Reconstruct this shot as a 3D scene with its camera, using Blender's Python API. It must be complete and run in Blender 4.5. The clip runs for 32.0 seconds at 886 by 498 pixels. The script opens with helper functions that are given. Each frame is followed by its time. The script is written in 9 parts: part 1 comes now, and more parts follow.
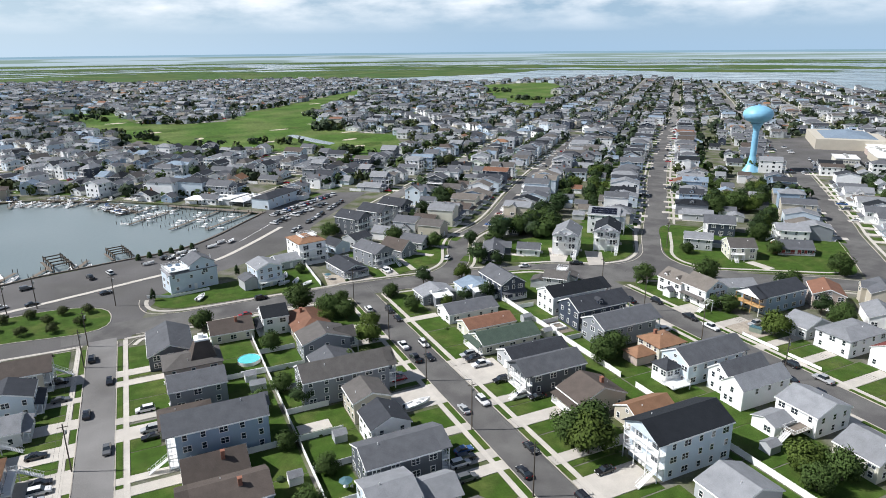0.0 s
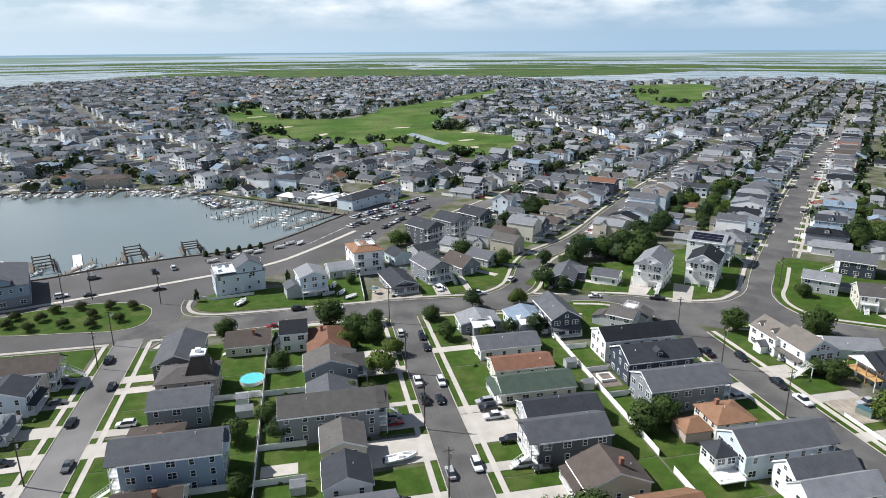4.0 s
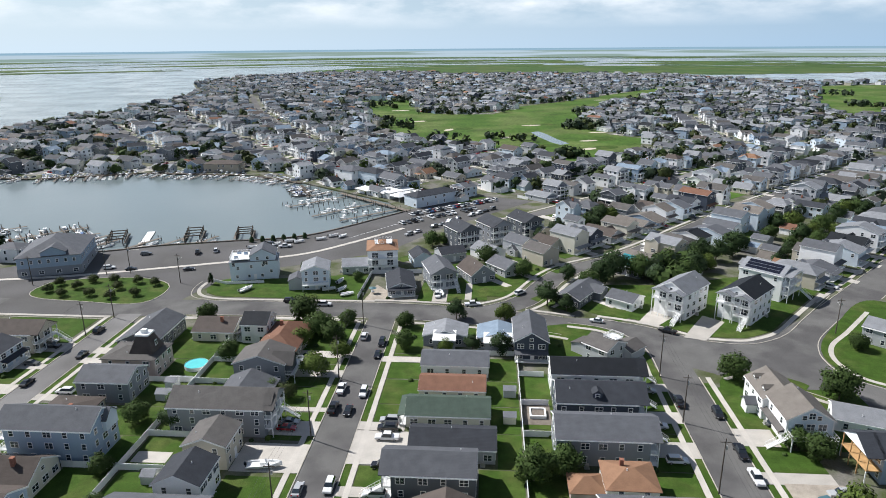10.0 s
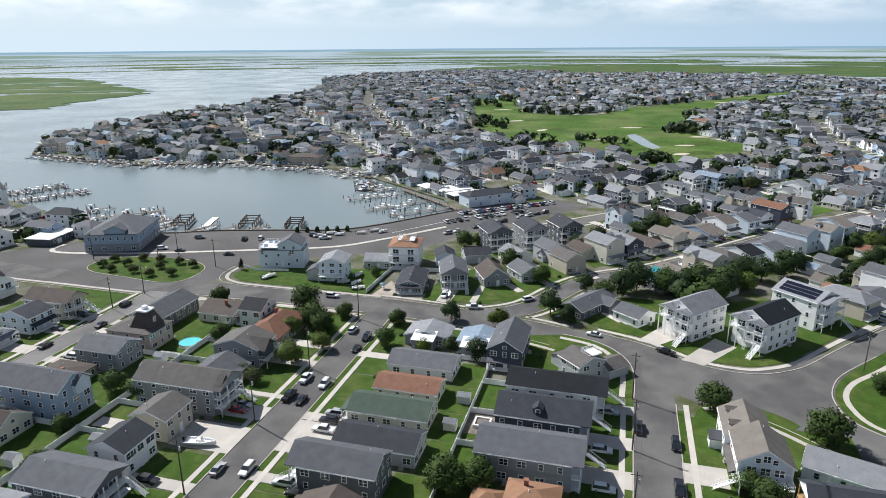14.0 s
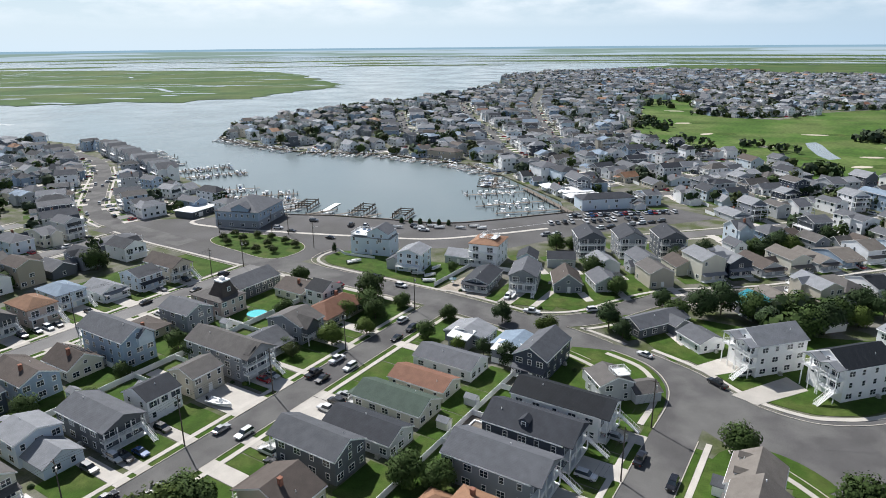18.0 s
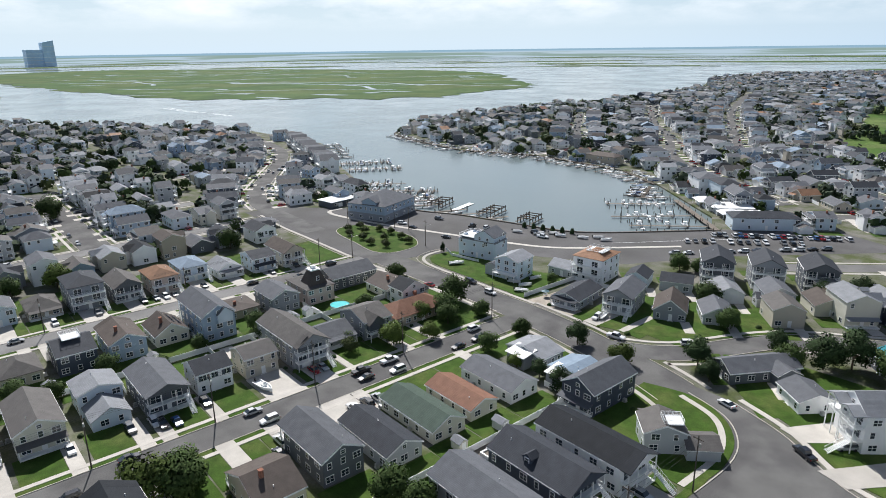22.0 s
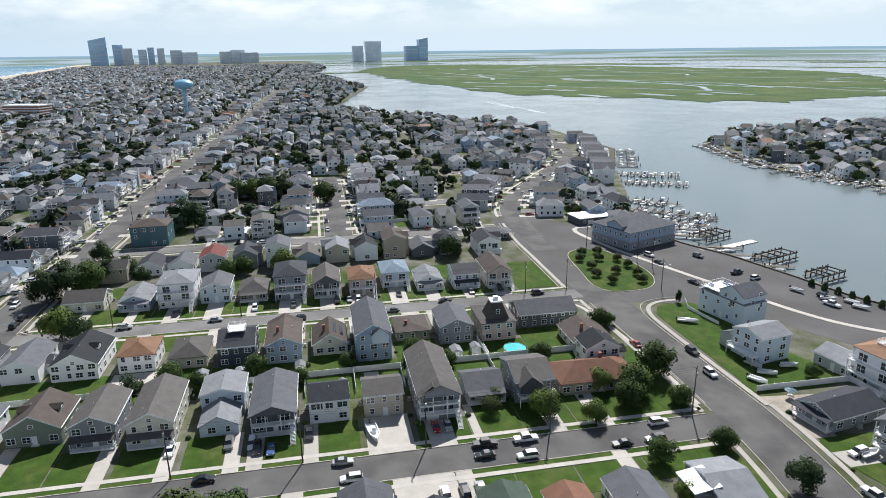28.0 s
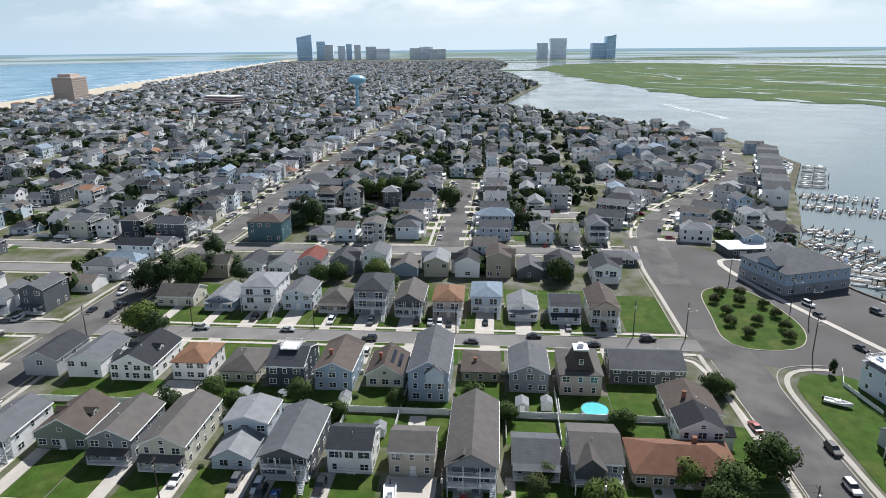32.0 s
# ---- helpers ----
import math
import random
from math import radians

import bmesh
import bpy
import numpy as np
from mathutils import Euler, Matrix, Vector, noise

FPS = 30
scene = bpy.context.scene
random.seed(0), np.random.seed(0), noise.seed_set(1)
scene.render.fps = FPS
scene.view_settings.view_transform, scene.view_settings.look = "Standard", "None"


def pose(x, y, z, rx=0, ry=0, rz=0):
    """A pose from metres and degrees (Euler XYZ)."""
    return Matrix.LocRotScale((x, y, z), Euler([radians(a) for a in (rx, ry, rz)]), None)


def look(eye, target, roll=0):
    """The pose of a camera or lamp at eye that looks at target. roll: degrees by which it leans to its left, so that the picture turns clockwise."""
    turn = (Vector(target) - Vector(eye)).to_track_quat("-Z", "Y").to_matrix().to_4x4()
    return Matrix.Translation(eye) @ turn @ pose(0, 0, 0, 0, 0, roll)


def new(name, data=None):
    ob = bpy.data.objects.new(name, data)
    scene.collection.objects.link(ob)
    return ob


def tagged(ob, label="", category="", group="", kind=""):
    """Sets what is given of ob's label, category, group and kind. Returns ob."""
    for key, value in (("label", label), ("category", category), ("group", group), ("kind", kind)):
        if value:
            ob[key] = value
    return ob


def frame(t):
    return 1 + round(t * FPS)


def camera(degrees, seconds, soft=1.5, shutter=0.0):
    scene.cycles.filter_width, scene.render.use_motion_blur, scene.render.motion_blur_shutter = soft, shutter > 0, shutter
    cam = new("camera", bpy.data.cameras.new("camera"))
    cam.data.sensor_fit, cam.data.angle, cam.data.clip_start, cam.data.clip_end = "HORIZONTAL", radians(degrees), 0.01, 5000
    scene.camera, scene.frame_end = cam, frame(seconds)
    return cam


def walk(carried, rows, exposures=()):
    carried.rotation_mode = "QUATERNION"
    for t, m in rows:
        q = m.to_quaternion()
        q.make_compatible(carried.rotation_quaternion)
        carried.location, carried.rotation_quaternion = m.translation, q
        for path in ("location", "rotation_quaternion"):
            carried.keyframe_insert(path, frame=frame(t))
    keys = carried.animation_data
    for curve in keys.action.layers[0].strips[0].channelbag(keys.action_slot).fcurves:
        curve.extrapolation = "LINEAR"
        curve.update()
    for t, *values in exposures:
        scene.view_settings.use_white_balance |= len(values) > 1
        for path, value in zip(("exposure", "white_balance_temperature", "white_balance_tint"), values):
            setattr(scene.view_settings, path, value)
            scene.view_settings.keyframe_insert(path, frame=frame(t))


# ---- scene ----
cam = camera(68.50, 32.0, soft=0.9)
ROWS = [
    (0.0, -0.03, -0.03, 87.96, 72.809, 0.517, -25.235),
    (0.5, 4.96, 1.58, 87.93, 72.824, 0.518, -23.791),
    (1.0, 10.00, 3.26, 87.91, 72.817, 0.490, -22.369),
    (1.5, 15.08, 5.05, 87.90, 72.804, 0.437, -20.923),
    (2.0, 20.17, 6.88, 87.87, 72.782, 0.382, -19.369),
    (2.5, 25.18, 8.72, 87.82, 72.760, 0.361, -17.576),
    (3.0, 30.19, 10.45, 87.77, 72.737, 0.350, -15.704),
    (3.5, 35.22, 11.94, 87.78, 72.750, 0.365, -13.840),
    (5.5, 55.65, 16.25, 87.70, 72.697, 0.324, -6.702),
    (6.0, 60.91, 16.92, 87.66, 72.631, 0.300, -5.189),
    (6.5, 66.29, 17.33, 87.73, 72.648, 0.324, -3.922),
    (7.0, 71.75, 17.56, 87.78, 72.638, 0.357, -2.824),
    (7.5, 77.25, 17.70, 87.78, 72.618, 0.377, -1.762),
    (8.0, 82.73, 17.84, 87.74, 72.599, 0.397, -0.619),
    (8.5, 88.21, 18.04, 87.67, 72.574, 0.405, 0.569),
    (9.0, 93.68, 18.34, 87.59, 72.541, 0.406, 1.756),
    (9.5, 99.10, 18.81, 87.54, 72.541, 0.442, 2.934),
    (10.0, 104.47, 19.41, 87.48, 72.529, 0.475, 4.087),
    (10.5, 109.76, 20.12, 87.42, 72.515, 0.500, 5.234),
    (11.0, 114.95, 20.93, 87.40, 72.514, 0.515, 6.416),
    (11.5, 120.09, 21.82, 87.38, 72.519, 0.500, 7.633),
    (12.0, 125.16, 22.81, 87.33, 72.518, 0.469, 8.964),
    (12.5, 130.14, 23.89, 87.26, 72.515, 0.448, 10.490),
    (13.0, 135.13, 25.08, 87.18, 72.486, 0.433, 12.116),
    (13.5, 140.08, 26.48, 87.15, 72.504, 0.436, 13.804),
    (15.5, 159.47, 33.00, 87.01, 72.496, 0.435, 21.171),
    (16.0, 164.03, 34.92, 86.98, 72.494, 0.458, 23.254),
    (16.5, 168.47, 37.13, 86.94, 72.466, 0.460, 25.438),
    (17.0, 172.85, 39.54, 86.88, 72.445, 0.457, 27.654),
    (17.5, 177.18, 42.11, 86.75, 72.431, 0.458, 29.864),
    (18.0, 181.41, 44.84, 86.56, 72.432, 0.485, 32.075),
    (18.5, 185.53, 47.71, 86.32, 72.433, 0.540, 34.288),
    (19.0, 189.47, 50.79, 86.11, 72.452, 0.605, 36.512),
    (19.5, 193.19, 54.17, 85.91, 72.462, 0.640, 38.683),
    (20.0, 196.54, 57.93, 85.74, 72.485, 0.647, 40.801),
    (20.5, 199.31, 62.03, 85.60, 72.516, 0.666, 42.953),
    (21.0, 201.41, 66.41, 85.47, 72.546, 0.704, 45.193),
    (21.5, 202.84, 71.00, 85.38, 72.602, 0.736, 47.534),
    (22.0, 203.74, 75.74, 85.28, 72.662, 0.758, 49.881),
    (22.5, 204.14, 80.54, 85.18, 72.681, 0.781, 52.262),
    (23.0, 204.08, 85.30, 85.08, 72.692, 0.791, 54.714),
    (23.5, 203.49, 89.89, 85.04, 72.727, 0.792, 57.373),
    (24.0, 202.45, 94.32, 85.03, 72.750, 0.793, 60.204),
    (24.5, 201.12, 98.67, 85.04, 72.770, 0.777, 63.057),
    (25.0, 199.61, 103.00, 85.09, 72.810, 0.749, 65.789),
    (25.5, 197.93, 107.35, 85.07, 72.760, 0.741, 68.226),
    (27.5, 190.27, 124.63, 85.30, 72.720, 0.704, 76.820),
    (28.0, 188.03, 128.68, 85.42, 72.737, 0.717, 78.956),
    (28.5, 185.50, 132.46, 85.51, 72.756, 0.750, 81.073),
    (29.0, 182.78, 136.10, 85.56, 72.755, 0.764, 83.166),
    (29.5, 179.88, 139.67, 85.57, 72.756, 0.752, 85.247),
    (30.0, 176.80, 143.23, 85.53, 72.766, 0.713, 87.271),
    (30.5, 173.57, 146.70, 85.41, 72.719, 0.717, 89.260),
    (31.0, 170.15, 150.19, 85.31, 72.689, 0.698, 91.141),
    (31.5, 166.59, 153.71, 85.29, 72.666, 0.634, 92.933),
    (32.0, 162.92, 157.20, 85.36, 72.674, 0.550, 94.763),
]
walk(cam, [(t, pose(x, y, z, rx, ry, rz)) for t, x, y, z, rx, ry, rz in ROWS])

import collections
from mathutils.geometry import tessellate_polygon

# ---- sky, sun, exposure ----
SUN_AZ, SUN_EL = 156.0, 46.0            # azimuth of the sun in degrees from +x, counter-clockwise
scene.view_settings.exposure = 0.28
world = bpy.data.worlds.new("sky")
scene.world = world
world.use_nodes = True
wn, wl = world.node_tree.nodes, world.node_tree.links
wn.clear()
sky = wn.new("ShaderNodeTexSky")
sky.sky_type, sky.sun_disc = "NISHITA", False
sky.sun_elevation, sky.sun_rotation = radians(SUN_EL), radians(90 - SUN_AZ)
sky.air_density, sky.dust_density, sky.ozone_density = 1.0, 0.6, 2.5
tc = wn.new("ShaderNodeTexCoord")
sep = wn.new("ShaderNodeSeparateXYZ")
wl.new(tc.outputs["Generated"], sep.inputs[0])
# humid haze towards the horizon
hz = wn.new("ShaderNodeMapRange")
hz.inputs["From Min"].default_value, hz.inputs["From Max"].default_value = 0.0, 0.30
hz.inputs["To Min"].default_value, hz.inputs["To Max"].default_value = 0.88, 0.0
wl.new(sep.outputs["Z"], hz.inputs["Value"])
haze = wn.new("ShaderNodeMix")
haze.data_type = "RGBA"
wl.new(hz.outputs[0], haze.inputs[0])
wl.new(sky.outputs[0], haze.inputs[6])
# the air whitens towards the sun
toward = wn.new("ShaderNodeVectorMath")
toward.operation = "DOT_PRODUCT"
wl.new(tc.outputs["Generated"], toward.inputs[0])
toward.inputs[1].default_value = (math.cos(radians(SUN_AZ)), math.sin(radians(SUN_AZ)), 0)
side = wn.new("ShaderNodeMapRange")
side.inputs["From Min"].default_value, side.inputs["From Max"].default_value = -0.1, 0.9
wl.new(toward.outputs["Value"], side.inputs["Value"])
air = wn.new("ShaderNodeMix")
air.data_type = "RGBA"
air.inputs[6].default_value, air.inputs[7].default_value = (6.3, 9.3, 12.8, 1), (10.6, 13.2, 15.6, 1)
wl.new(side.outputs[0], air.inputs[0])
wl.new(air.outputs[2], haze.inputs[7])
# clouds
flat = wn.new("ShaderNodeMapping")
flat.inputs["Scale"].default_value = (1.0, 1.0, 3.2)
wl.new(tc.outputs["Generated"], flat.inputs["Vector"])
cl = wn.new("ShaderNodeTexNoise")
cl.inputs["Scale"].default_value, cl.inputs["Detail"].default_value, cl.inputs["Roughness"].default_value = 7.0, 8.0, 0.55
wl.new(flat.outputs[0], cl.inputs["Vector"])
cr = wn.new("ShaderNodeValToRGB")
cr.color_ramp.elements[0].position, cr.color_ramp.elements[1].position = 0.40, 0.68
wl.new(cl.outputs["Fac"], cr.inputs[0])
zr = wn.new("ShaderNodeMapRange")
zr.inputs["From Min"].default_value, zr.inputs["From Max"].default_value = 0.02, 0.055
wl.new(sep.outputs["Z"], zr.inputs["Value"])
thin = wn.new("ShaderNodeMapRange")     # scattered clouds: a bank low over the horizon, few overhead
thin.inputs["From Min"].default_value, thin.inputs["From Max"].default_value = 0.12, 0.40
thin.inputs["To Min"].default_value, thin.inputs["To Max"].default_value = 1.0, 0.12
wl.new(sep.outputs["Z"], thin.inputs["Value"])
both = wn.new("ShaderNodeMath")
both.operation = "MULTIPLY"
wl.new(zr.outputs[0], both.inputs[0])
wl.new(thin.outputs[0], both.inputs[1])
mul = wn.new("ShaderNodeMath")
mul.operation = "MULTIPLY"
wl.new(cr.outputs[0], mul.inputs[0])
wl.new(both.outputs[0], mul.inputs[1])
mx = wn.new("ShaderNodeMix")
mx.data_type = "RGBA"
wl.new(mul.outputs[0], mx.inputs[0])
wl.new(haze.outputs[2], mx.inputs[6])
mx.inputs[7].default_value = (15.6, 16.4, 17.4, 1)
bg = wn.new("ShaderNodeBackground")
bg.inputs["Strength"].default_value = 0.056
wl.new(mx.outputs[2], bg.inputs[0])
wo = wn.new("ShaderNodeOutputWorld")
wl.new(bg.outputs[0], wo.inputs[0])
sun = new("sun", bpy.data.lights.new("sun", "SUN"))
sun.data.energy, sun.data.angle, sun.data.color = 5.0, radians(0.6), (1.0, 0.985, 0.972)
sa, se = radians(SUN_AZ), radians(SUN_EL)
sun.matrix_basis = look((900 * math.cos(sa) * math.cos(se), 900 * math.sin(sa) * math.cos(se), 900 * math.sin(se)), (0, 0, 0))


# ---- materials ----
def mat(name, color, rough=0.8, metal=0.0, var=0.12, scale=0.6, fine=14.0, bump=0.0, rows=0.0, obvar=0.0, island=0.0, color2=None, coat=0.0, patch=0.0, patch_scale=0.03, patch_at=(0.45, 0.6)):
    """A surface with stains at a large scale, grain at a fine one, optional board or shingle rows, and a random shift per object or piece."""
    m = bpy.data.materials.new(name)
    m.use_nodes = True
    n, l = m.node_tree.nodes, m.node_tree.links
    b = n["Principled BSDF"]
    b.inputs["Roughness"].default_value, b.inputs["Metallic"].default_value = rough, metal
    b.inputs["Coat Weight"].default_value = coat
    if rough > 0.7:
        b.inputs["Specular IOR Level"].default_value = 0.15      # dusty, broken surfaces
    g = n.new("ShaderNodeNewGeometry")
    pos = g.outputs["Position"]
    big, small = n.new("ShaderNodeTexNoise"), n.new("ShaderNodeTexNoise")
    big.inputs["Scale"].default_value, big.inputs["Detail"].default_value = scale, 5.0
    small.inputs["Scale"].default_value, small.inputs["Detail"].default_value = fine, 3.0
    l.new(pos, big.inputs["Vector"]), l.new(pos, small.inputs["Vector"])
    add = n.new("ShaderNodeMath")
    add.operation = "ADD"
    l.new(big.outputs["Fac"], add.inputs[0]), l.new(small.outputs["Fac"], add.inputs[1])
    rng = n.new("ShaderNodeMapRange")
    rng.inputs["From Min"].default_value, rng.inputs["From Max"].default_value = 0.7, 1.3
    rng.inputs["To Min"].default_value, rng.inputs["To Max"].default_value = 1 - var, 1 + var
    l.new(add.outputs[0], rng.inputs["Value"])
    fac = rng.outputs[0]
    for source, amount in ((n.new("ShaderNodeObjectInfo").outputs["Random"], obvar), (g.outputs["Random Per Island"], island)):
        if amount:
            r2, mu = n.new("ShaderNodeMapRange"), n.new("ShaderNodeMath")
            r2.inputs["To Min"].default_value, r2.inputs["To Max"].default_value = 1 - amount, 1 + amount
            mu.operation = "MULTIPLY"
            l.new(source, r2.inputs["Value"]), l.new(fac, mu.inputs[0]), l.new(r2.outputs[0], mu.inputs[1])
            fac = mu.outputs[0]
    base = n.new("ShaderNodeMix")
    base.data_type = "RGBA"
    base.inputs[6].default_value, base.inputs[7].default_value = (*color, 1), (*(color2 or color), 1)
    base.inputs[0].default_value = 0.0
    if color2:
        pn, pr = n.new("ShaderNodeTexNoise"), n.new("ShaderNodeMapRange")
        pn.inputs["Scale"].default_value, pn.inputs["Detail"].default_value = patch_scale, 6.0
        pr.inputs["From Min"].default_value, pr.inputs["From Max"].default_value = patch_at
        l.new(pos, pn.inputs["Vector"]), l.new(pn.outputs["Fac"], pr.inputs["Value"]), l.new(pr.outputs[0], base.inputs[0])
    vm = n.new("ShaderNodeVectorMath")
    vm.operation = "SCALE"
    l.new(base.outputs[2], vm.inputs[0]), l.new(fac, vm.inputs["Scale"])
    l.new(vm.outputs[0], b.inputs["Base Color"])
    if bump or rows:
        bn = n.new("ShaderNodeBump")
        bn.inputs["Strength"].default_value, bn.inputs["Distance"].default_value = bump or 0.4, 0.03
        height = small.outputs["Fac"]
        if rows:
            sz, wv = n.new("ShaderNodeSeparateXYZ"), n.new("ShaderNodeMath")
            l.new(pos, sz.inputs[0])
            mu = n.new("ShaderNodeMath")
            mu.operation, wv.operation = "MULTIPLY", "FRACT"
            mu.inputs[1].default_value = 1 / rows
            l.new(sz.outputs["Z"], mu.inputs[0]), l.new(mu.outputs[0], wv.inputs[0])
            ad = n.new("ShaderNodeMath")
            ad.operation = "ADD"
            l.new(wv.outputs[0], ad.inputs[0]), l.new(small.outputs["Fac"], ad.inputs[1])
            height = ad.outputs[0]
        l.new(height, bn.inputs["Height"]), l.new(bn.outputs[0], b.inputs["Normal"])
    return m


SIDING = {k: mat("siding_" + k, c, 0.6, rows=0.16, var=0.06, scale=0.25, fine=9, bump=0.5) for k, c in dict(
    white=(0.86, 0.86, 0.86), grey=(0.243, 0.261, 0.288), lightgrey=(0.45, 0.468, 0.486), darkgrey=(0.095, 0.108, 0.126), navy=(0.041, 0.054, 0.081),
    beige=(0.522, 0.477, 0.396), tan=(0.378, 0.333, 0.261), blue=(0.306, 0.396, 0.504), paleblue=(0.60, 0.68, 0.75), yellow=(0.594, 0.522, 0.324),
    green=(0.198, 0.243, 0.198), teal=(0.063, 0.144, 0.171), red=(0.36, 0.054, 0.045), pink=(0.495, 0.405, 0.36), cream=(0.63, 0.612, 0.522)).items()}
ROOF = {k: mat("shingle_" + k, c, 0.74, rows=0.14, var=0.18, scale=0.5, fine=7, bump=0.6, obvar=0.12) for k, c in dict(
    grey=(0.113, 0.118, 0.13), dark=(0.046, 0.05, 0.059), teal=(0.03, 0.22, 0.26), black=(0.021, 0.024, 0.029), light=(0.235, 0.244, 0.26), brown=(0.092, 0.076, 0.067),
    orange=(0.252, 0.143, 0.088), rust=(0.202, 0.105, 0.071), green=(0.063, 0.088, 0.071), tan=(0.168, 0.151, 0.134), red=(0.168, 0.05, 0.042), taupe=(0.109, 0.102, 0.097), blue=(0.21, 0.269, 0.336)).items()}
M_TRIM = mat("white_trim", (0.85, 0.85, 0.84), 0.45, var=0.05)
M_METALROOF = mat("white_roof_coating", (0.82, 0.82, 0.81), 0.5, var=0.08, scale=0.4)
M_GLASS = mat("window_glass", (0.03, 0.04, 0.05), 0.06, var=0.3, scale=0.2, coat=0.5)
M_GRASS = mat("lawn", (0.044, 0.086, 0.013), 0.95, var=0.34, scale=0.35, fine=5, bump=0.5, color2=(0.078, 0.104, 0.026), patch_scale=0.12, patch_at=(0.46, 0.68))
M_FAIRWAY = mat("fairway", (0.06, 0.118, 0.02), 0.95, var=0.4, scale=0.03, fine=0.3, color2=(0.105, 0.145, 0.042), patch_scale=0.018, patch_at=(0.44, 0.6))
M_MARSH = mat("marsh_grass", (0.055, 0.104, 0.03), 0.95, var=0.3, scale=0.012, fine=0.12, color2=(0.08, 0.112, 0.036), patch_scale=0.006)
M_ASPHALT = mat("asphalt", (0.1, 0.097, 0.096), 0.92, var=0.2, scale=0.15, fine=5, bump=0.2, color2=(0.138, 0.135, 0.13), patch_scale=0.07, patch_at=(0.42, 0.56))
M_ASPHALT_OLD = mat("old_asphalt", (0.128, 0.124, 0.124), 0.92, var=0.22, scale=0.1, fine=5, bump=0.2, color2=(0.102, 0.099, 0.096), patch_scale=0.05, patch_at=(0.42, 0.56))
M_STREET = mat("pale_old_street", (0.21, 0.205, 0.2), 0.92, var=0.2, scale=0.1, fine=5, color2=(0.14, 0.136, 0.132), patch_scale=0.02)
M_CONCRETE = mat("concrete", (0.473, 0.4429, 0.3999), 0.9, var=0.14, scale=0.3, fine=6, bump=0.1, obvar=0.1)
M_KERB = mat("kerb_concrete", (0.4472, 0.4128, 0.3612), 0.9, var=0.15, scale=0.3, fine=6)
M_GRAVEL = mat("gravel_yard", (0.3612, 0.3182, 0.2666), 0.95, var=0.3, scale=0.4, fine=12, bump=0.5)
M_LAND = mat("yard_ground", (0.172, 0.164, 0.144), 0.95, var=0.25, scale=0.08, fine=2, bump=0.3, color2=(0.076, 0.092, 0.036), patch_scale=0.11, patch_at=(0.36, 0.62))
M_SAND = mat("beach_sand", (0.5332, 0.473, 0.3784), 0.95, var=0.12, scale=0.05, fine=1)
M_WOOD = mat("weathered_wood", (0.1892, 0.1634, 0.1376), 0.9, var=0.3, scale=1.0, fine=10, bump=0.4)
M_NEWWOOD = mat("new_timber", (0.48, 0.30, 0.14), 0.8, var=0.2, scale=1.0, fine=10)
M_POLE = mat("utility_pole_wood", (0.10, 0.085, 0.07), 0.9, var=0.25, scale=1.0, fine=10)
M_WIRE = mat("black_cable", (0.03, 0.03, 0.03), 0.7)
M_TRUNK = mat("bark", (0.10, 0.08, 0.06), 0.95, var=0.3, scale=2, fine=12, bump=0.5)
# the grove green is greyed and lightened to carry haze over far trees
LEAF = {k: mat("leaves_" + k, c, 0.8, var=0.3, scale=0.6, fine=3, island=0.25, obvar=0.2) for k, c in dict(
    mid=(0.05, 0.082, 0.022), dark=(0.032, 0.056, 0.02), bright=(0.074, 0.108, 0.022), olive=(0.056, 0.072, 0.025), hazed_grove=(0.048, 0.07, 0.04)).items()}
M_RUBBER = mat("tyre_rubber", (0.02, 0.02, 0.02), 0.9)
M_RIM = mat("alloy_rim", (0.45, 0.45, 0.46), 0.35, 0.8)
CARPAINT = {k: mat("car_paint_" + k, c, 0.25, var=0.03, coat=0.8) for k, c in dict(
    white=(0.75, 0.75, 0.75), black=(0.015, 0.015, 0.018), grey=(0.12, 0.125, 0.13), silver=(0.42, 0.43, 0.44), red=(0.33, 0.015, 0.02), blue=(0.05, 0.12, 0.30)).items()}
M_LAMP_R = mat("tail_lamp", (0.35, 0.01, 0.01), 0.2)
M_LAMP_W = mat("head_lamp", (0.7, 0.7, 0.68), 0.1)
M_HULL = mat("boat_gelcoat", (0.78, 0.78, 0.77), 0.25, var=0.05, obvar=0.12)
M_TOWER = mat("tower_paint", (0.23, 0.50, 0.69), 0.4, var=0.07, scale=0.3)
M_POOL = mat("pool_water", (0.13, 0.6, 0.6), 0.08, var=0.08, scale=0.8)
M_SOLAR = mat("solar_panel", (0.012, 0.014, 0.025), 0.12, var=0.2)
# skyline base colours are paled and blued to stand for haze
M_HAZED_GLASS = mat("hazed_tower_glazing", (0.50, 0.68, 0.85), 0.3, var=0.12, scale=0.02, fine=0.1)
M_HAZED_CITY = mat("hazed_concrete_tower", (0.80, 0.85, 0.90), 0.7, var=0.15, scale=0.02, fine=0.1, obvar=0.15)


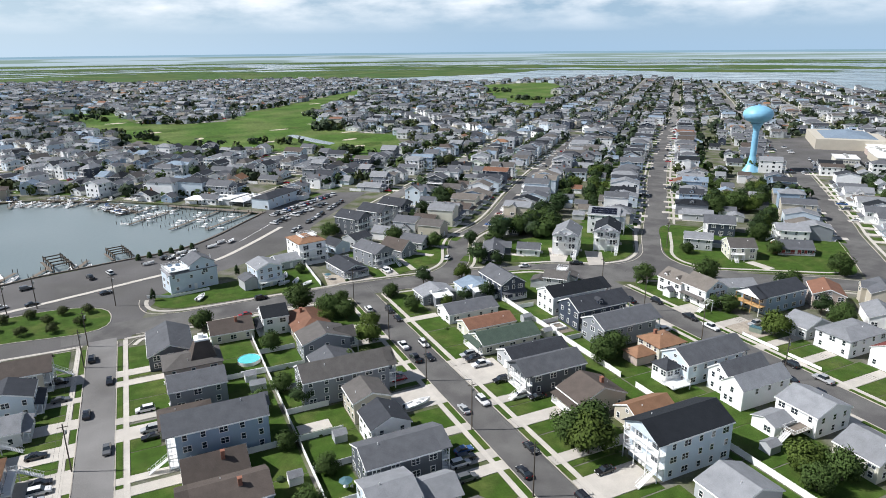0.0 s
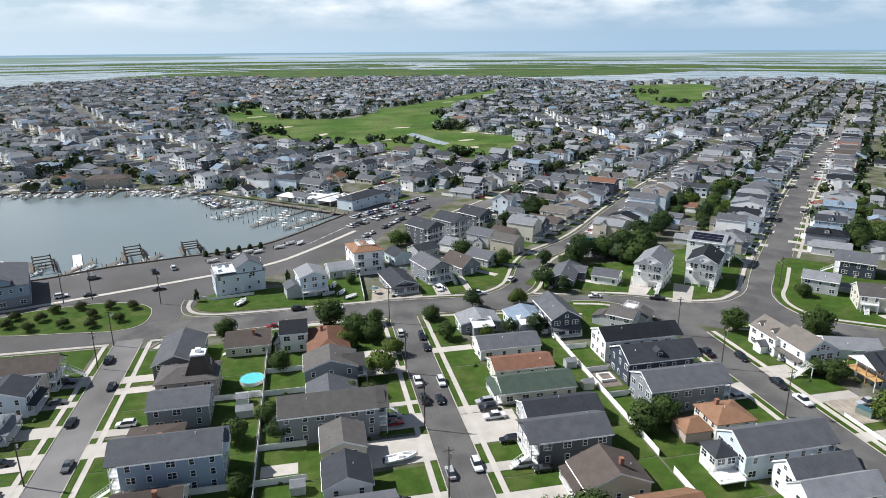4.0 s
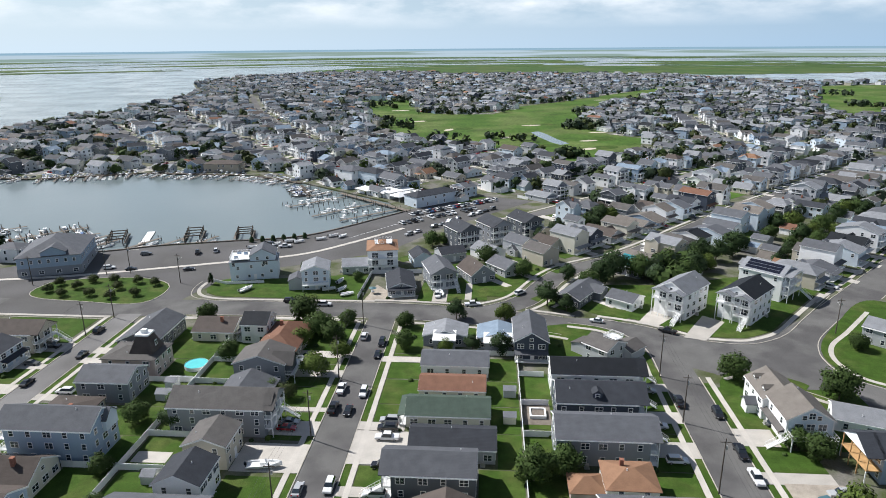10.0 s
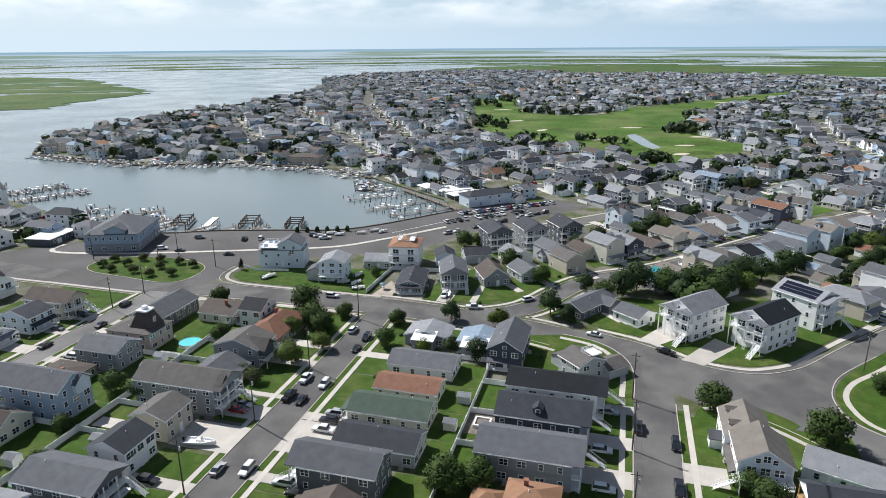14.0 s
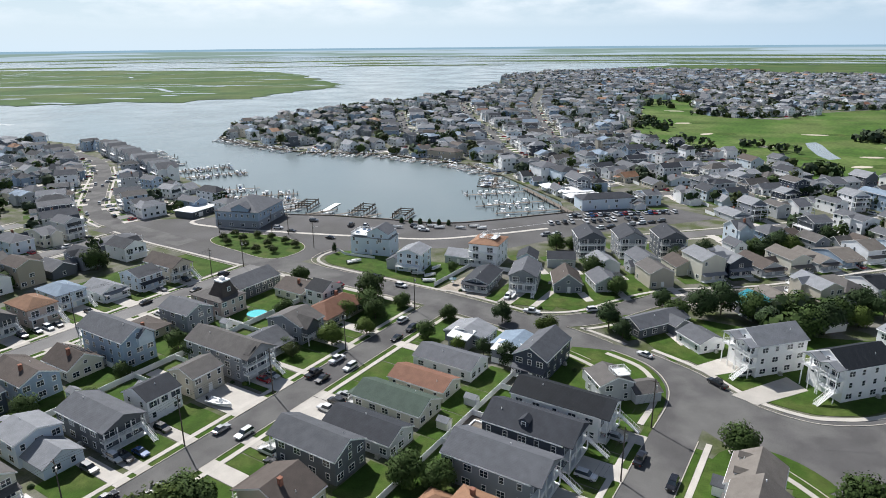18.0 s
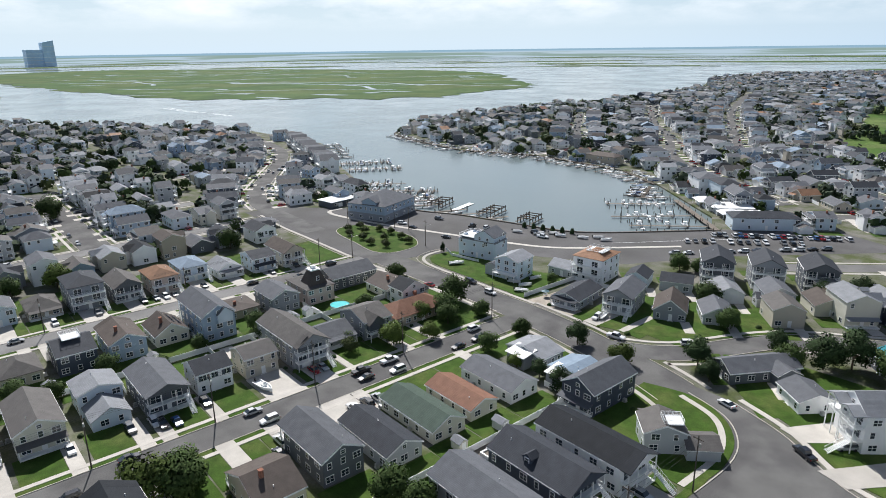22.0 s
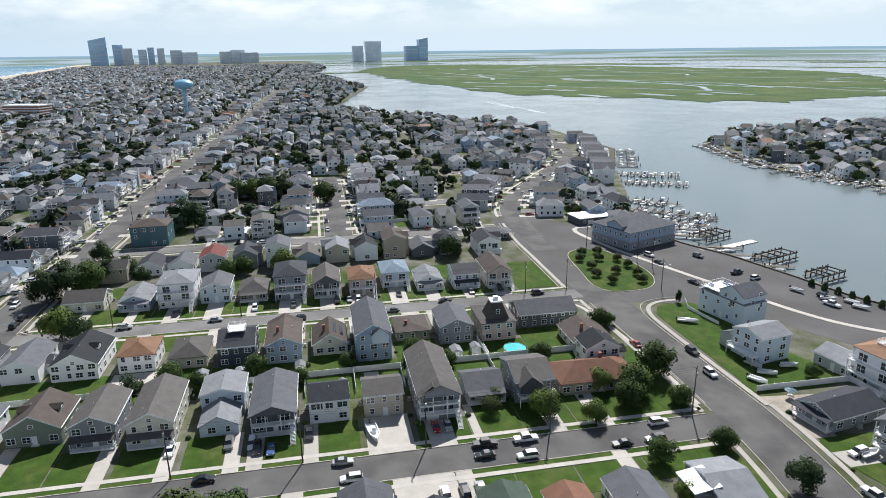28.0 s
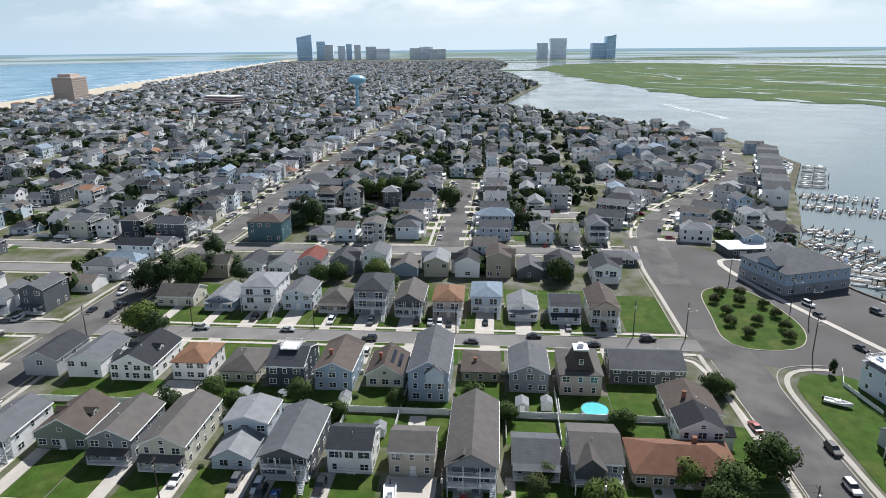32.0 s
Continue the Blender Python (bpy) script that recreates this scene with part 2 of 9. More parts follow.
def water_mat(name, tint):
    m = bpy.data.materials.new(name)
    m.use_nodes = True
    n, l = m.node_tree.nodes, m.node_tree.links
    b = n["Principled BSDF"]
    b.inputs["Base Color"].default_value = (*tint, 1)
    b.inputs["Roughness"].default_value = 0.16
    b.inputs["IOR"].default_value = 1.33
    g = n.new("ShaderNodeNewGeometry")
    t1, t2 = n.new("ShaderNodeTexNoise"), n.new("ShaderNodeTexNoise")
    t1.inputs["Scale"].default_value, t1.inputs["Detail"].default_value = 0.45, 4
    t2.inputs["Scale"].default_value, t2.inputs["Detail"].default_value = 0.012, 5
    l.new(g.outputs["Position"], t1.inputs["Vector"]), l.new(g.outputs["Position"], t2.inputs["Vector"])
    bn = n.new("ShaderNodeBump")
    bn.inputs["Strength"].default_value, bn.inputs["Distance"].default_value = 0.2, 0.25
    l.new(t1.outputs["Fac"], bn.inputs["Height"]), l.new(bn.outputs[0], b.inputs["Normal"])
    r = n.new("ShaderNodeMapRange")
    r.inputs["From Min"].default_value, r.inputs["From Max"].default_value = 0.35, 0.65
    r.inputs["To Min"].default_value, r.inputs["To Max"].default_value = 0.10, 0.24
    l.new(t2.outputs["Fac"], r.inputs["Value"]), l.new(r.outputs[0], b.inputs["Roughness"])
    return m


M_WATER = water_mat("bay_water", (0.175, 0.215, 0.22))
M_OCEAN = water_mat("ocean_water", (0.03, 0.20, 0.34))
M_FOAM = mat("surf_foam", (0.85, 0.87, 0.88), 0.6, var=0.1, scale=0.1, fine=1)


# ---- building helpers ----
def mesh_of(name, bm, *mats):
    me = bpy.data.meshes.new(name)
    bm.to_mesh(me)
    bm.free()
    for m in mats:
        me.materials.append(m)
    return me


def part(name, data, material=None, parent=None, label="", at=None):
    """Links a bmesh, or a mesh that alike pieces share, as one mesh object under a thing or a part."""
    me = data if isinstance(data, bpy.types.Mesh) else mesh_of(name, data, material)
    ob = new(name, me)
    ob.parent = parent
    if at is not None:
        ob.matrix_basis = at
    return tagged(ob, label)


def thing(name, m, label, category, group="", kind=""):
    ob = new(name)
    ob.matrix_basis = m
    ob.empty_display_size = 0.5
    return tagged(ob, label, category, group, kind)


def quad(bm, pts, mi=0):
    f = bm.faces.new([bm.verts.new(p) for p in pts])
    f.material_index = mi
    return f


def box(bm, x0, y0, z0, x1, y1, z1, mi=0):
    v = [bm.verts.new((x, y, z)) for z in (z0, z1) for x, y in ((x0, y0), (x1, y0), (x1, y1), (x0, y1))]
    for a in ((3, 2, 1, 0), (4, 5, 6, 7), (0, 1, 5, 4), (1, 2, 6, 5), (2, 3, 7, 6), (3, 0, 4, 7)):
        f = bm.faces.new([v[i] for i in a])
        f.material_index = mi
    return v


def prism(bm, pts, z0, z1, mi=0):
    """An upright prism over a plan outline given counter-clockwise."""
    lo, hi = [bm.verts.new((x, y, z0)) for x, y in pts], [bm.verts.new((x, y, z1)) for x, y in pts]
    n = len(pts)
    for i in range(n):
        f = bm.faces.new((lo[i], lo[(i + 1) % n], hi[(i + 1) % n], hi[i]))
        f.material_index = mi
    if n < 5:
        bm.faces.new(hi).material_index = mi
    else:
        for tri in tessellate_polygon([[Vector((x, y, 0)) for x, y in pts]]):
            a, b, c = (hi[i] for i in tri)
            f = bm.faces.new((a, b, c))
            f.normal_update()
            if f.normal.z < 0:
                f.normal_flip()
            f.material_index = mi


def tube(bm, r0, r1, z0, z1, n=8, x=0.0, y=0.0, cap=True):
    lo = [bm.verts.new((x + r0 * math.cos(2 * math.pi * i / n), y + r0 * math.sin(2 * math.pi * i / n), z0)) for i in range(n)]
    hi = [bm.verts.new((x + r1 * math.cos(2 * math.pi * i / n), y + r1 * math.sin(2 * math.pi * i / n), z1)) for i in range(n)]
    for i in range(n):
        bm.faces.new((lo[i], lo[(i + 1) % n], hi[(i + 1) % n], hi[i]))
    if cap:
        bm.faces.new(hi)
        bm.faces.new(lo[::-1])


def beam(bm, p, q, r, n=5):
    """A round bar from p to q."""
    p, q = Vector(p), Vector(q)
    u = (q - p).normalized()
    a = u.orthogonal().normalized()
    b = u.cross(a)
    rings = [[bm.verts.new(c + r * (math.cos(2 * math.pi * i / n) * a + math.sin(2 * math.pi * i / n) * b)) for i in range(n)] for c in (p, q)]
    for i in range(n):
        bm.faces.new((rings[0][i], rings[0][(i + 1) % n], rings[1][(i + 1) % n], rings[1][i]))
    bm.faces.new(rings[1]), bm.faces.new(rings[0][::-1])


def sheet(name, pts, z0, z1, material, label, category="", kind="structure", parent=None):
    bm = bmesh.new()
    prism(bm, pts, z0, z1)
    ob = part(name, bm, material, parent)
    if parent is None:
        tagged(ob, label, category or name.replace("_", " "), kind=kind)
    return ob


def inside(x, y, poly):
    c, j = False, len(poly) - 1
    for i in range(len(poly)):
        (xi, yi), (xj, yj) = poly[i], poly[j]
        if (yi > y) != (yj > y) and x < (xj - xi) * (y - yi) / (yj - yi) + xi:
            c = not c
        j = i
    return c


def off_line(x, y, line):
    """Distance from a point to a run of straight stretches."""
    best = 1e9
    for (ax, ay), (bx, by) in zip(line, line[1:]):
        dx, dy = bx - ax, by - ay
        s = max(0.0, min(1.0, ((x - ax) * dx + (y - ay) * dy) / (dx * dx + dy * dy)))
        best = min(best, math.hypot(x - ax - s * dx, y - ay - s * dy))
    return best


def smooth(line, step=4.0):
    """A soft curve through plan points (Catmull-Rom)."""
    pts = [line[0], *line, line[-1]]
    out = []
    for a, b, c, d in zip(pts, pts[1:], pts[2:], pts[3:]):
        n = max(1, int(math.hypot(c[0] - b[0], c[1] - b[1]) / step))
        for i in range(n):
            t = i / n
            out.append(tuple(0.5 * (2 * b[k] + (c[k] - a[k]) * t + (2 * a[k] - 5 * b[k] + 4 * c[k] - d[k]) * t * t + (3 * b[k] - a[k] - 3 * c[k] + d[k]) * t ** 3) for k in (0, 1)))
    return out + [line[-1]]


def ribbon(bm, line, half, z, shift=0.0, thick=0.0):
    """A strip along a plan line; with a thickness it gets sides."""
    rows = []
    for i, (x, y) in enumerate(line):
        a, b = line[max(i - 1, 0)], line[min(i + 1, len(line) - 1)]
        dx, dy = b[0] - a[0], b[1] - a[1]
        d = math.hypot(dx, dy) or 1
        nx, ny = -dy / d, dx / d
        rows.append([bm.verts.new((x + nx * (shift + s * half), y + ny * (shift + s * half), zz)) for s, zz in ((-1, z - thick), (-1, z), (1, z), (1, z - thick))])
    for p, q in zip(rows, rows[1:]):
        for k in ((1, 2),) if not thick else ((0, 1), (1, 2), (2, 3)):
            bm.faces.new((p[k[0]], q[k[0]], q[k[1]], p[k[1]]))
    bmesh.ops.recalc_face_normals(bm, faces=bm.faces)
    for f in bm.faces:
        if abs(f.normal.z) > 0.9 and f.normal.z < 0:
            f.normal_flip()

# ---- land, water, marsh ----
LAND = [(-4900, -1420), (-4320, -1308), (-1340, -747), (-875, -668), (0, -560), (1500, -350), (1500, 300), (1274, 772), (1426, 1016), (1276, 1120), (1361, 1495), (1128, 1581),
        (815, 1507), (564, 1914), (258, 2014), (-325, 2200), (-600, 1950), (-640, 1650), (-470, 1300), (-427, 1079), (-412, 885), (-441, 670), (-406, 545), (-344, 471), (-215, 446)]
LAND += [(-148, 471), (-62, 464), (-20, 440), (45, 388), (58, 364), (49, 352), (17, 315), (-20, 303), (-45, 296), (-72, 285), (-100, 291), (-128, 292), (-168, 310), (-244, 338), (-334, 380),
         (-492, 374), (-588, 307), (-802, 155), (-1000, 190), (-1366, 255), (-2260, 149), (-3000, 200), (-4900, 100)]
GOLF = [(-111, 1096), (-67, 951), (-29, 808), (-7, 698), (41, 620), (78, 609), (113, 595), (151, 569), (165, 520), (190, 527), (230, 584), (251, 654), (224, 683), (211, 745), (218, 830), (241, 937), (345, 1126), (454, 1325),
        (622, 1495), (560, 1490), (454, 1412), (343, 1256), (218, 1077), (142, 984), (108, 880), (49, 880), (2, 920), (-28, 1113)]
GOLF_EAST = [(514, 852), (568, 850), (766, 1100), (900, 1250), (984, 1461), (777, 1440), (650, 1180), (566, 1009)]
SCHOOL_YARD = [(428, 342), (452, 304), (500, 262), (600, 350), (640, 440), (530, 432)]
FIELD = [(209, 425), (230, 446), (257, 413), (236, 391)]

rng = random.Random(7)
bm = bmesh.new()
quad(bm, [(-5000, -5000, -3), (5000, -5000, -3), (5000, 5000, -3), (-5000, 5000, -3)])
tagged(part("ground", bm, M_SAND), "sandy sea bed reaching the horizon", "ground", kind="structure")
bm = bmesh.new()
bmesh.ops.create_circle(bm, cap_ends=True, segments=96, radius=4940, matrix=Matrix.Translation((0, 0, -0.9)))
tagged(part("water", bm, M_WATER), "calm grey-blue bay and ocean water", "water", kind="structure")
bm = bmesh.new()
prism(bm, [(-4800, -1450), (-4320, -1335), (-1340, -775), (-875, -695), (0, -590), (1500, -380), (4300, -1500), (2500, -4000), (-2200, -4200), (-4400, -2000)], -2, -0.8)
tagged(part("ocean", bm, M_OCEAN), "blue open ocean water with low swell", "water", kind="structure")
shore = smooth([(-4320, -1330), (-1340, -772), (-875, -692), (0, -588)], 20)
bm = bmesh.new()
for k, off in enumerate((-4, -26, -52)):
    for a in range(0, len(shore) - 4, 4):
        if noise.noise((a * 0.13, k * 7.0, 0)) > (-0.35, 0.0, 0.15)[k]:
            ribbon(bm, shore[a:a + 5], 3.2 - 0.5 * k, -0.74 + 0.004 * k, off)
tagged(part("surf", bm, M_FOAM), "white breaking surf along the beach", "surf", kind="stuff")
sheet("land", LAND, -3, 0, M_LAND, "low island land with patchy yards", "ground")
sheet("golf_course", GOLF, -0.5, 0.05, M_FAIRWAY, "bright green golf fairway", "grass")
sheet("golf_course", GOLF_EAST, -0.5, 0.05, M_FAIRWAY, "bright green golf fairway", "grass")
BEACH = [(-4900, -1435), (-4320, -1325), (-1340, -770), (-875, -690), (0, -585), (0, -490), (-875, -590), (-1340, -670), (-4320, -1225), (-4900, -1335)]
sheet("beach", BEACH, -3, 0.06, M_SAND, "pale ocean beach sand", "beach")
sheet("playing_field", FIELD, -0.5, 0.055, M_FAIRWAY, "bright green mown playing field between the houses", "grass")
sheet("golf_pond", [(146, 700), (150, 672), (160, 630), (168, 612), (176, 622), (168, 650), (160, 690), (154, 708)], -0.3, 0.09, M_WATER, "small reed-edged golf pond", "water")


def blob(cx, cy, rx, ry, turn, n=34, rough=0.35):
    out, c, s = [], math.cos(turn), math.sin(turn)
    ph = rng.random() * 100
    for i in range(n):
        a = 2 * math.pi * i / n
        k = 1 + rough * noise.noise((math.cos(a) * 2.2 + ph, math.sin(a) * 2.2, ph)) + rough * 0.5 * noise.noise((math.cos(a) * 6 + ph, math.sin(a) * 6, ph))
        x, y = rx * k * math.cos(a), ry * k * math.sin(a)
        out.append((cx + x * c - y * s, cy + x * s + y * c))
    return out


def ragged(pts, amp):
    """The outline with small bays and points between its corners."""
    line = smooth(pts + [pts[0]], 22)
    return [(x + amp * noise.noise((x * 0.02, y * 0.02, 3)) + amp * 0.5 * noise.noise((x * 0.07, y * 0.07, 9)), y + amp * noise.noise((x * 0.02, y * 0.02, 17)) + amp * 0.5 * noise.noise((x * 0.07, y * 0.07, 29))) for x, y in line[:-1]]


MARSH = ragged([(-2374, 300), (-1700, 365), (-1259, 432), (-1040, 500), (-880, 620), (-714, 806), (-735, 1000), (-785, 1145), (-1000, 1340), (-1326, 1560), (-1700, 1650), (-2400, 1400), (-3100, 900), (-3000, 480)], 40)
sheet("marsh", MARSH, -2, -0.45, M_MARSH, "green salt marsh island", "marsh")
sheet("marsh", ragged([(-560, 2330), (-325, 2215), (258, 2030), (585, 1990), (900, 1990), (1250, 2100), (1500, 2400), (900, 2700), (0, 2850), (-420, 2650)], 45), -2, -0.45, M_MARSH, "green salt marsh behind the houses", "marsh")
bm = bmesh.new()
for i in range(150):
    a, r = radians(rng.uniform(-5, 185)), rng.uniform(1900, 4700)
    x, y = r * math.cos(a), r * math.sin(a)
    if inside(x, y, LAND) or inside(x, y, MARSH) or (x > -1500 and r < 2600) or (x > 900 and y < 1700 and x < 1700):
        continue
    k = r / 3000
    prism(bm, blob(x, y, rng.uniform(120, 520) * k, rng.uniform(35, 120) * k, a + math.pi / 2 + rng.uniform(-0.25, 0.25), 26, 0.5), -2, -0.5 + 0.002 * i)
tagged(part("marsh_islands", bm, M_MARSH), "scattered low marsh islands in the bay", "marsh", kind="stuff")
bm = bmesh.new()
for i in range(60):
    x, y = rng.uniform(-2600, -760), rng.uniform(420, 1600)
    if inside(x, y, MARSH):
        prism(bm, blob(x, y, rng.uniform(10, 50), rng.uniform(4, 12), rng.uniform(0.2, 0.9), 18, 0.7), -0.6, -0.42 + 0.0006 * i)
tagged(part("marsh_pools", bm, M_WATER), "small tidal pools in the marsh", "water", kind="stuff")
bm = bmesh.new()
for i in range(16):                      # winding tidal creeks
    x, y, a = rng.uniform(-2500, -850), rng.uniform(450, 1200), rng.uniform(0.3, 1.2)
    line = []
    for k in range(26):
        line.append((x, y))
        a += 0.5 * noise.noise((i * 9.1, k * 0.35, 4))
        x, y = x + 22 * math.cos(a), y + 22 * math.sin(a)
    line = [p for p in line if inside(*p, MARSH)]
    if len(line) > 4:
        ribbon(bm, smooth(line, 9), rng.uniform(2.5, 7), -0.40 + 0.001 * i)
tagged(part("marsh_creeks", bm, M_WATER), "winding tidal creeks through the marsh", "water", kind="stuff")
# backdrop ring round the water: far shore and haze painted as emission
M_FAR_GLOW = bpy.data.materials.new("far_shore_glow")
M_FAR_GLOW.use_nodes = True
fn, fl = M_FAR_GLOW.node_tree.nodes, M_FAR_GLOW.node_tree.links
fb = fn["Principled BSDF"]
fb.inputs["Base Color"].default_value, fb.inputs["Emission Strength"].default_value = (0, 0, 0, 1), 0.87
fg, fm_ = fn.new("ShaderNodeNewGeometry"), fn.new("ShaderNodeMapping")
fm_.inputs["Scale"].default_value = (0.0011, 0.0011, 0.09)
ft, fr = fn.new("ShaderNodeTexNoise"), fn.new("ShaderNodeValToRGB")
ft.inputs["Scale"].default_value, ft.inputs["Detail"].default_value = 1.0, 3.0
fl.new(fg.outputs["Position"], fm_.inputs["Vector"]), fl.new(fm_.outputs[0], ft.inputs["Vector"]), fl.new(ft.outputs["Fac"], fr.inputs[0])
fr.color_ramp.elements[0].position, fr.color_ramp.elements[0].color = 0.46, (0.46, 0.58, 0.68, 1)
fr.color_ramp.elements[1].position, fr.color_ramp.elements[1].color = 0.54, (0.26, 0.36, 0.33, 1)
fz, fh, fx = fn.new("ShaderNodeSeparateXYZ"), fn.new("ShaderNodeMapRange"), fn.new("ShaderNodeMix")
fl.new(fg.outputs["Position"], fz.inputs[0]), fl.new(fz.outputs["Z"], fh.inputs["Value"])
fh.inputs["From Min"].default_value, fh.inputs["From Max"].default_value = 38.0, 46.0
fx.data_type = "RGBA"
fx.inputs[7].default_value = (0.27, 0.43, 0.56, 1)       # glowing blue band for the open water before the horizon
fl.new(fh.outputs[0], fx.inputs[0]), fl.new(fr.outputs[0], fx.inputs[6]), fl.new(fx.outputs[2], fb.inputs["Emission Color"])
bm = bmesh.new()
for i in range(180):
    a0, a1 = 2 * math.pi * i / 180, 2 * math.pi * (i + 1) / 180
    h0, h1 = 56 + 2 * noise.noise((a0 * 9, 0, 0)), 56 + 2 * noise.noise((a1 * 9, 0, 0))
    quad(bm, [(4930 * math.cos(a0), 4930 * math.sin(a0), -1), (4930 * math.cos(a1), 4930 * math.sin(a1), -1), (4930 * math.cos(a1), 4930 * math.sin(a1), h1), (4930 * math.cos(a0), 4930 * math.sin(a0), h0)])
tagged(part("backdrop", bm, M_FAR_GLOW), "glowing backdrop painted as a hazy distant shore", "backdrop", kind="structure")

bm, greens = bmesh.new(), bmesh.new()
for i, (x, y, a, b, t) in enumerate(((196, 640, 9, 4, 0.4), (214, 700, 10, 4, 0.2), (120, 660, 8, 4, 0.9), (60, 720, 9, 4, 1.2), (150, 760, 12, 4, 0.3), (200, 800, 8, 4, 0.1), (20, 800, 9, 5, 0.6), (-20, 930, 12, 5, 0.2), (190, 590, 8, 4, 0.7), (140, 600, 6, 3, 0.1), (280, 1100, 12, 5, 0.4), (230, 960, 9, 4, 0.5), (80, 900, 10, 5, 0.1))):
    prism(bm, blob(x, y, a, b, t, 16, 0.3), -0.1, 0.12 + 0.002 * i)
    prism(greens, blob(x + 16, y + 9, 13, 9, t, 18, 0.2), -0.1, 0.08 + 0.001 * i)
tagged(part("sand_bunkers", bm, M_SAND), "pale sand bunkers on the golf course", "bunkers", kind="stuff")
tagged(part("golf_greens", greens, M_GRASS), "close mown golf greens and rough", "grass", kind="stuff")

bm = bmesh.new()
line = smooth([(-860, 408), (-780, 412), (-700, 425), (-620, 432)], 12)
for side in (-1, 1):
    for a in range(0, len(line) - 3, 3):
        if noise.noise((a * 0.7, side * 3.0, 0)) > -0.25:
            ribbon(bm, line[a:a + 4], 0.55, -0.86 + 0.004 * side, side * (1.2 + 0.16 * (len(line) - a)))
tagged(part("boat_wake", bm, M_FOAM), "white foam wake on the bay", "foam", kind="stuff")

# ---- roads ----
ROADS = {
    "street_a": ([(69, -140), (69, 60), (69, 140), (69, 224)], 4.5),
    "street_b": ([(-18, -60), (-18, 60), (-18, 218)], 4.0),
    "street_f": ([(157, -140), (157, 60), (157, 150), (157, 196)], 5.0),
    "avenue": ([(-30, 224), (10, 225), (69, 225), (105, 221), (130, 215), (150, 204), (170, 195), (188, 185), (204, 172), (231, 152), (248, 136), (285, 104)], 6.6),
    "street_e": ([(100, 224), (117, 236), (135, 268), (169, 296), (237, 372), (420, 560)], 4.5),
    "street_d": ([(165, 190), (185, 200), (203, 212), (261, 272), (340, 357), (560, 580)], 6.0),
    "street_h": ([(244, 132), (270, 156), (305, 191), (330, 214), (430, 312), (560, 440)], 6.0),
    "boulevard": ([(330, 24), (5, 24), (-60, 24), (-154, 28), (-324, 28), (-1300, 60)], 7.0),
    "street_g": ([(-104, 136), (-263, 136)], 6.5),
    "street_k": ([(-108, 24), (-108, 60), (-110, 215)], 4.0),
    "street_c": ([(-70, 224), (-130, 227), (-160, 235), (-182, 246), (-225, 275), (-268, 304), (-330, 334), (-420, 350)], 5.5),
    "street_n": ([(150, 440), (60, 520), (-38, 598), (-91, 682), (-161, 812), (-231, 958), (-329, 1205)], 4.5),
    "street_o": ([(60, 440), (-10, 487), (-47, 517), (-82, 558), (-136, 642), (-201, 721), (-267, 816), (-320, 900)], 4.0),
    "street_p": ([(-170, 545), (-191, 574), (-248, 645), (-335, 761)], 4.0),
    "street_q": ([(352, 870), (337, 796), (326, 690), (330, 620), (348, 584), (405, 581), (480, 602)], 5.0),
}
PLAZA = [(-128, 232), (-130, 214), (-85, 215), (-10, 216), (-4, 240), (6, 262), (30, 274), (60, 292), (78, 326), (130, 392), (100, 404), (57, 366), (48, 352), (16, 315), (-20, 302), (-45, 295), (-72, 284), (-90, 268), (-112, 250)]
for i, (name, (line, half)) in enumerate(ROADS.items()):
    bm = bmesh.new()
    ribbon(bm, smooth(line, 5), half, 0.024 + 0.004 * i)
    tagged(part("road", bm, M_STREET if name in ("street_b", "street_k") else M_ASPHALT), "worn grey asphalt street", "road", kind="structure")
sheet("road_plaza", PLAZA, -0.3, 0.02, M_ASPHALT_OLD, "wide worn asphalt at the marina", "road")
LINES = {k: smooth(v[0], 9) for k, v in ROADS.items()}
REACH = {k: (min(p[0] for p in v), min(p[1] for p in v), max(p[0] for p in v), max(p[1] for p in v)) for k, v in LINES.items()}


def on_road(x, y, margin=0.0, but=""):
    for k, (x0, y0, x1, y1) in REACH.items():
        m = ROADS[k][1] + margin
        if k != but and x0 - m < x < x1 + m and y0 - m < y < y1 + m and off_line(x, y, LINES[k]) < m:
            return True
    return inside(x, y, PLAZA)


CORNER = [(221, 227), (209, 213), (202, 205), (190, 195), (190, 182), (206, 171), (226, 165), (241, 153), (252, 147), (290, 188), (262, 216), (240, 243)]
sheet("road_crossing", [(112, 222), (142, 222), (155, 217), (166, 210), (172, 206.4), (181, 205), (188, 206.6), (198, 213), (210, 227), (217, 222), (203, 204), (200, 190), (190, 182), (170, 187), (151.5, 190), (149, 206), (142, 213.6), (130, 217.4)][::-1], -0.3, 0.017, M_ASPHALT, "worn asphalt where the streets meet", "road")
sheet("road_crossing", [(160, 190), (185, 174), (206, 165), (214, 176), (203, 186), (201, 194), (203, 202), (221, 226), (207, 224), (190, 209), (172, 205)], -0.3, 0.02, M_ASPHALT, "worn asphalt crossing of the avenue", "road")


CORNER_WALKS = ([(162, 203), (162, 223), (190, 242), (217, 244), (217, 214), (190, 198)], [(130, 200), (130, 223), (157, 223), (157, 180), (144, 180)])


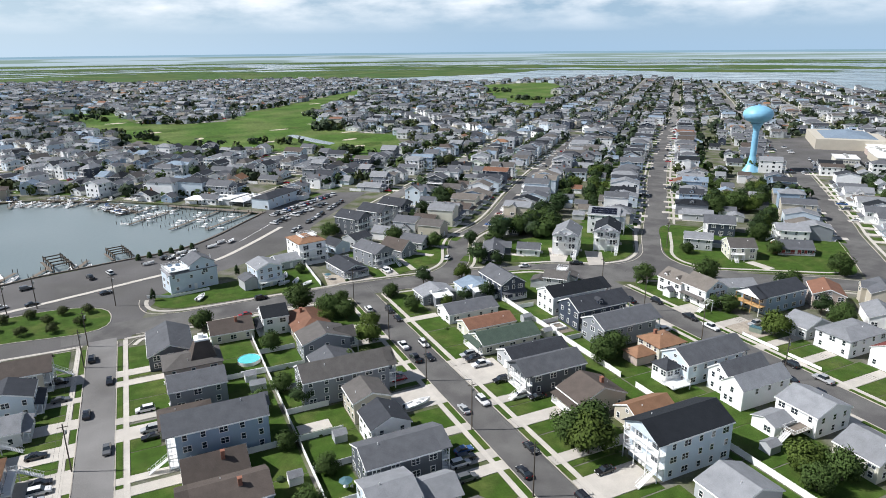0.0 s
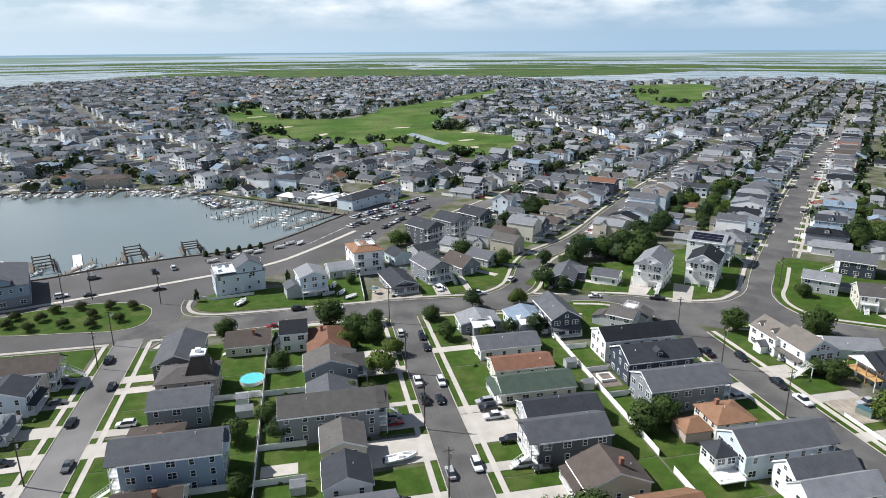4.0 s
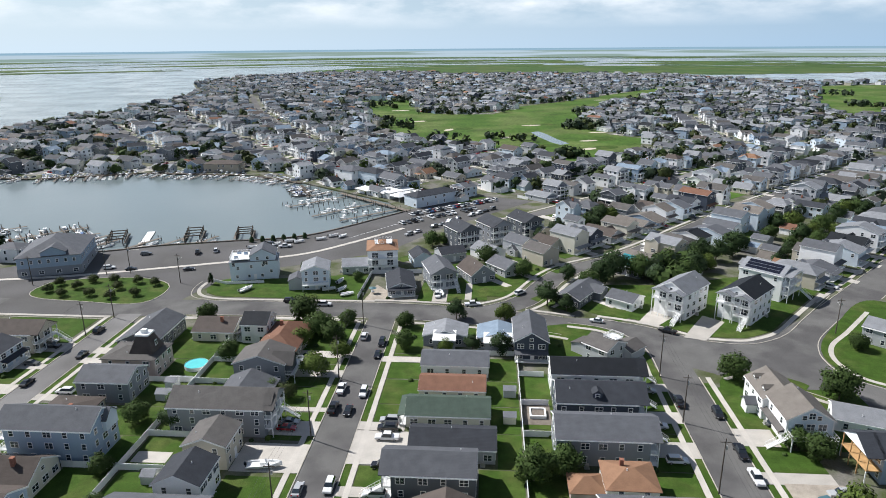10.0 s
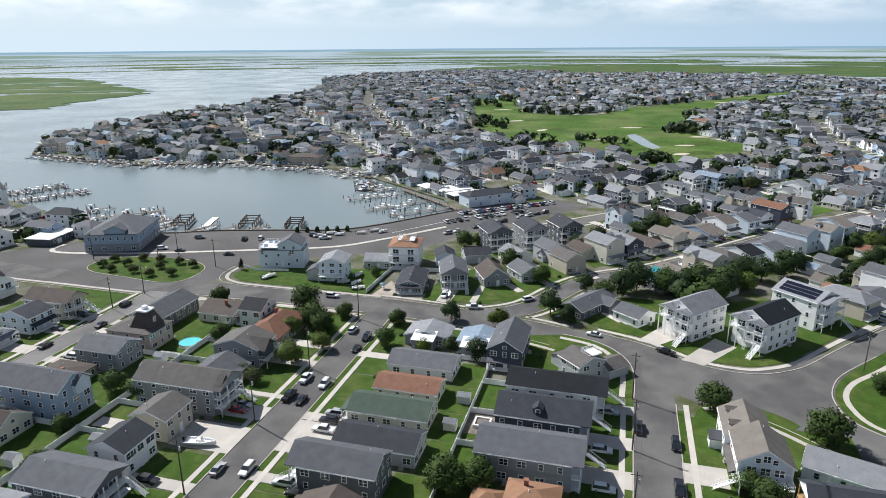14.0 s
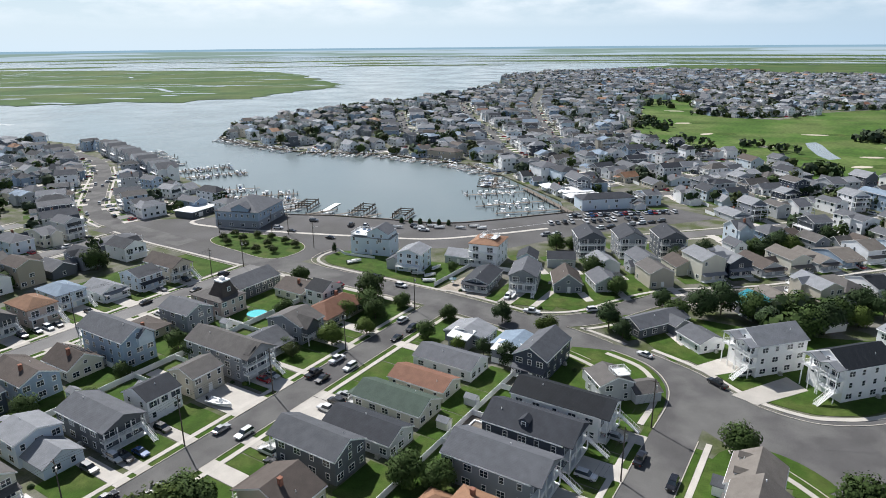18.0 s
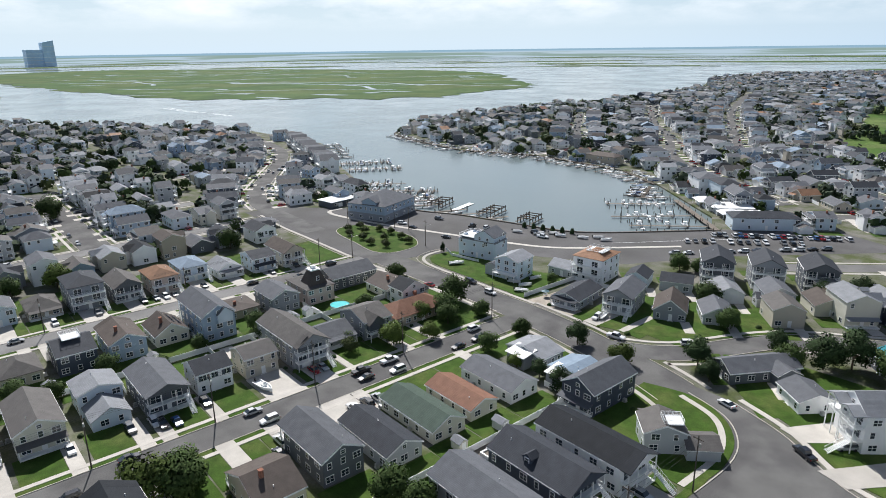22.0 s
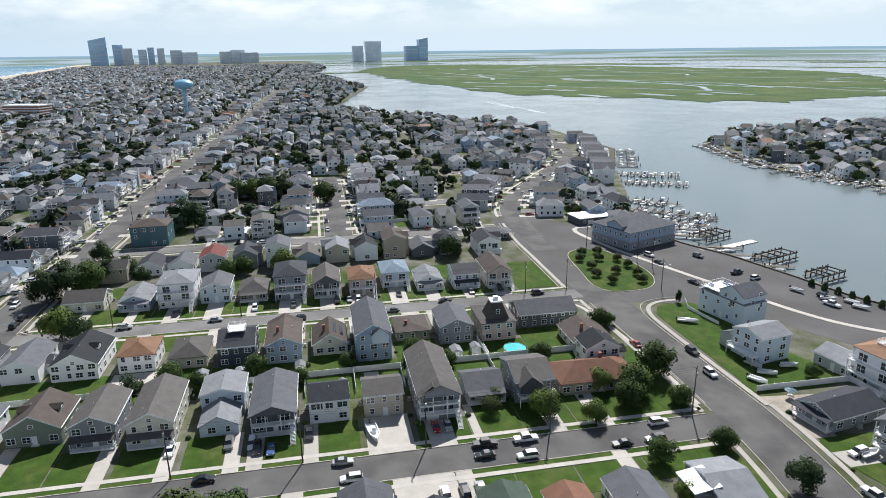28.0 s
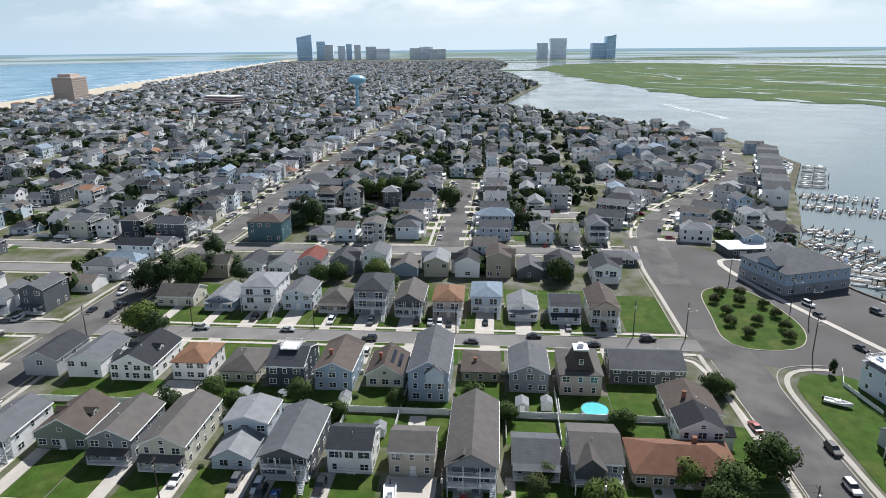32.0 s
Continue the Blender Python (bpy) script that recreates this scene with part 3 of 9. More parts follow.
def beside(line, half, name, shift, margin):
    """The runs of a line set off to one side of a road, broken where other roads cross."""
    run = []
    for i, (x, y) in enumerate(line):
        a, b = line[max(i - 1, 0)], line[min(i + 1, len(line) - 1)]
        d = math.hypot(b[0] - a[0], b[1] - a[1]) or 1
        px, py = x - (b[1] - a[1]) / d * shift, y + (b[0] - a[0]) / d * shift
        if math.hypot(px - 80, py - 120) > 420 or on_road(px, py, margin, name) or inside(px, py, CORNER) or (px < 62 and 228 < py < 238) or any(inside(px, py, z) for z in CORNER_WALKS):
            if len(run) > 2:
                yield run
            run = []
        else:
            run.append((px, py))
    if len(run) > 2:
        yield run


for name, (line, half) in ROADS.items():
    bm, walk_bm = bmesh.new(), bmesh.new()
    pts = smooth(line, 3)
    for side in (-1, 1):
        for run in beside(pts, half, name, side * (half + 0.2), 0.2):
            ribbon(bm, run, 0.11, 0.16, thick=0.3)
        for run in beside(pts, half, name, side * (half + 2.55), 0.6):
            ribbon(walk_bm, run, 0.65, 0.145, thick=0.3)
    tagged(part("kerb", bm, M_KERB), "pale concrete kerb along the street", "kerb", kind="structure")
    tagged(part("pavement", walk_bm, M_CONCRETE), "narrow concrete pavement", "pavement", kind="structure")

# ---- kit: houses ----
CACHE = {}
WALL_WORDS = {"lightgrey": "light grey", "darkgrey": "dark grey", "paleblue": "pale blue"}


def cached(key, make):
    if key not in CACHE:
        CACHE[key] = make()
    return CACHE[key]


def window_mesh(w, h, split=True):
    """A window in one piece: a raised white casing with rails round the glass."""
    def make():
        bm = bmesh.new()
        t = 0.13
        xs = [-w / 2 - t, -w / 2, w / 2, w / 2 + t] if w < 1.3 else [-w / 2 - t, -w / 2, -0.06, 0.06, w / 2, w / 2 + t]
        zs = [-t, 0, h / 2 - 0.04, h / 2 + 0.04, h, h + t]
        v = [[bm.verts.new((x, -0.07, z)) for x in xs] for z in zs]
        for i in range(5):
            for j in range(len(xs) - 1):
                f = bm.faces.new((v[i][j], v[i][j + 1], v[i + 1][j + 1], v[i + 1][j]))
                f.material_index = 1 if i in (1, 3) and j % 2 == 1 else 0
        n = len(xs)
        rim = [v[0][j] for j in range(n)] + [v[i][n - 1] for i in range(1, 6)] + [v[5][j] for j in range(n - 2, -1, -1)] + [v[i][0] for i in range(4, 0, -1)]
        back = [bm.verts.new((q.co.x, 0.02, q.co.z)) for q in rim]
        for i in range(len(rim)):
            m = (i + 1) % len(rim)
            bm.faces.new((rim[i], back[i], back[m], rim[m]))
        return mesh_of("window", bm, M_TRIM, M_GLASS)
    return cached(("win", w, h), make)


def pane_mesh(w, h):
    def make():
        bm = bmesh.new()
        quad(bm, [(-w / 2, -0.025, 0), (w / 2, -0.025, 0), (w / 2, -0.025, h), (-w / 2, -0.025, h)])
        return mesh_of("pane", bm, M_GLASS)
    return cached(("pane", w, h), make)


def add_window(house, x, y, z, turn, w, h, fine):
    win = part("window", window_mesh(w, h, fine == 2), None, house, at=pose(x, y, z, 0, 0, turn))
    if fine == 2:
        part("pane", pane_mesh(w, h), None, win)
    return win


def gable_walls(w, l, z0, eave, ridge, x=0.0, y=0.0):
    bm = bmesh.new()
    a, b = w / 2, l / 2
    v = [bm.verts.new(p) for p in ((x - a, y - b, z0), (x + a, y - b, z0), (x + a, y + b, z0), (x - a, y + b, z0), (x - a, y - b, eave), (x + a, y - b, eave), (x + a, y + b, eave), (x - a, y + b, eave), (x, y - b, ridge), (x, y + b, ridge))]
    for f in ((0, 1, 5, 8, 4), (1, 2, 6, 5), (2, 3, 7, 9, 6), (3, 0, 4, 7), (3, 2, 1, 0)):
        bm.faces.new([v[i] for i in f])
    return bm


def gable_roof(w, l, eave, ridge, over=0.35, x=0.0, y=0.0, thick=0.16, end=None):
    """Two slabs that meet at the ridge."""
    bm = bmesh.new()
    s = (ridge - eave) / (w / 2)
    a, b = w / 2 + over, l / 2 + (over * 0.8 if end is None else end)
    lo = eave - over * s
    p = [(-a, lo), (0, ridge), (a, lo)]
    ring = []
    for yy in (-b, b):
        ring.append([bm.verts.new((x + px, y + yy, pz + dz)) for px, pz in p for dz in (0.02, 0.02 + thick)])
    for i, k in ((0, 1), (1, 2)):
        lo0, hi0, lo1, hi1 = ring[0][2 * i], ring[0][2 * i + 1], ring[0][2 * k], ring[0][2 * k + 1]
        LO0, HI0, LO1, HI1 = ring[1][2 * i], ring[1][2 * i + 1], ring[1][2 * k], ring[1][2 * k + 1]
        for n, f in enumerate(((hi0, hi1, HI1, HI0), (lo0, LO0, LO1, lo1), (lo0, lo1, hi1, hi0), (LO0, HI0, HI1, LO1))):
            bm.faces.new(f).material_index = int(n > 0)
    bm.faces.new((ring[0][0], ring[0][1], ring[1][1], ring[1][0])).material_index = 1
    bm.faces.new((ring[0][4], ring[1][4], ring[1][5], ring[0][5])).material_index = 1
    bmesh.ops.recalc_face_normals(bm, faces=bm.faces)
    return bm


def hip_roof(w, l, eave, ridge, over=0.4, x=0.0, y=0.0, thick=0.16):
    bm = bmesh.new()
    a, b = w / 2 + over, l / 2 + over
    inset = min(a, b) * 0.95
    if l >= w:
        r = [(0, -(b - inset)), (0, b - inset)]
    else:
        r = [(-(a - inset), 0), (a - inset, 0)]
    e = eave - 0.1
    v = [bm.verts.new((x + px, y + py, e + dz)) for dz in (0, thick) for px, py in ((-a, -b), (a, -b), (a, b), (-a, b))]
    t = [bm.verts.new((x + px, y + py, ridge + thick)) for px, py in r]
    for f in ((3, 2, 1, 0), (0, 1, 5, 4), (1, 2, 6, 5), (2, 3, 7, 6), (3, 0, 4, 7)):
        bm.faces.new([v[i] for i in f])
    c = v[4:]
    if l >= w:
        for f in ((c[0], c[1], t[0]), (c[1], c[2], t[1], t[0]), (c[2], c[3], t[1]), (c[3], c[0], t[0], t[1])):
            bm.faces.new(f)
    else:
        for f in ((c[0], c[1], t[1], t[0]), (c[1], c[2], t[1]), (c[2], c[3], t[0], t[1]), (c[3], c[0], t[0])):
            bm.faces.new(f)
    return bm


def rake_trim(w, l, eave, ridge, over=0.35, end=None):
    """White boards under both gable ends and along both eaves."""
    bm = bmesh.new()
    s = (ridge - eave) / (w / 2)
    a, b = w / 2 + over, l / 2 + (over * 0.8 if end is None else end)
    lo = eave - over * s
    for yy in (-b - 0.03, b - 0.02):
        for sx in (-1, 1):
            pts = [(sx * a, lo - 0.2), (sx * a, lo), (0, ridge), (0, ridge - 0.2)]
            f = [bm.verts.new((px, yy, pz)) for px, pz in pts]
            k = [bm.verts.new((px, yy + 0.05, pz)) for px, pz in pts]
            for q in ((f[0], f[1], f[2], f[3]), (k[3], k[2], k[1], k[0]), (f[0], f[3], k[3], k[0]), (f[1], k[1], k[2], f[2])):
                bm.faces.new(q)
    for sx in (-1, 1):
        box(bm, sx * (a + 0.03) - 0.06, -b, lo - 0.14, sx * (a + 0.03) + 0.06, b, lo + 0.02)
    bmesh.ops.recalc_face_normals(bm, faces=bm.faces)
    return bm


def railing(parent, x0, y0, x1, y1, z, fine=True):
    """A white deck railing: two rails and balusters, one part."""
    bm = bmesh.new()
    d = math.hypot(x1 - x0, y1 - y0)
    n = max(2, int(d / (0.28 if fine else 1.0)))
    ux, uy = (x1 - x0) / d, (y1 - y0) / d
    for zz in (0.12, 0.98):
        beam(bm, (x0, y0, z + zz), (x1, y1, z + zz), 0.05, 4)
    for i in range(n + 1):
        px, py = x0 + ux * d * i / n, y0 + uy * d * i / n
        beam(bm, (px, py, z), (px, py, z + 1.0), 0.055 if i % 6 == 0 or i == n else 0.022, 4)
    return part("railing", bm, M_TRIM, parent)


def deck(house, x0, y0, x1, y1, z, fine=True, posts=True, rails="fblr", low=0.0, floor=None):
    bm = bmesh.new()
    box(bm, x0, y0, z - 0.22, x1, y1, z)
    d = part("deck", bm, floor or M_TRIM, house)
    for side, seg in (("f", (x0, y0, x1, y0)), ("b", (x0, y1, x1, y1)), ("l", (x0, y0, x0, y1)), ("r", (x1, y0, x1, y1))):
        if side in rails:
            railing(d, *seg, z, fine)
    if posts:
        bm_key = ("post", round(z - low, 2))
        for px in (x0 + 0.12, x1 - 0.12):
            py = y0 + 0.12
            me = cached(bm_key, lambda: post_mesh(z - low))
            part("deck_post", me, None, d, at=pose(px, py, low))
    return d


def post_mesh(h):
    bm = bmesh.new()
    box(bm, -0.1, -0.1, 0, 0.1, 0.1, h - 0.22)
    return mesh_of("deck_post", bm, M_TRIM)


def steps(house, x, y, z, width=1.2, turn=0.0, zbase=0.0):
    """A flight of stairs that goes down from (x, y, z) towards local -y of its turn."""
    bm = bmesh.new()
    n = max(2, round((z - zbase) / 0.18))
    for i in range(n):
        box(bm, -width / 2, -(i + 1) * 0.27, z - (i + 1) * (z - zbase) / n - 0.05, width / 2, -i * 0.27, z - (i + 1) * (z - zbase) / n + 0.04)
    for s in (-1, 1):
        beam(bm, (s * width / 2, 0, z - 0.15), (s * width / 2, -n * 0.27, zbase + 0.05), 0.07, 4)
        if z - zbase > 0.9:
            beam(bm, (s * width / 2, 0, z + 0.95), (s * width / 2, -n * 0.27, zbase + 0.95), 0.045, 4)
            for i in range(0, n + 1, 2):
                h = z - i * (z - zbase) / n
                beam(bm, (s * width / 2, -i * 0.27, h - 0.1), (s * width / 2, -i * 0.27, h + 0.95), 0.03, 4)
    return part("steps", bm, M_TRIM, house, at=pose(x, y, 0, 0, 0, turn))


def door_mesh(w, h):
    def make():
        bm = bmesh.new()
        box(bm, -w / 2 - 0.1, -0.06, 0, w / 2 + 0.1, 0.02, h + 0.1)
        for k in range(3):
            box(bm, -w / 2 + 0.1, -0.08, 0.15 + k * (h - 0.2) / 3, w / 2 - 0.1, -0.05, (k + 1) * (h - 0.2) / 3)
        return mesh_of("door", bm, M_TRIM)
    return cached(("door", w, h), make)


def vent_mesh():
    bm = bmesh.new()
    tube(bm, 0.1, 0.1, 0, 0.65, 6)
    tube(bm, 0.2, 0.12, 0.1, 0.3, 6)
    return mesh_of("vent_pipe", bm, M_TRIM)


def column_mesh():
    bm = bmesh.new()
    box(bm, -0.09, -0.09, 0, 0.09, 0.09, 2.4)
    box(bm, -0.13, -0.13, 2.25, 0.13, 0.13, 2.38)
    return mesh_of("porch_column", bm, M_TRIM)


def sides(w, l):
    """The four walls: centre, outward turn, length. Front is local -y."""
    return {"f": (0, -l / 2, 0, w), "r": (w / 2, 0, 90, l), "b": (0, l / 2, 180, w), "l": (-w / 2, 0, -90, l)}


def on_wall(w, l, side, s):
    cx, cy, turn, _ = sides(w, l)[side]
    a = radians(turn)
    return cx + s * math.cos(a), cy + s * math.sin(a), turn


WATCHED = ((0, 0), (100, 20), (164, 35), (200, 75), (163, 157))   # the side of the town that is looked at


def seen(x, y, turn):
    """Whether a wall at (x, y) whose outward side is local -y of its turn looks towards the watched ground."""
    nx, ny = math.sin(radians(turn)), -math.cos(radians(turn))
    return any(nx * (px - x) + ny * (py - y) > 0 for px, py in WATCHED)


def sliding_door(h, px, py, z, turn=0):
    return part("sliding_door", window_mesh(2.3, 2.05), None, h, "wide glass sliding door", at=pose(px, py, z, 0, 0, turn))


def stacked_porch(h, l, x0, x1, zs, top, roof, wall="white", depth=2.4, stair=True):
    """White balconies one above another on the front, with columns, glass doors and a gabled roof."""
    for z in zs:
        deck(h, x0, -l / 2 - depth, x1, -l / 2 - 0.01, z, True, False, "flr")
        sliding_door(h, (x0 + x1) / 2, -l / 2, z + 0.03)
    for px in (x0 + 0.14, (x0 + x1) / 2, x1 - 0.14):
        part("column", cached(("column", round(top, 2)), lambda: post_mesh(top + 0.22)), None, h, at=pose(px, -l / 2 - depth + 0.14, 0))
    if roof:
        part("porch_gable", gable_walls(x1 - x0, depth, top, top + 0.25, top + 1.35), SIDING[wall], h, at=pose((x0 + x1) / 2, -l / 2 - depth / 2, 0))
        part("porch_roof", gable_roof(x1 - x0, depth + 0.5, top + 0.25, top + 1.35, 0.3), ROOF[roof], h, at=pose((x0 + x1) / 2, -l / 2 - depth / 2 - 0.1, 0))
    if stair:
        steps(h, x1 - 0.8, -l / 2 - depth, zs[0], 1.3)


def house(x, y, face, w, l, eave, ridge, wall="grey", roof="grey", style="gable", front="", fine=True, label="", name="house", garage=False, group="houses on the street", lift=0.0, seed=None, chimney=False, dormer=False, solar=False, cross=False, wins=True, storeys=0):
    """One house. Its front looks along the plan direction face (degrees); the ridge runs from front to back, or across it with cross."""
    r = random.Random(seed if seed is not None else int(x * 31 + y * 17))
    h = thing(name, pose(x, y, 0, 0, 0, face + 90), label or "%s clapboard house with a %s shingle roof" % (WALL_WORDS.get(wall, wall), roof), "house", group)
    if cross:
        body, top = (gable_walls(l, w, 0, eave, ridge), gable_roof(l, w, eave, ridge))
        spin = pose(0, 0, 0, 0, 0, 90)
    else:
        spin = Matrix()
        body = gable_walls(w, l, 0, eave, ridge if style == "gable" else eave + 0.01)
        top = gable_roof(w, l, eave, ridge) if style == "gable" else hip_roof(w, l, eave, ridge)
    part("wall", body, SIDING[wall], h, at=spin)
    roof_ob = part("roof", mesh_of("roof", top, ROOF[roof], M_TRIM), None, h, at=spin)
    if fine and style == "gable":
        part("roof_trim", rake_trim(l, w, eave, ridge) if cross else rake_trim(w, l, eave, ridge), M_TRIM, roof_ob)
    if fine:
        for k in range(1):
            px, py = r.uniform(-w * 0.3, w * 0.3), r.uniform(-l * 0.35, l * 0.35)
            rise = abs(py) / (l / 2) if cross else abs(px) / (w / 2)
            if style == "hip":
                rise = max(abs(py) / (l / 2), abs(px) / (w / 2))
            part("vent_pipe", cached("vent", vent_mesh), None, roof_ob, at=spin.inverted() @ pose(px, py, ridge - (ridge - eave) * rise - 0.1))
    if fine:
        side = r.choice((-1, 1))
        bm = bmesh.new()
        ay = r.uniform(-l * 0.25, l * 0.4)
        box(bm, side * (w / 2 + 0.7) - 0.42, ay - 0.42, 0.15, side * (w / 2 + 0.7) + 0.42, ay + 0.42, 0.95)
        box(bm, side * (w / 2 + 0.7) - 0.55, ay - 0.55, 0, side * (w / 2 + 0.7) + 0.55, ay + 0.55, 0.15)
        tube(bm, 0.33, 0.33, 0.95, 1.0, 10, side * (w / 2 + 0.7), ay)
        part("air_conditioner", bm, M_UNIT, h, "pale grey outdoor cooling unit")
    if chimney:
        bm = bmesh.new()
        box(bm, w * 0.12, l * 0.1, eave, w * 0.12 + 0.8, l * 0.1 + 0.8, ridge + 0.9)
        box(bm, w * 0.12 - 0.08, l * 0.1 - 0.08, ridge + 0.9, w * 0.12 + 0.88, l * 0.1 + 0.88, ridge + 1.02)
        part("chimney", bm, M_BRICK, h)
    storeys = storeys or max(1, round((eave - lift) / 3.0))
    for st in range(storeys) if wins else ():
        z = lift + 0.95 + st * (eave - lift) / storeys
        if lift > 0 and st == 0:
            z = lift + 0.95
        for side in "frbl":
            length = w if side in "fb" else l
            if not seen(x, y, face + 90 + sides(w, l)[side][2]) or (fine and side == "f" and front == "decks" and st > 0):
                continue
            n = max(1, int(length / (2.9 if side in "fb" else 3.8)))
            for i in range(n):
                if not fine and r.random() < 0.66:
                    continue
                s = (i + 0.5 - n / 2) * length / n + r.uniform(-0.3, 0.3)
                if side == "f" and st == 0 and (garage or i == n // 2):
                    continue
                ww = r.choice((0.9, 0.9, 1.7)) if side in "rl" else r.choice((0.9, 1.7))
                px, py, turn = on_wall(w, l, side, s)
                add_window(h, px, py, z, turn, ww, 1.35, fine)
    if style == "gable" and ridge - eave > 1.9 and fine and not cross:
        for side in "fb":
            px, py, turn = on_wall(w, l, side, 0)
            add_window(h, px, py, eave + 0.25, turn, 0.9, 0.8, fine)
    if garage:
        px, py, turn = on_wall(w, l, "f", -w * 0.15)
        part("garage_door", door_mesh(2.7, 2.2), None, h, "white panelled garage door", at=pose(px, py, 0.05, 0, 0, turn))
    else:
        px, py, turn = on_wall(w, l, "f", 0.3)
        part("door", door_mesh(0.95, 2.05), None, h, at=pose(px, py, lift + 0.3 if lift == 0 else lift + 0.02, 0, 0, turn))
        if lift == 0 and fine:
            steps(h, px, py, 0.35, 1.6)
    if front == "decks":
        for st in range(1, storeys):
            z = lift + st * (eave - lift) / storeys
            deck(h, -w / 2 + 0.1, -l / 2 - 1.9, w / 2 - 0.1, -l / 2 - 0.01, z, fine, posts=fine, rails="flr" if fine else "f")
            if seen(x, y, face + 90):
                for px in (-w * 0.26, w * 0.24):
                    sliding_door(h, px, -l / 2, z + 0.03)
        if fine and style == "gable" and not cross:      # the main roof runs on over the decks
            part("porch_gable", gable_walls(w, 1.9, eave - 0.25, eave, ridge), SIDING[wall], h, at=pose(0, -l / 2 - 0.96, 0))
            part("porch_roof", gable_roof(w, 1.9, eave, ridge, end=0.3), ROOF[roof], h, at=pose(0, -l / 2 - 1.2, 0.02))
            for px in (-w / 2 + 0.2, -w / 6, w / 6, w / 2 - 0.2):
                part("column", cached(("column", round(eave, 2)), lambda: post_mesh(eave)), None, h, at=pose(px, -l / 2 - 1.78, 0))
            if lift == 0 and not garage:
                deck(h, -w / 2 + 0.1, -l / 2 - 1.9, w / 2 - 0.1, -l / 2 - 0.01, 0.4, True, False, "fl")
        if fine:
            steps(h, w / 2 - 0.8, -l / 2 - 1.9, (eave - lift) / storeys + lift, 1.1)
    elif front == "porch":
        deck(h, -w / 2 + 0.1, -l / 2 - 1.8, w / 2 - 0.1, -l / 2 - 0.01, lift + 0.55, fine, posts=False, rails="flr" if fine else "f")
        for px in (-w / 2 + 0.25, w / 2 - 0.25) if fine else ():
            part("porch_column", cached("column", column_mesh), None, h, at=pose(px, -l / 2 - 1.6, lift + 0.5))
        bm = bmesh.new()
        v = [(-w / 2, -l / 2 - 2.1, lift + 2.85), (w / 2, -l / 2 - 2.1, lift + 2.85), (w / 2, -l / 2 - 0.01, lift + 3.4), (-w / 2, -l / 2 - 0.01, lift + 3.4)]
        quad(bm, [(a, b, c + 0.14) for a, b, c in v]), quad(bm, v[::-1])
        for i in range(4):
            p, q = v[i], v[(i + 1) % 4]
            quad(bm, [p, q, (q[0], q[1], q[2] + 0.14), (p[0], p[1], p[2] + 0.14)])
        part("porch_roof", bm, ROOF[roof], h)
    if not fine and style == "gable" and not cross and l > 11 and r.random() < 0.65:       # a gable on one flank
        sx, gy, gw = r.choice((-1, 1)), r.uniform(-l * 0.22, l * 0.22), r.uniform(3.8, 5.4)
        low = eave if r.random() < 0.6 else min(eave, 3.0)
        wing = part("side_gable", gable_walls(gw, w * 0.62, 0, low, low + (ridge - eave) * 0.75), SIDING[wall], h, at=pose(sx * (w * 0.27 + 0.9), gy, 0, 0, 0, 90 * sx))
        part("roof", mesh_of("roof", gable_roof(gw, w * 0.62, low, low + (ridge - eave) * 0.75, 0.3), ROOF[roof], M_TRIM), None, wing)
        part("window", window_mesh(1.7, 1.35), None, wing, at=pose(0, -w * 0.31, 1.0 if low < 4 else 4.0))
    if dormer:
        for sx in ((-1, 1) if dormer == 2 else (int(dormer),)):
            bm = gable_walls(2.2, 2.4, eave + 0.2, eave + 1.75, eave + 2.5)
            d = part("dormer", bm, SIDING[wall], h, at=pose(sx * w * 0.28, 0, 0, 0, 0, 90 * sx))
            part("roof", gable_roof(2.2, 2.4, eave + 1.75, eave + 2.5, 0.2), ROOF[roof], d)
            part("window", window_mesh(0.9, 1.0, False), None, d, at=pose(0, -1.2, eave + 0.7))
    if solar:
        sl = math.atan2(ridge - eave, w / 2)
        for i in range(solar if solar is not True else 4):
            for k in range(2):
                u = 0.30 + 0.36 * k
                bm = bmesh.new()
                box(bm, -0.5, -0.85, 0, 0.5, 0.85, 0.05)
                part("solar_panel", cached("solar", lambda: mesh_of("solar_panel", bm, M_SOLAR)), None, roof_ob,
                     at=pose(-w / 2 * (1 - u) if not cross else 0, (i - 1.5) * 1.85, eave + (ridge - eave) * u + 0.26, 0, -math.degrees(sl), 0))
    return h


M_UNIT = mat("grey_metal_casing", (0.42, 0.42, 0.40), 0.5, 0.3, var=0.15)
M_BRICK = mat("red_brick", (0.28, 0.13, 0.09), 0.9, var=0.3, scale=2, fine=10, bump=0.4)


# ---- kit: trees, cars, poles, fences ----
def full_crowns(me, normals):
    """Leaf clumps shade as parts of one rounded crown."""
    me.polygons.foreach_set("use_smooth", [True] * len(me.polygons))
    me.normals_split_custom_set_from_vertices(normals)


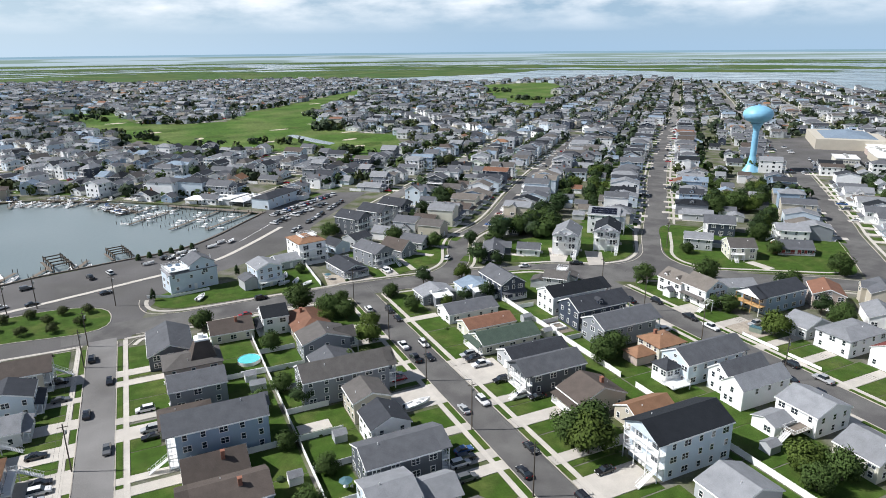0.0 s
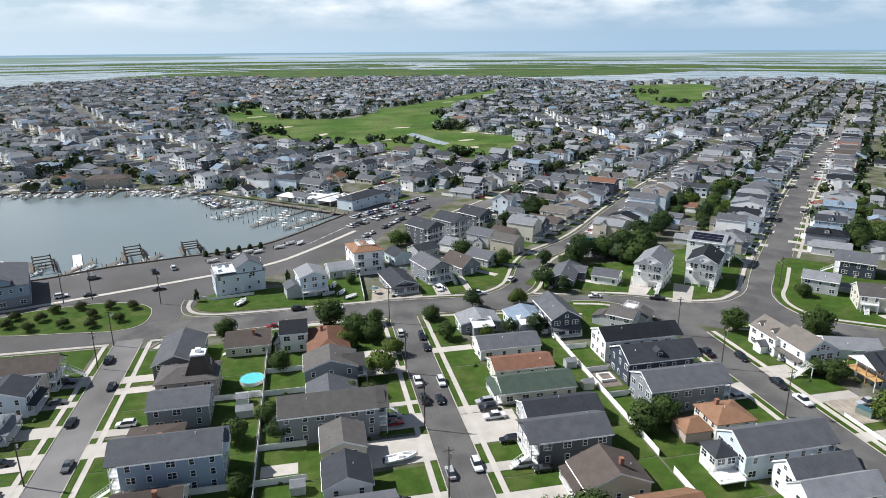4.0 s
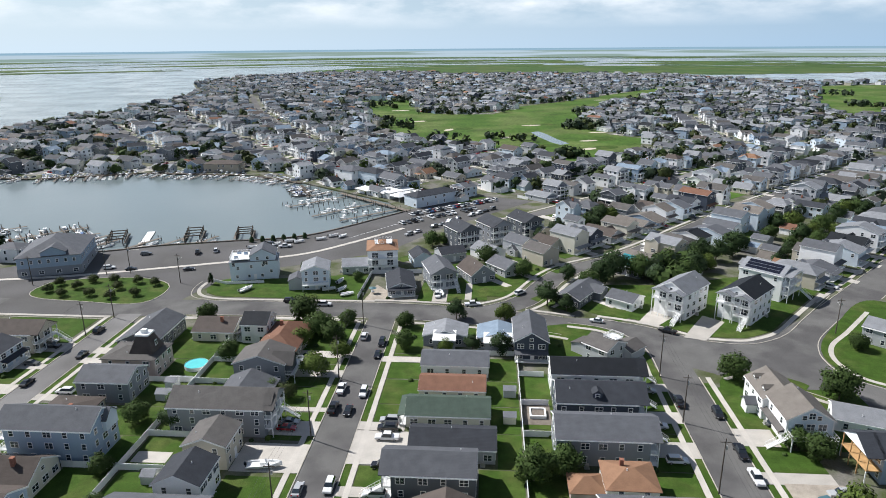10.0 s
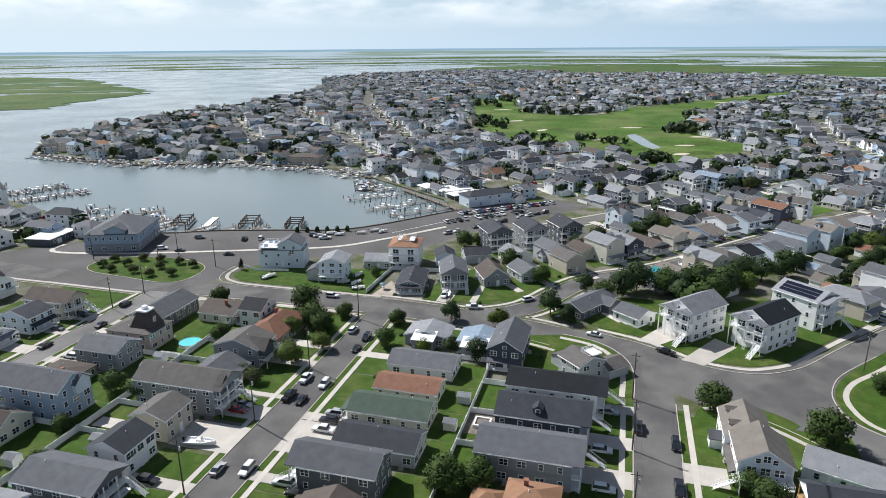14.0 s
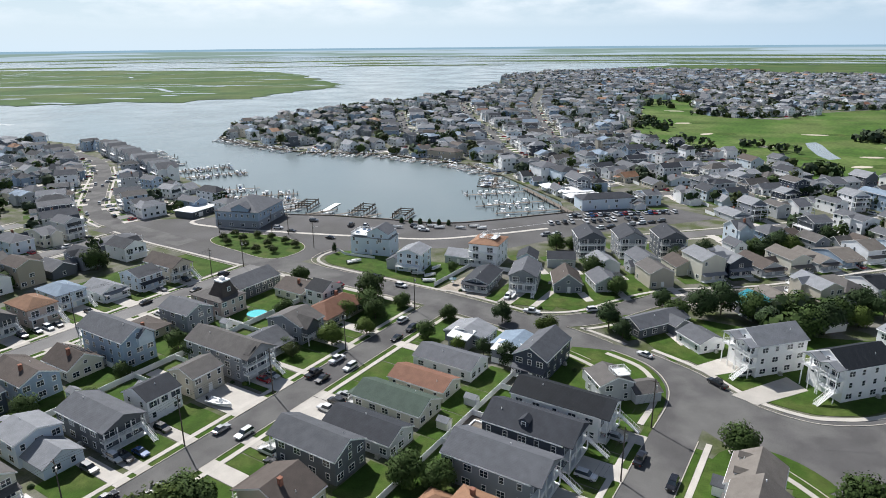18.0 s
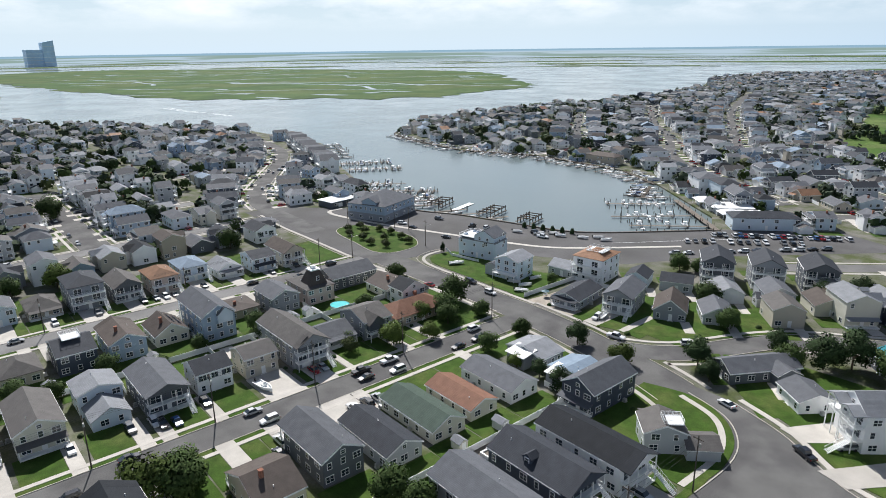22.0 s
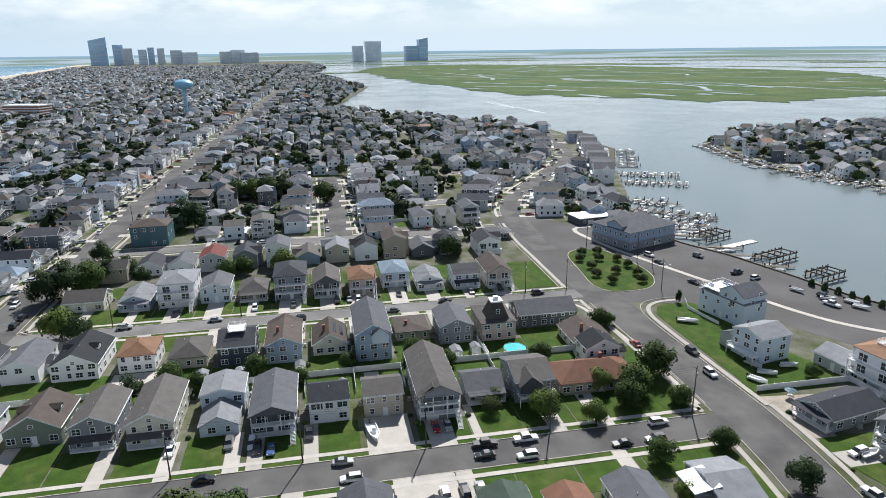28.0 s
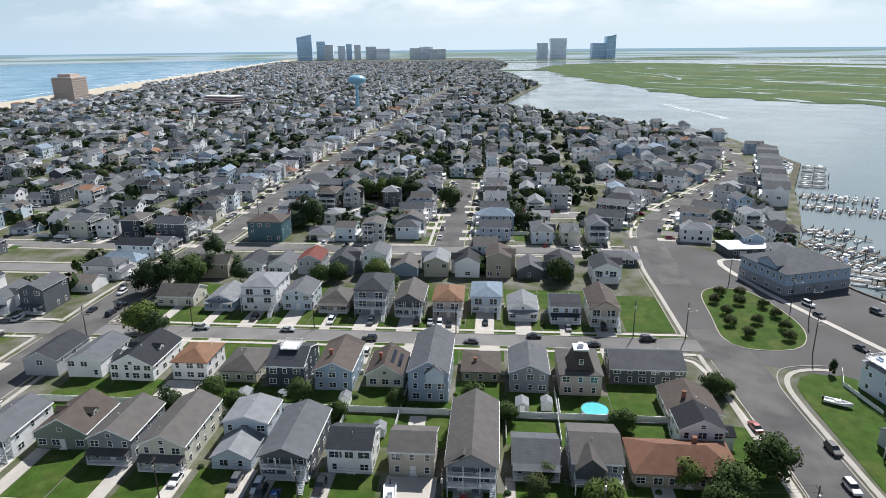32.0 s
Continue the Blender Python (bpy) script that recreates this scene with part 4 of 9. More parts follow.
def tree_meshes(seed, height, spread, leaf, clumps=3900, lean=0.35):
    """Trunk with limbs, and a crown of many small leaf clumps with gaps."""
    r = random.Random(seed)
    bm = bmesh.new()
    tube(bm, 0.17 * height / 6, 0.10 * height / 6, 0, height * 0.5, 7, cap=False)
    tips = []
    for i in range(10):
        a, k = 2 * math.pi * i / 10 * 3 + r.uniform(-0.3, 0.3), r.uniform(0.55, 0.95)
        tip = (spread * 0.78 * k * math.cos(a), spread * 0.78 * k * math.sin(a), height * r.uniform(0.28, 0.78))
        beam(bm, (0, 0, height * r.uniform(0.25, 0.48)), tip, 0.06 * height / 6, 4)
        tips.append(Vector(tip))
    tips.append(Vector((0, 0, height * 0.9)))
    trunk = mesh_of("trunk", bm, M_TRUNK)
    bm = bmesh.new()
    for i in range(clumps):
        c = r.choice(tips)
        d = Vector((r.gauss(0, 1), r.gauss(0, 1), r.gauss(0, 0.7))).normalized() * spread * r.uniform(0.2, 0.56)
        p = c + d
        p.z = max(p.z, height * 0.10 + r.uniform(0, 0.4))
        s = spread * r.uniform(0.034, 0.068)
        n = (d.normalized() + Vector((r.uniform(-0.9, 0.9), r.uniform(-0.9, 0.9), r.uniform(-0.2, 0.9)))).normalized()
        a = n.orthogonal().normalized()
        b = n.cross(a)
        k = r.uniform(0, 6.28)
        a, b = a * math.cos(k) + b * math.sin(k), b * math.cos(k) - a * math.sin(k)
        bm.faces.new([bm.verts.new(p + (a * math.cos(t) + b * math.sin(t)) * s * r.uniform(0.7, 1.5)) for t in (0, 1.57, 3.14, 4.71)])
    crown = mesh_of("crown", bm, LEAF[leaf])
    mid_z = height * 0.5
    full_crowns(crown, [(Vector((v.co.x, v.co.y, (v.co.z - mid_z) * 1.2 + 0.4)).normalized() * 0.75 + v.normal * 0.45).normalized() for v in crown.vertices])
    return trunk, crown


TREES = [tree_meshes(1, 6.5, 3.4, "mid"), tree_meshes(2, 7.5, 3.2, "dark"), tree_meshes(3, 5.0, 3.0, "mid"), tree_meshes(4, 6.0, 3.6, "bright"), tree_meshes(5, 9.0, 4.0, "dark", 4200), tree_meshes(6, 4.2, 2.6, "olive", 2200)]
TREE_NAMES = ["round leafy green shade tree", "dense dark green tree", "low spreading green yard tree", "bright green leafy tree", "tall dark evergreen tree", "small olive green tree"]


def tree(x, y, kind=0, size=1.0, z=0.0, label=""):
    size *= 1.22
    t = thing("tree", pose(x, y, z, 0, 0, (x * 37 + y * 53) % 360) @ Matrix.Diagonal((size, size, size, 1)), label or TREE_NAMES[kind], "tree", "trees")
    part("trunk", TREES[kind][0], None, t)
    part("crown", TREES[kind][1], None, t)
    return t


def shrub_mesh(seed, leaf):
    r = random.Random(seed)
    bm = bmesh.new()
    for i in range(150):
        d = Vector((r.gauss(0, 1), r.gauss(0, 1), abs(r.gauss(0, 1)))).normalized()
        p = Vector((d.x * 0.8, d.y * 0.8, d.z * 0.85 + 0.05)) * r.uniform(0.75, 1.05)
        s = r.uniform(0.12, 0.24)
        a = d.orthogonal().normalized()
        b = d.cross(a)
        mid = bm.verts.new(p + d * s * 0.4)
        ring = [bm.verts.new(p + (a * math.cos(t) + b * math.sin(t)) * s) for t in (0, 1.26, 2.51, 3.77, 5.03)]
        for j in range(5):
            bm.faces.new((mid, ring[j], ring[(j + 1) % 5]))
    me = mesh_of("shrub", bm, LEAF[leaf])
    full_crowns(me, [(Vector((v.co.x, v.co.y, v.co.z)).normalized() * 0.7 + v.normal * 0.4).normalized() for v in me.vertices])
    return me


SHRUBS = [shrub_mesh(1, "mid"), shrub_mesh(2, "dark"), shrub_mesh(3, "bright")]


def shrub(x, y, kind=0, size=1.0, tall=1.0):
    ob = new("shrub", SHRUBS[kind])
    ob.matrix_basis = pose(x, y, 0, 0, 0, (x * 91 + y * 13) % 360) @ Matrix.Diagonal((size, size, size * tall, 1))
    return tagged(ob, ("rounded green garden shrub", "dark green clipped shrub", "bright green bushy shrub")[kind], "shrub", "garden shrubs")


def car_profile(kind):
    """Side outline pairs (y, z) of the body and of the glasshouse; front at -y."""
    if kind == "pickup":
        return 5.7, 1.95, [(-2.85, 0.45), (-2.8, 0.95), (-1.5, 1.12), (2.8, 1.12), (2.85, 0.45)], [(-1.35, 1.1), (-0.75, 1.85), (0.95, 1.88), (1.15, 1.1)]
    if kind == "suv":
        return 4.8, 1.9, [(-2.4, 0.4), (-2.35, 0.9), (-1.2, 1.1), (2.25, 1.1), (2.4, 0.9), (2.4, 0.4)], [(-1.15, 1.08), (-0.45, 1.72), (1.85, 1.74), (2.25, 1.08)]
    return 4.6, 1.8, [(-2.3, 0.35), (-2.25, 0.75), (-1.1, 0.92), (1.6, 0.95), (2.25, 0.85), (2.3, 0.35)], [(-1.0, 0.9), (-0.3, 1.42), (0.9, 1.43), (1.75, 0.93)]


def extrude_side(bm, outline, half, top=0.0):
    """A solid from a side outline, narrowed by top at its upper points."""
    zs = [z for _, z in outline]
    lo, hi = min(zs), max(zs)
    L, R = [], []
    for y, z in outline:
        k = half - top * ((z - lo) / (hi - lo)) ** 2
        L.append(bm.verts.new((-k, y, z))), R.append(bm.verts.new((k, y, z)))
    n = len(outline)
    for i in range(n):
        bm.faces.new((L[i], L[(i + 1) % n], R[(i + 1) % n], R[i]))
    bm.faces.new(L[::-1]), bm.faces.new(R)
    bmesh.ops.recalc_face_normals(bm, faces=bm.faces)


def car_meshes(kind, color):
    def make():
        length, width, low, cab = car_profile(kind)
        b1 = bmesh.new()
        extrude_side(b1, low, width / 2, 0.06)
        bmesh.ops.bevel(b1, geom=[e for e in b1.edges], offset=0.07, segments=2, affect="EDGES")
        if kind == "pickup":
            box(b1, -width / 2 + 0.12, 1.35, 0.9, width / 2 - 0.12, 2.7, 1.135)
        b2 = bmesh.new()
        extrude_side(b2, cab, width / 2 - 0.08, 0.16)
        b3 = bmesh.new()
        (y1, z1), (y2, z2) = cab[1], cab[2]
        box(b3, -width / 2 + 0.26, y1 - 0.04, z1 - 0.02, width / 2 - 0.26, y2 + 0.05, z2 + 0.05)
        bmesh.ops.bevel(b3, geom=[e for e in b3.edges], offset=0.03, segments=1, affect="EDGES")
        b4, b5 = bmesh.new(), bmesh.new()
        box(b4, -0.2, -length / 2 - 0.015, 0.62, 0.2, -length / 2 + 0.1, 0.78)
        box(b5, -0.13, length / 2 - 0.1, 0.65, 0.13, length / 2 + 0.015, 0.88)
        return mesh_of("body", b1, CARPAINT[color]), mesh_of("glasshouse", b2, M_GLASS), mesh_of("roof", b3, CARPAINT[color]), mesh_of("headlight", b4, M_LAMP_W), mesh_of("taillight", b5, M_LAMP_R), length, width
    return cached(("car", kind, color), make)


def wheel_mesh():
    bm = bmesh.new()
    tube(bm, 0.34, 0.34, -0.11, 0.11, 14)
    bmesh.ops.rotate(bm, verts=bm.verts, matrix=Matrix.Rotation(radians(90), 3, "Y"))
    return mesh_of("tyre", bm, M_RUBBER)


def rim_mesh():
    bm = bmesh.new()
    tube(bm, 0.2, 0.2, -0.12, 0.12, 10)
    bmesh.ops.rotate(bm, verts=bm.verts, matrix=Matrix.Rotation(radians(90), 3, "Y"))
    return mesh_of("rim", bm, M_RIM)


WHEEL, RIM = wheel_mesh(), rim_mesh()


def car(x, y, face, kind="suv", color="white", z=0.03, rims=True):
    body, glass, top, head, tail, length, width = car_meshes(kind, color)
    c = thing("car" if kind != "pickup" else "pickup_truck", pose(x, y, z, 0, 0, face + 90), "%s %s parked by the houses" % (color, {"suv": "sport utility car", "sedan": "saloon car", "pickup": "pickup truck"}[kind]), "car" if kind != "pickup" else "truck", "parked cars")
    b = part("body", body, None, c)
    part("glasshouse", glass, None, c, "dark tinted glass")
    part("roof", top, None, c)
    if rims:
        for s in (-1, 1):
            part("headlight", head, None, b, at=pose(s * (width / 2 - 0.3), 0, 0))
            part("taillight", tail, None, b, at=pose(s * (width / 2 - 0.22), 0, 0))
    for sx in (-1, 1):
        for sy in (-1, 1):
            w = part("wheel", WHEEL, None, c, at=pose(sx * (width / 2 - 0.1), sy * length * 0.31, 0.34))
            if rims:
                part("rim", RIM, None, w)
    return c


def pole(x, y, h=10.5, arm=0.0, lamp=False):
    p = thing("utility_pole", pose(x, y, 0, 0, 0, arm), "dark wooden utility pole with crossarms", "pole", "utility poles")
    bm = bmesh.new()
    tube(bm, 0.17, 0.11, 0, h, 8)
    part("pole", bm, M_POLE, p)
    bm = bmesh.new()
    box(bm, -1.1, -0.06, h - 0.9, 1.1, 0.06, h - 0.76)
    part("crossarm", bm, M_POLE, p)
    bm = bmesh.new()
    tube(bm, 0.22, 0.22, h - 2.6, h - 1.7, 8, 0.38, 0)
    part("transformer", bm, M_UNIT, p, "grey transformer can")
    if lamp:
        bm = bmesh.new()
        beam(bm, (0, 0, h - 2.9), (0.4, 2.2, h - 2.4), 0.04)
        box(bm, 0.28, 2.1, h - 2.5, 0.52, 2.75, h - 2.38)
        part("street_lamp_arm", bm, M_UNIT, p)
    return p


def wires(a, b, h=10.5, sag=0.7):
    """Three sagging cables between two poles, each one bent bar."""
    d = Vector((b[0] - a[0], b[1] - a[1], 0)).normalized()
    w = thing("overhead_line", pose(a[0], a[1], h - 0.7), "thin black overhead cables between wooden poles", "cable", "overhead cables")
    for off in (-0.9, 0.0, 0.9):
        bm = bmesh.new()
        side = Vector((-d.y, d.x, 0))
        rings = []
        for t in (0, 0.2, 0.4, 0.6, 0.8, 1):
            c = Vector(((b[0] - a[0]) * t, (b[1] - a[1]) * t, -4 * sag * t * (1 - t))) + side * off
            rings.append([bm.verts.new(c + 0.02 * (side * math.cos(k) + Vector((0, 0, math.sin(k))))) for k in (0, 2.09, 4.19)])
        for p, q in zip(rings, rings[1:]):
            for i in range(3):
                bm.faces.new((p[i], p[(i + 1) % 3], q[(i + 1) % 3], q[i]))
        part("wire", bm, M_WIRE, w)


def fence(line, h=1.8, label="white vinyl privacy fence", material=None):
    """Posts and flat panels, each its own part."""
    m = material or M_TRIM
    f = thing("fence", pose(line[0][0], line[0][1], 0), label, "fence", "garden fences")
    for a, b in zip(line, line[1:]):
        d = math.hypot(b[0] - a[0], b[1] - a[1])
        n = max(1, round(d / 2.4))
        turn = math.degrees(math.atan2(b[1] - a[1], b[0] - a[0]))
        key = (round(d / n, 2), h, m.name)

        def make():
            bm = bmesh.new()
            box(bm, 0.06, -0.025, 0.08, d / n - 0.06, 0.025, h - 0.08)
            box(bm, 0.05, -0.045, h - 0.16, d / n - 0.05, 0.045, h - 0.04)
            box(bm, -0.065, -0.065, 0, 0.065, 0.065, h + 0.05)
            return mesh_of("panel", bm, m)

        for i in range(n):
            px, py = a[0] + (b[0] - a[0]) * i / n - line[0][0], a[1] + (b[1] - a[1]) * i / n - line[0][1]
            part("panel", cached(("panel",) + key, make), None, f, at=pose(px, py, 0, 0, 0, turn))
    return f


PATCH = [0]


def patch(x0, y0, x1, y1, material=None, label="mown green lawn", turn=0.0, cx=0.0, cy=0.0):
    """A lawn, drive or yard on the land, each a hair above the last so that none share a plane."""
    PATCH[0] = (PATCH[0] + 1) % 20
    m = material or M_GRASS
    z = (0.05 if m in (M_GRASS,) else 0.115) + 0.0015 * PATCH[0]
    bm = bmesh.new()
    box(bm, x0, y0, -0.1, x1, y1, z)
    ob = part("lawn" if m is M_GRASS else "driveway", bm, m)
    if turn or cx or cy:
        ob.matrix_basis = pose(cx, cy, 0, 0, 0, turn)
    return tagged(ob, label if m is M_GRASS else "pale concrete driveway", "lawn" if m is M_GRASS else "driveway", kind="structure")


WALLS = ["white", "white", "lightgrey", "grey", "white", "paleblue", "blue", "darkgrey", "white", "cream", "lightgrey", "navy", "paleblue", "white", "beige"]
ROOFS = ["grey", "grey", "light", "dark", "grey", "light", "taupe", "grey", "dark", "black", "brown", "grey", "tan", "light", "rust", "blue"]

# ---- yards of the near blocks ----
def lot(y0, y1, xk, xf, xb, xe, drive=0.5, wide=3.6, back=True, front=M_GRASS):
    """One lot of a row along y: front from the pavement xk to the facade xf, house to xb, back yard to xe. drive: where the driveway lies across the lot."""
    lo, hi = min(xk, xf), max(xk, xf)
    yd = y0 + (y1 - y0 - wide) * drive
    kerb_x = xk + (3.2 if xk > xf else -3.2)
    if wide:
        patch(min(kerb_x, xf), yd, max(kerb_x, xf), yd + wide, M_CONCRETE)
    for a, b in ((y0 + 0.2, yd - 0.15), (yd + wide + 0.15, y1 - 0.2)):
        if b - a > 1.0:
            patch(lo + 0.1, a, hi - 0.1, b, front)
    if back:
        patch(min(xb, xe), y0 + 0.15, max(xb, xe), y1 - 0.15)


def strip(x0, x1, y0, y1, gaps):
    """The grass verge between kerb and pavement, cut by driveways."""
    y = y0
    for a, b in sorted(gaps) + [(y1, y1)]:
        if a - y > 0.8:
            patch(x0, y, x1, a)
        y = b


G1, G2, G3 = "houses west of the long street", "houses east of the long street", "houses along the second street"
G4 = "houses backing on the garden fence"

# west side of the long street, fronts looking east
house(40.5, 87.5, 0, 10, 19, 5.8, 8.2, "cream", "taupe", group=G1, front="porch", label="cream two storey house with a long taupe roof")
h = house(35.5, 102, 0, 10, 10, 5.9, 7.4, "paleblue", "light", group=G1, label="pale blue house with a lower gabled front wing")
part("wing_wall", gable_walls(8.6, 9, 0, 2.9, 5.2), SIDING["paleblue"], h, at=pose(0, -9.3, 0))
part("wing_roof", gable_roof(8.6, 9.4, 2.9, 5.2), ROOF["light"], h, at=pose(0, -9.4, 0))
add_window(h, -1.6, -13.8, 1.0, 0, 1.7, 1.35, True), add_window(h, 2.0, -13.8, 1.0, 0, 0.9, 1.35, True)
house(42, 114.5, 0, 10.2, 17, 5.9, 8.0, "darkgrey", "grey", front="decks", group=G1, label="dark grey house with white stacked front decks")
h = house(44, 127.3, 0, 9.4, 9.5, 5.8, 8.0, "white", "dark", cross=True, group=G1, label="white colonial house with black shutters and a dark roof")
for wx in (-3.2, -1.0, 1.4, 3.3):
    for s in (-0.75, 0.75):
        bm = bmesh.new()
        box(bm, wx + s - 0.2, -4.85, 3.8, wx + s + 0.2, -4.76, 5.2)
        part("shutter", bm, SIDING["navy"], h, "black louvred shutter")
house(44, 140.3, 0, 9.4, 9.5, 5.8, 7.6, "beige", "taupe", cross=True, group=G1, label="plain beige two storey house with a taupe roof")
h = house(41.5, 153, 0, 10, 23, 7.4, 10.2, "grey", "taupe", front="decks", garage=True, storeys=3, group=G1, label="tall grey gabled house with white decks and garage")
part("bay_wall", gable_walls(4.4, 1.4, 5.2, 8.2, 9.8), SIDING["darkgrey"], h, at=pose(-1.6, -12.1, 0))
part("bay_roof", gable_roof(4.4, 1.6, 8.2, 9.8, 0.3), ROOF["taupe"], h, at=pose(-1.6, -12.2, 0))
house(42, 166, 0, 9.6, 11, 3.4, 5.6, "lightgrey", "grey", front="porch", cross=True, group=G1, label="small light grey cottage with a front porch")
h = house(43, 178, 0, 10, 14, 5.9, 8.3, "grey", "taupe", cross=True, group=G1, label="grey house with a big front gable and white railings")
part("front_gable", gable_walls(5.6, 5, 2.8, 5.6, 8.0), SIDING["darkgrey"], h, at=pose(-1.5, -6.0, 0))
part("gable_roof", gable_roof(5.6, 5.6, 5.6, 8.0, 0.35), ROOF["taupe"], h, at=pose(-1.5, -6.2, 0))
deck(h, -4.6, -9.6, 4.6, -7.0, 2.8)
house(43, 196, 0, 21, 12, 3.3, 6.2, "tan", "rust", style="hip", group=G1, label="low brown brick ranch house with a rusty hip roof", chimney=True)
h = house(33, 202, 180, 9.4, 8, 6.2, 8.6, "white", "black", group=G1, label="white two storey house with a dark roof and low porch", front="porch")
part("porch_wall", gable_walls(4.4, 3.0, 0, 3.6, 4.6), SIDING["white"], h, at=pose(-6.0, 0, 0, 0, 0, 90)), part("rear_porch_roof", gable_roof(4.4, 3.2, 3.6, 4.6, 0.3), ROOF["black"], h, at=pose(-6.0, 0, 0, 0, 0, 90))
h = house(19.5, 204, 180, 12, 13, 3.2, 5.6, "cream", "brown", group=G4, label="low cream house with a wide brown roof", chimney=True)
steps(h, 4, -6.5, 0.9, 1.4)
house(41, 75, 0, 9.5, 15, 5.9, 8.2, "grey", "taupe", front="porch", group=G1)
h = house(38, 61, 0, 12, 13, 4.2, 7.6, "green", "brown", group=G1, dormer=2, label="sage green house with a brown roof and dormers")
house(42, 48, 0, 9.6, 14, 5.8, 8, "white", "grey", front="decks", group=G1)
house(42, 35, 0, 9.6, 14, 5.8, 8, "lightgrey", "brown", front="porch", group=G1)

# facing the second street, backs to the garden fence
house(6, 75.5, 180, 9.6, 12, 5.2, 7.2, "white", "orange", style="hip", group=G4, label="white house with an orange hip roof")
house(6, 89, 180, 10, 13, 3.4, 5.9, "beige", "taupe", style="hip", group=G4, front="porch", label="low beige house with a taupe hip roof")
h = house(7, 102.5, 180, 10, 14, 6.0, 8.4, "navy", "dark", group=G4, front="decks", cross=True, label="dark blue house with a white roof deck")
deck(h, -2.4, -2.4, 2.4, 2.4, 8.7, True, False, "fblr")
house(7.5, 115.5, 180, 9.8, 15, 5.8, 8.0, "blue", "brown", group=G4, front="decks", label="blue grey house with a brown roof and rear stairs", chimney=True)
house(6, 128.5, 180, 9.8, 13, 3.6, 6.6, "cream", "brown", group=G4, solar=4, label="cream house with solar panels on a brown roof", chimney=True)
h = house(9, 140.7, 180, 10, 20, 8.4, 11.2, "blue", "grey", group=G4, label="tall blue three storey house with a grey roof", front="decks")
part("rear_gable", gable_walls(4.6, 1.2, 5.6, 8.4, 10.4), SIDING["paleblue"], h, at=pose(-1.8, 10.3, 0))
part("rear_gable_roof", gable_roof(4.6, 1.5, 8.4, 10.4, 0.3), ROOF["grey"], h, at=pose(-1.8, 10.3, 0))
house(2, 153.5, 180, 10, 12, 3.0, 3.9, "tan", "brown", style="hip", group=G4, label="small low tan house with a flat brown roof", chimney=True)
house(6, 166, 180, 9.8, 14, 5.8, 8.0, "grey", "grey", group=G4, label="grey two storey house with a rear porch")
h = house(6, 179, 180, 10.5, 15, 5.8, 7.4, "pink", "taupe", style="hip", group=G4, label="pinkish beige house with a mansard tower")
bm = bmesh.new()
vb, vt = [(-3.4, -3.4), (3.4, -3.4), (3.4, 3.4), (-3.4, 3.4)], [(-1.6, -1.6), (1.6, -1.6), (1.6, 1.6), (-1.6, 1.6)]
for i in range(4):
    k = (i + 1) % 4
    quad(bm, [(*vb[i], 6.6), (*vb[k], 6.6), (*vt[k], 11.2), (*vt[i], 11.2)])
quad(bm, [(*p, 11.2) for p in vt])
part("mansard_tower", bm, ROOF["brown"], h, "steep brown shingled tower roof", at=pose(0, 3, 0))
bm = bmesh.new()
box(bm, -1.9, -1.9, 11.15, 1.9, 1.9, 11.6), box(bm, -0.7, -0.7, 11.6, 0.7, 0.7, 12.6)
part("tower_cap", bm, M_TRIM, h, "white tower cap", at=pose(0, 3, 0))
add_window(h, 0, 5.9, 8.0, 180, 0.9, 1.35, True)
house(1, 197, 180, 19, 12, 4.6, 7.2, "darkgrey", "grey", cross=True, group=G4, label="long dark grey house with a low grey roof", dormer=False)
h = house(5, 60, 180, 12, 17, 4.6, 7.8, "white", "black", group=G4, label="long white house with a black roof and dormers", dormer=2)
patch(12.6, 69.6, 24.6, 81.4, M_CONCRETE)
for y, wk, rk in ((46, "white", "grey"), (33.5, "lightgrey", "dark")):
    house(5, y, 180, 9.6, 15, 4.8, 7.0, wk, rk, group=G4, fine=False)

# far side of the second street, fronts looking east
def row_house(x, y, *a, **k):
    return house(x, y, 0, *a, fine=True, group=G3, **k)


row_house(-44, 46.5, 13, 11, 3.6, 6.2, "cream", "taupe", cross=True, label="cream cottage with a broad taupe roof")
row_house(-43, 63.5, 10, 14, 3.4, 5.6, "blue", "light", front="porch", label="blue and white cottage with a pale roof")
row_house(-43.5, 77.5, 12, 15, 8.7, 10.8, "white", "light", style="hip", front="decks", label="white three storey house with stacked decks")
row_house(-44, 90, 10, 13, 5.6, 7.8, "paleblue", "grey", label="pale blue two storey house")
row_house(-43, 103, 10, 13, 3.4, 6.2, "tan", "taupe", style="hip", front="porch", label="small tan bungalow with a hip roof")
row_house(-43, 116, 11, 16, 8.8, 11.2, "grey", "dark", style="hip", front="decks", label="tall grey house with dark hip roof and decks")
row_house(-42, 128.7, 9.4, 14, 5.8, 8.6, "darkgrey", "taupe", front="decks", label="dark grey gabled house with a front deck")
row_house(-41, 141.5, 9.6, 14, 6.0, 8.2, "pink", "orange", style="hip", front="decks", label="pinkish house with an orange hip roof")
row_house(-46, 154, 10, 14, 5.8, 7.8, "paleblue", "blue", style="hip", front="decks", label="pale blue house with a blue grey hip roof")
row_house(-40, 166, 9.4, 13, 3.6, 5.8, "white", "light", front="porch", label="white cottage with a white porch roof")
row_house(-38, 179.5, 9.6, 12, 5.6, 7.6, "paleblue", "dark", cross=True, front="porch", label="pale blue house with a dark roof and porch")
row_house(-39, 191.5, 9.2, 16, 6.2, 9.0, "beige", "brown", front="decks", label="beige house with a brown gable and decks")
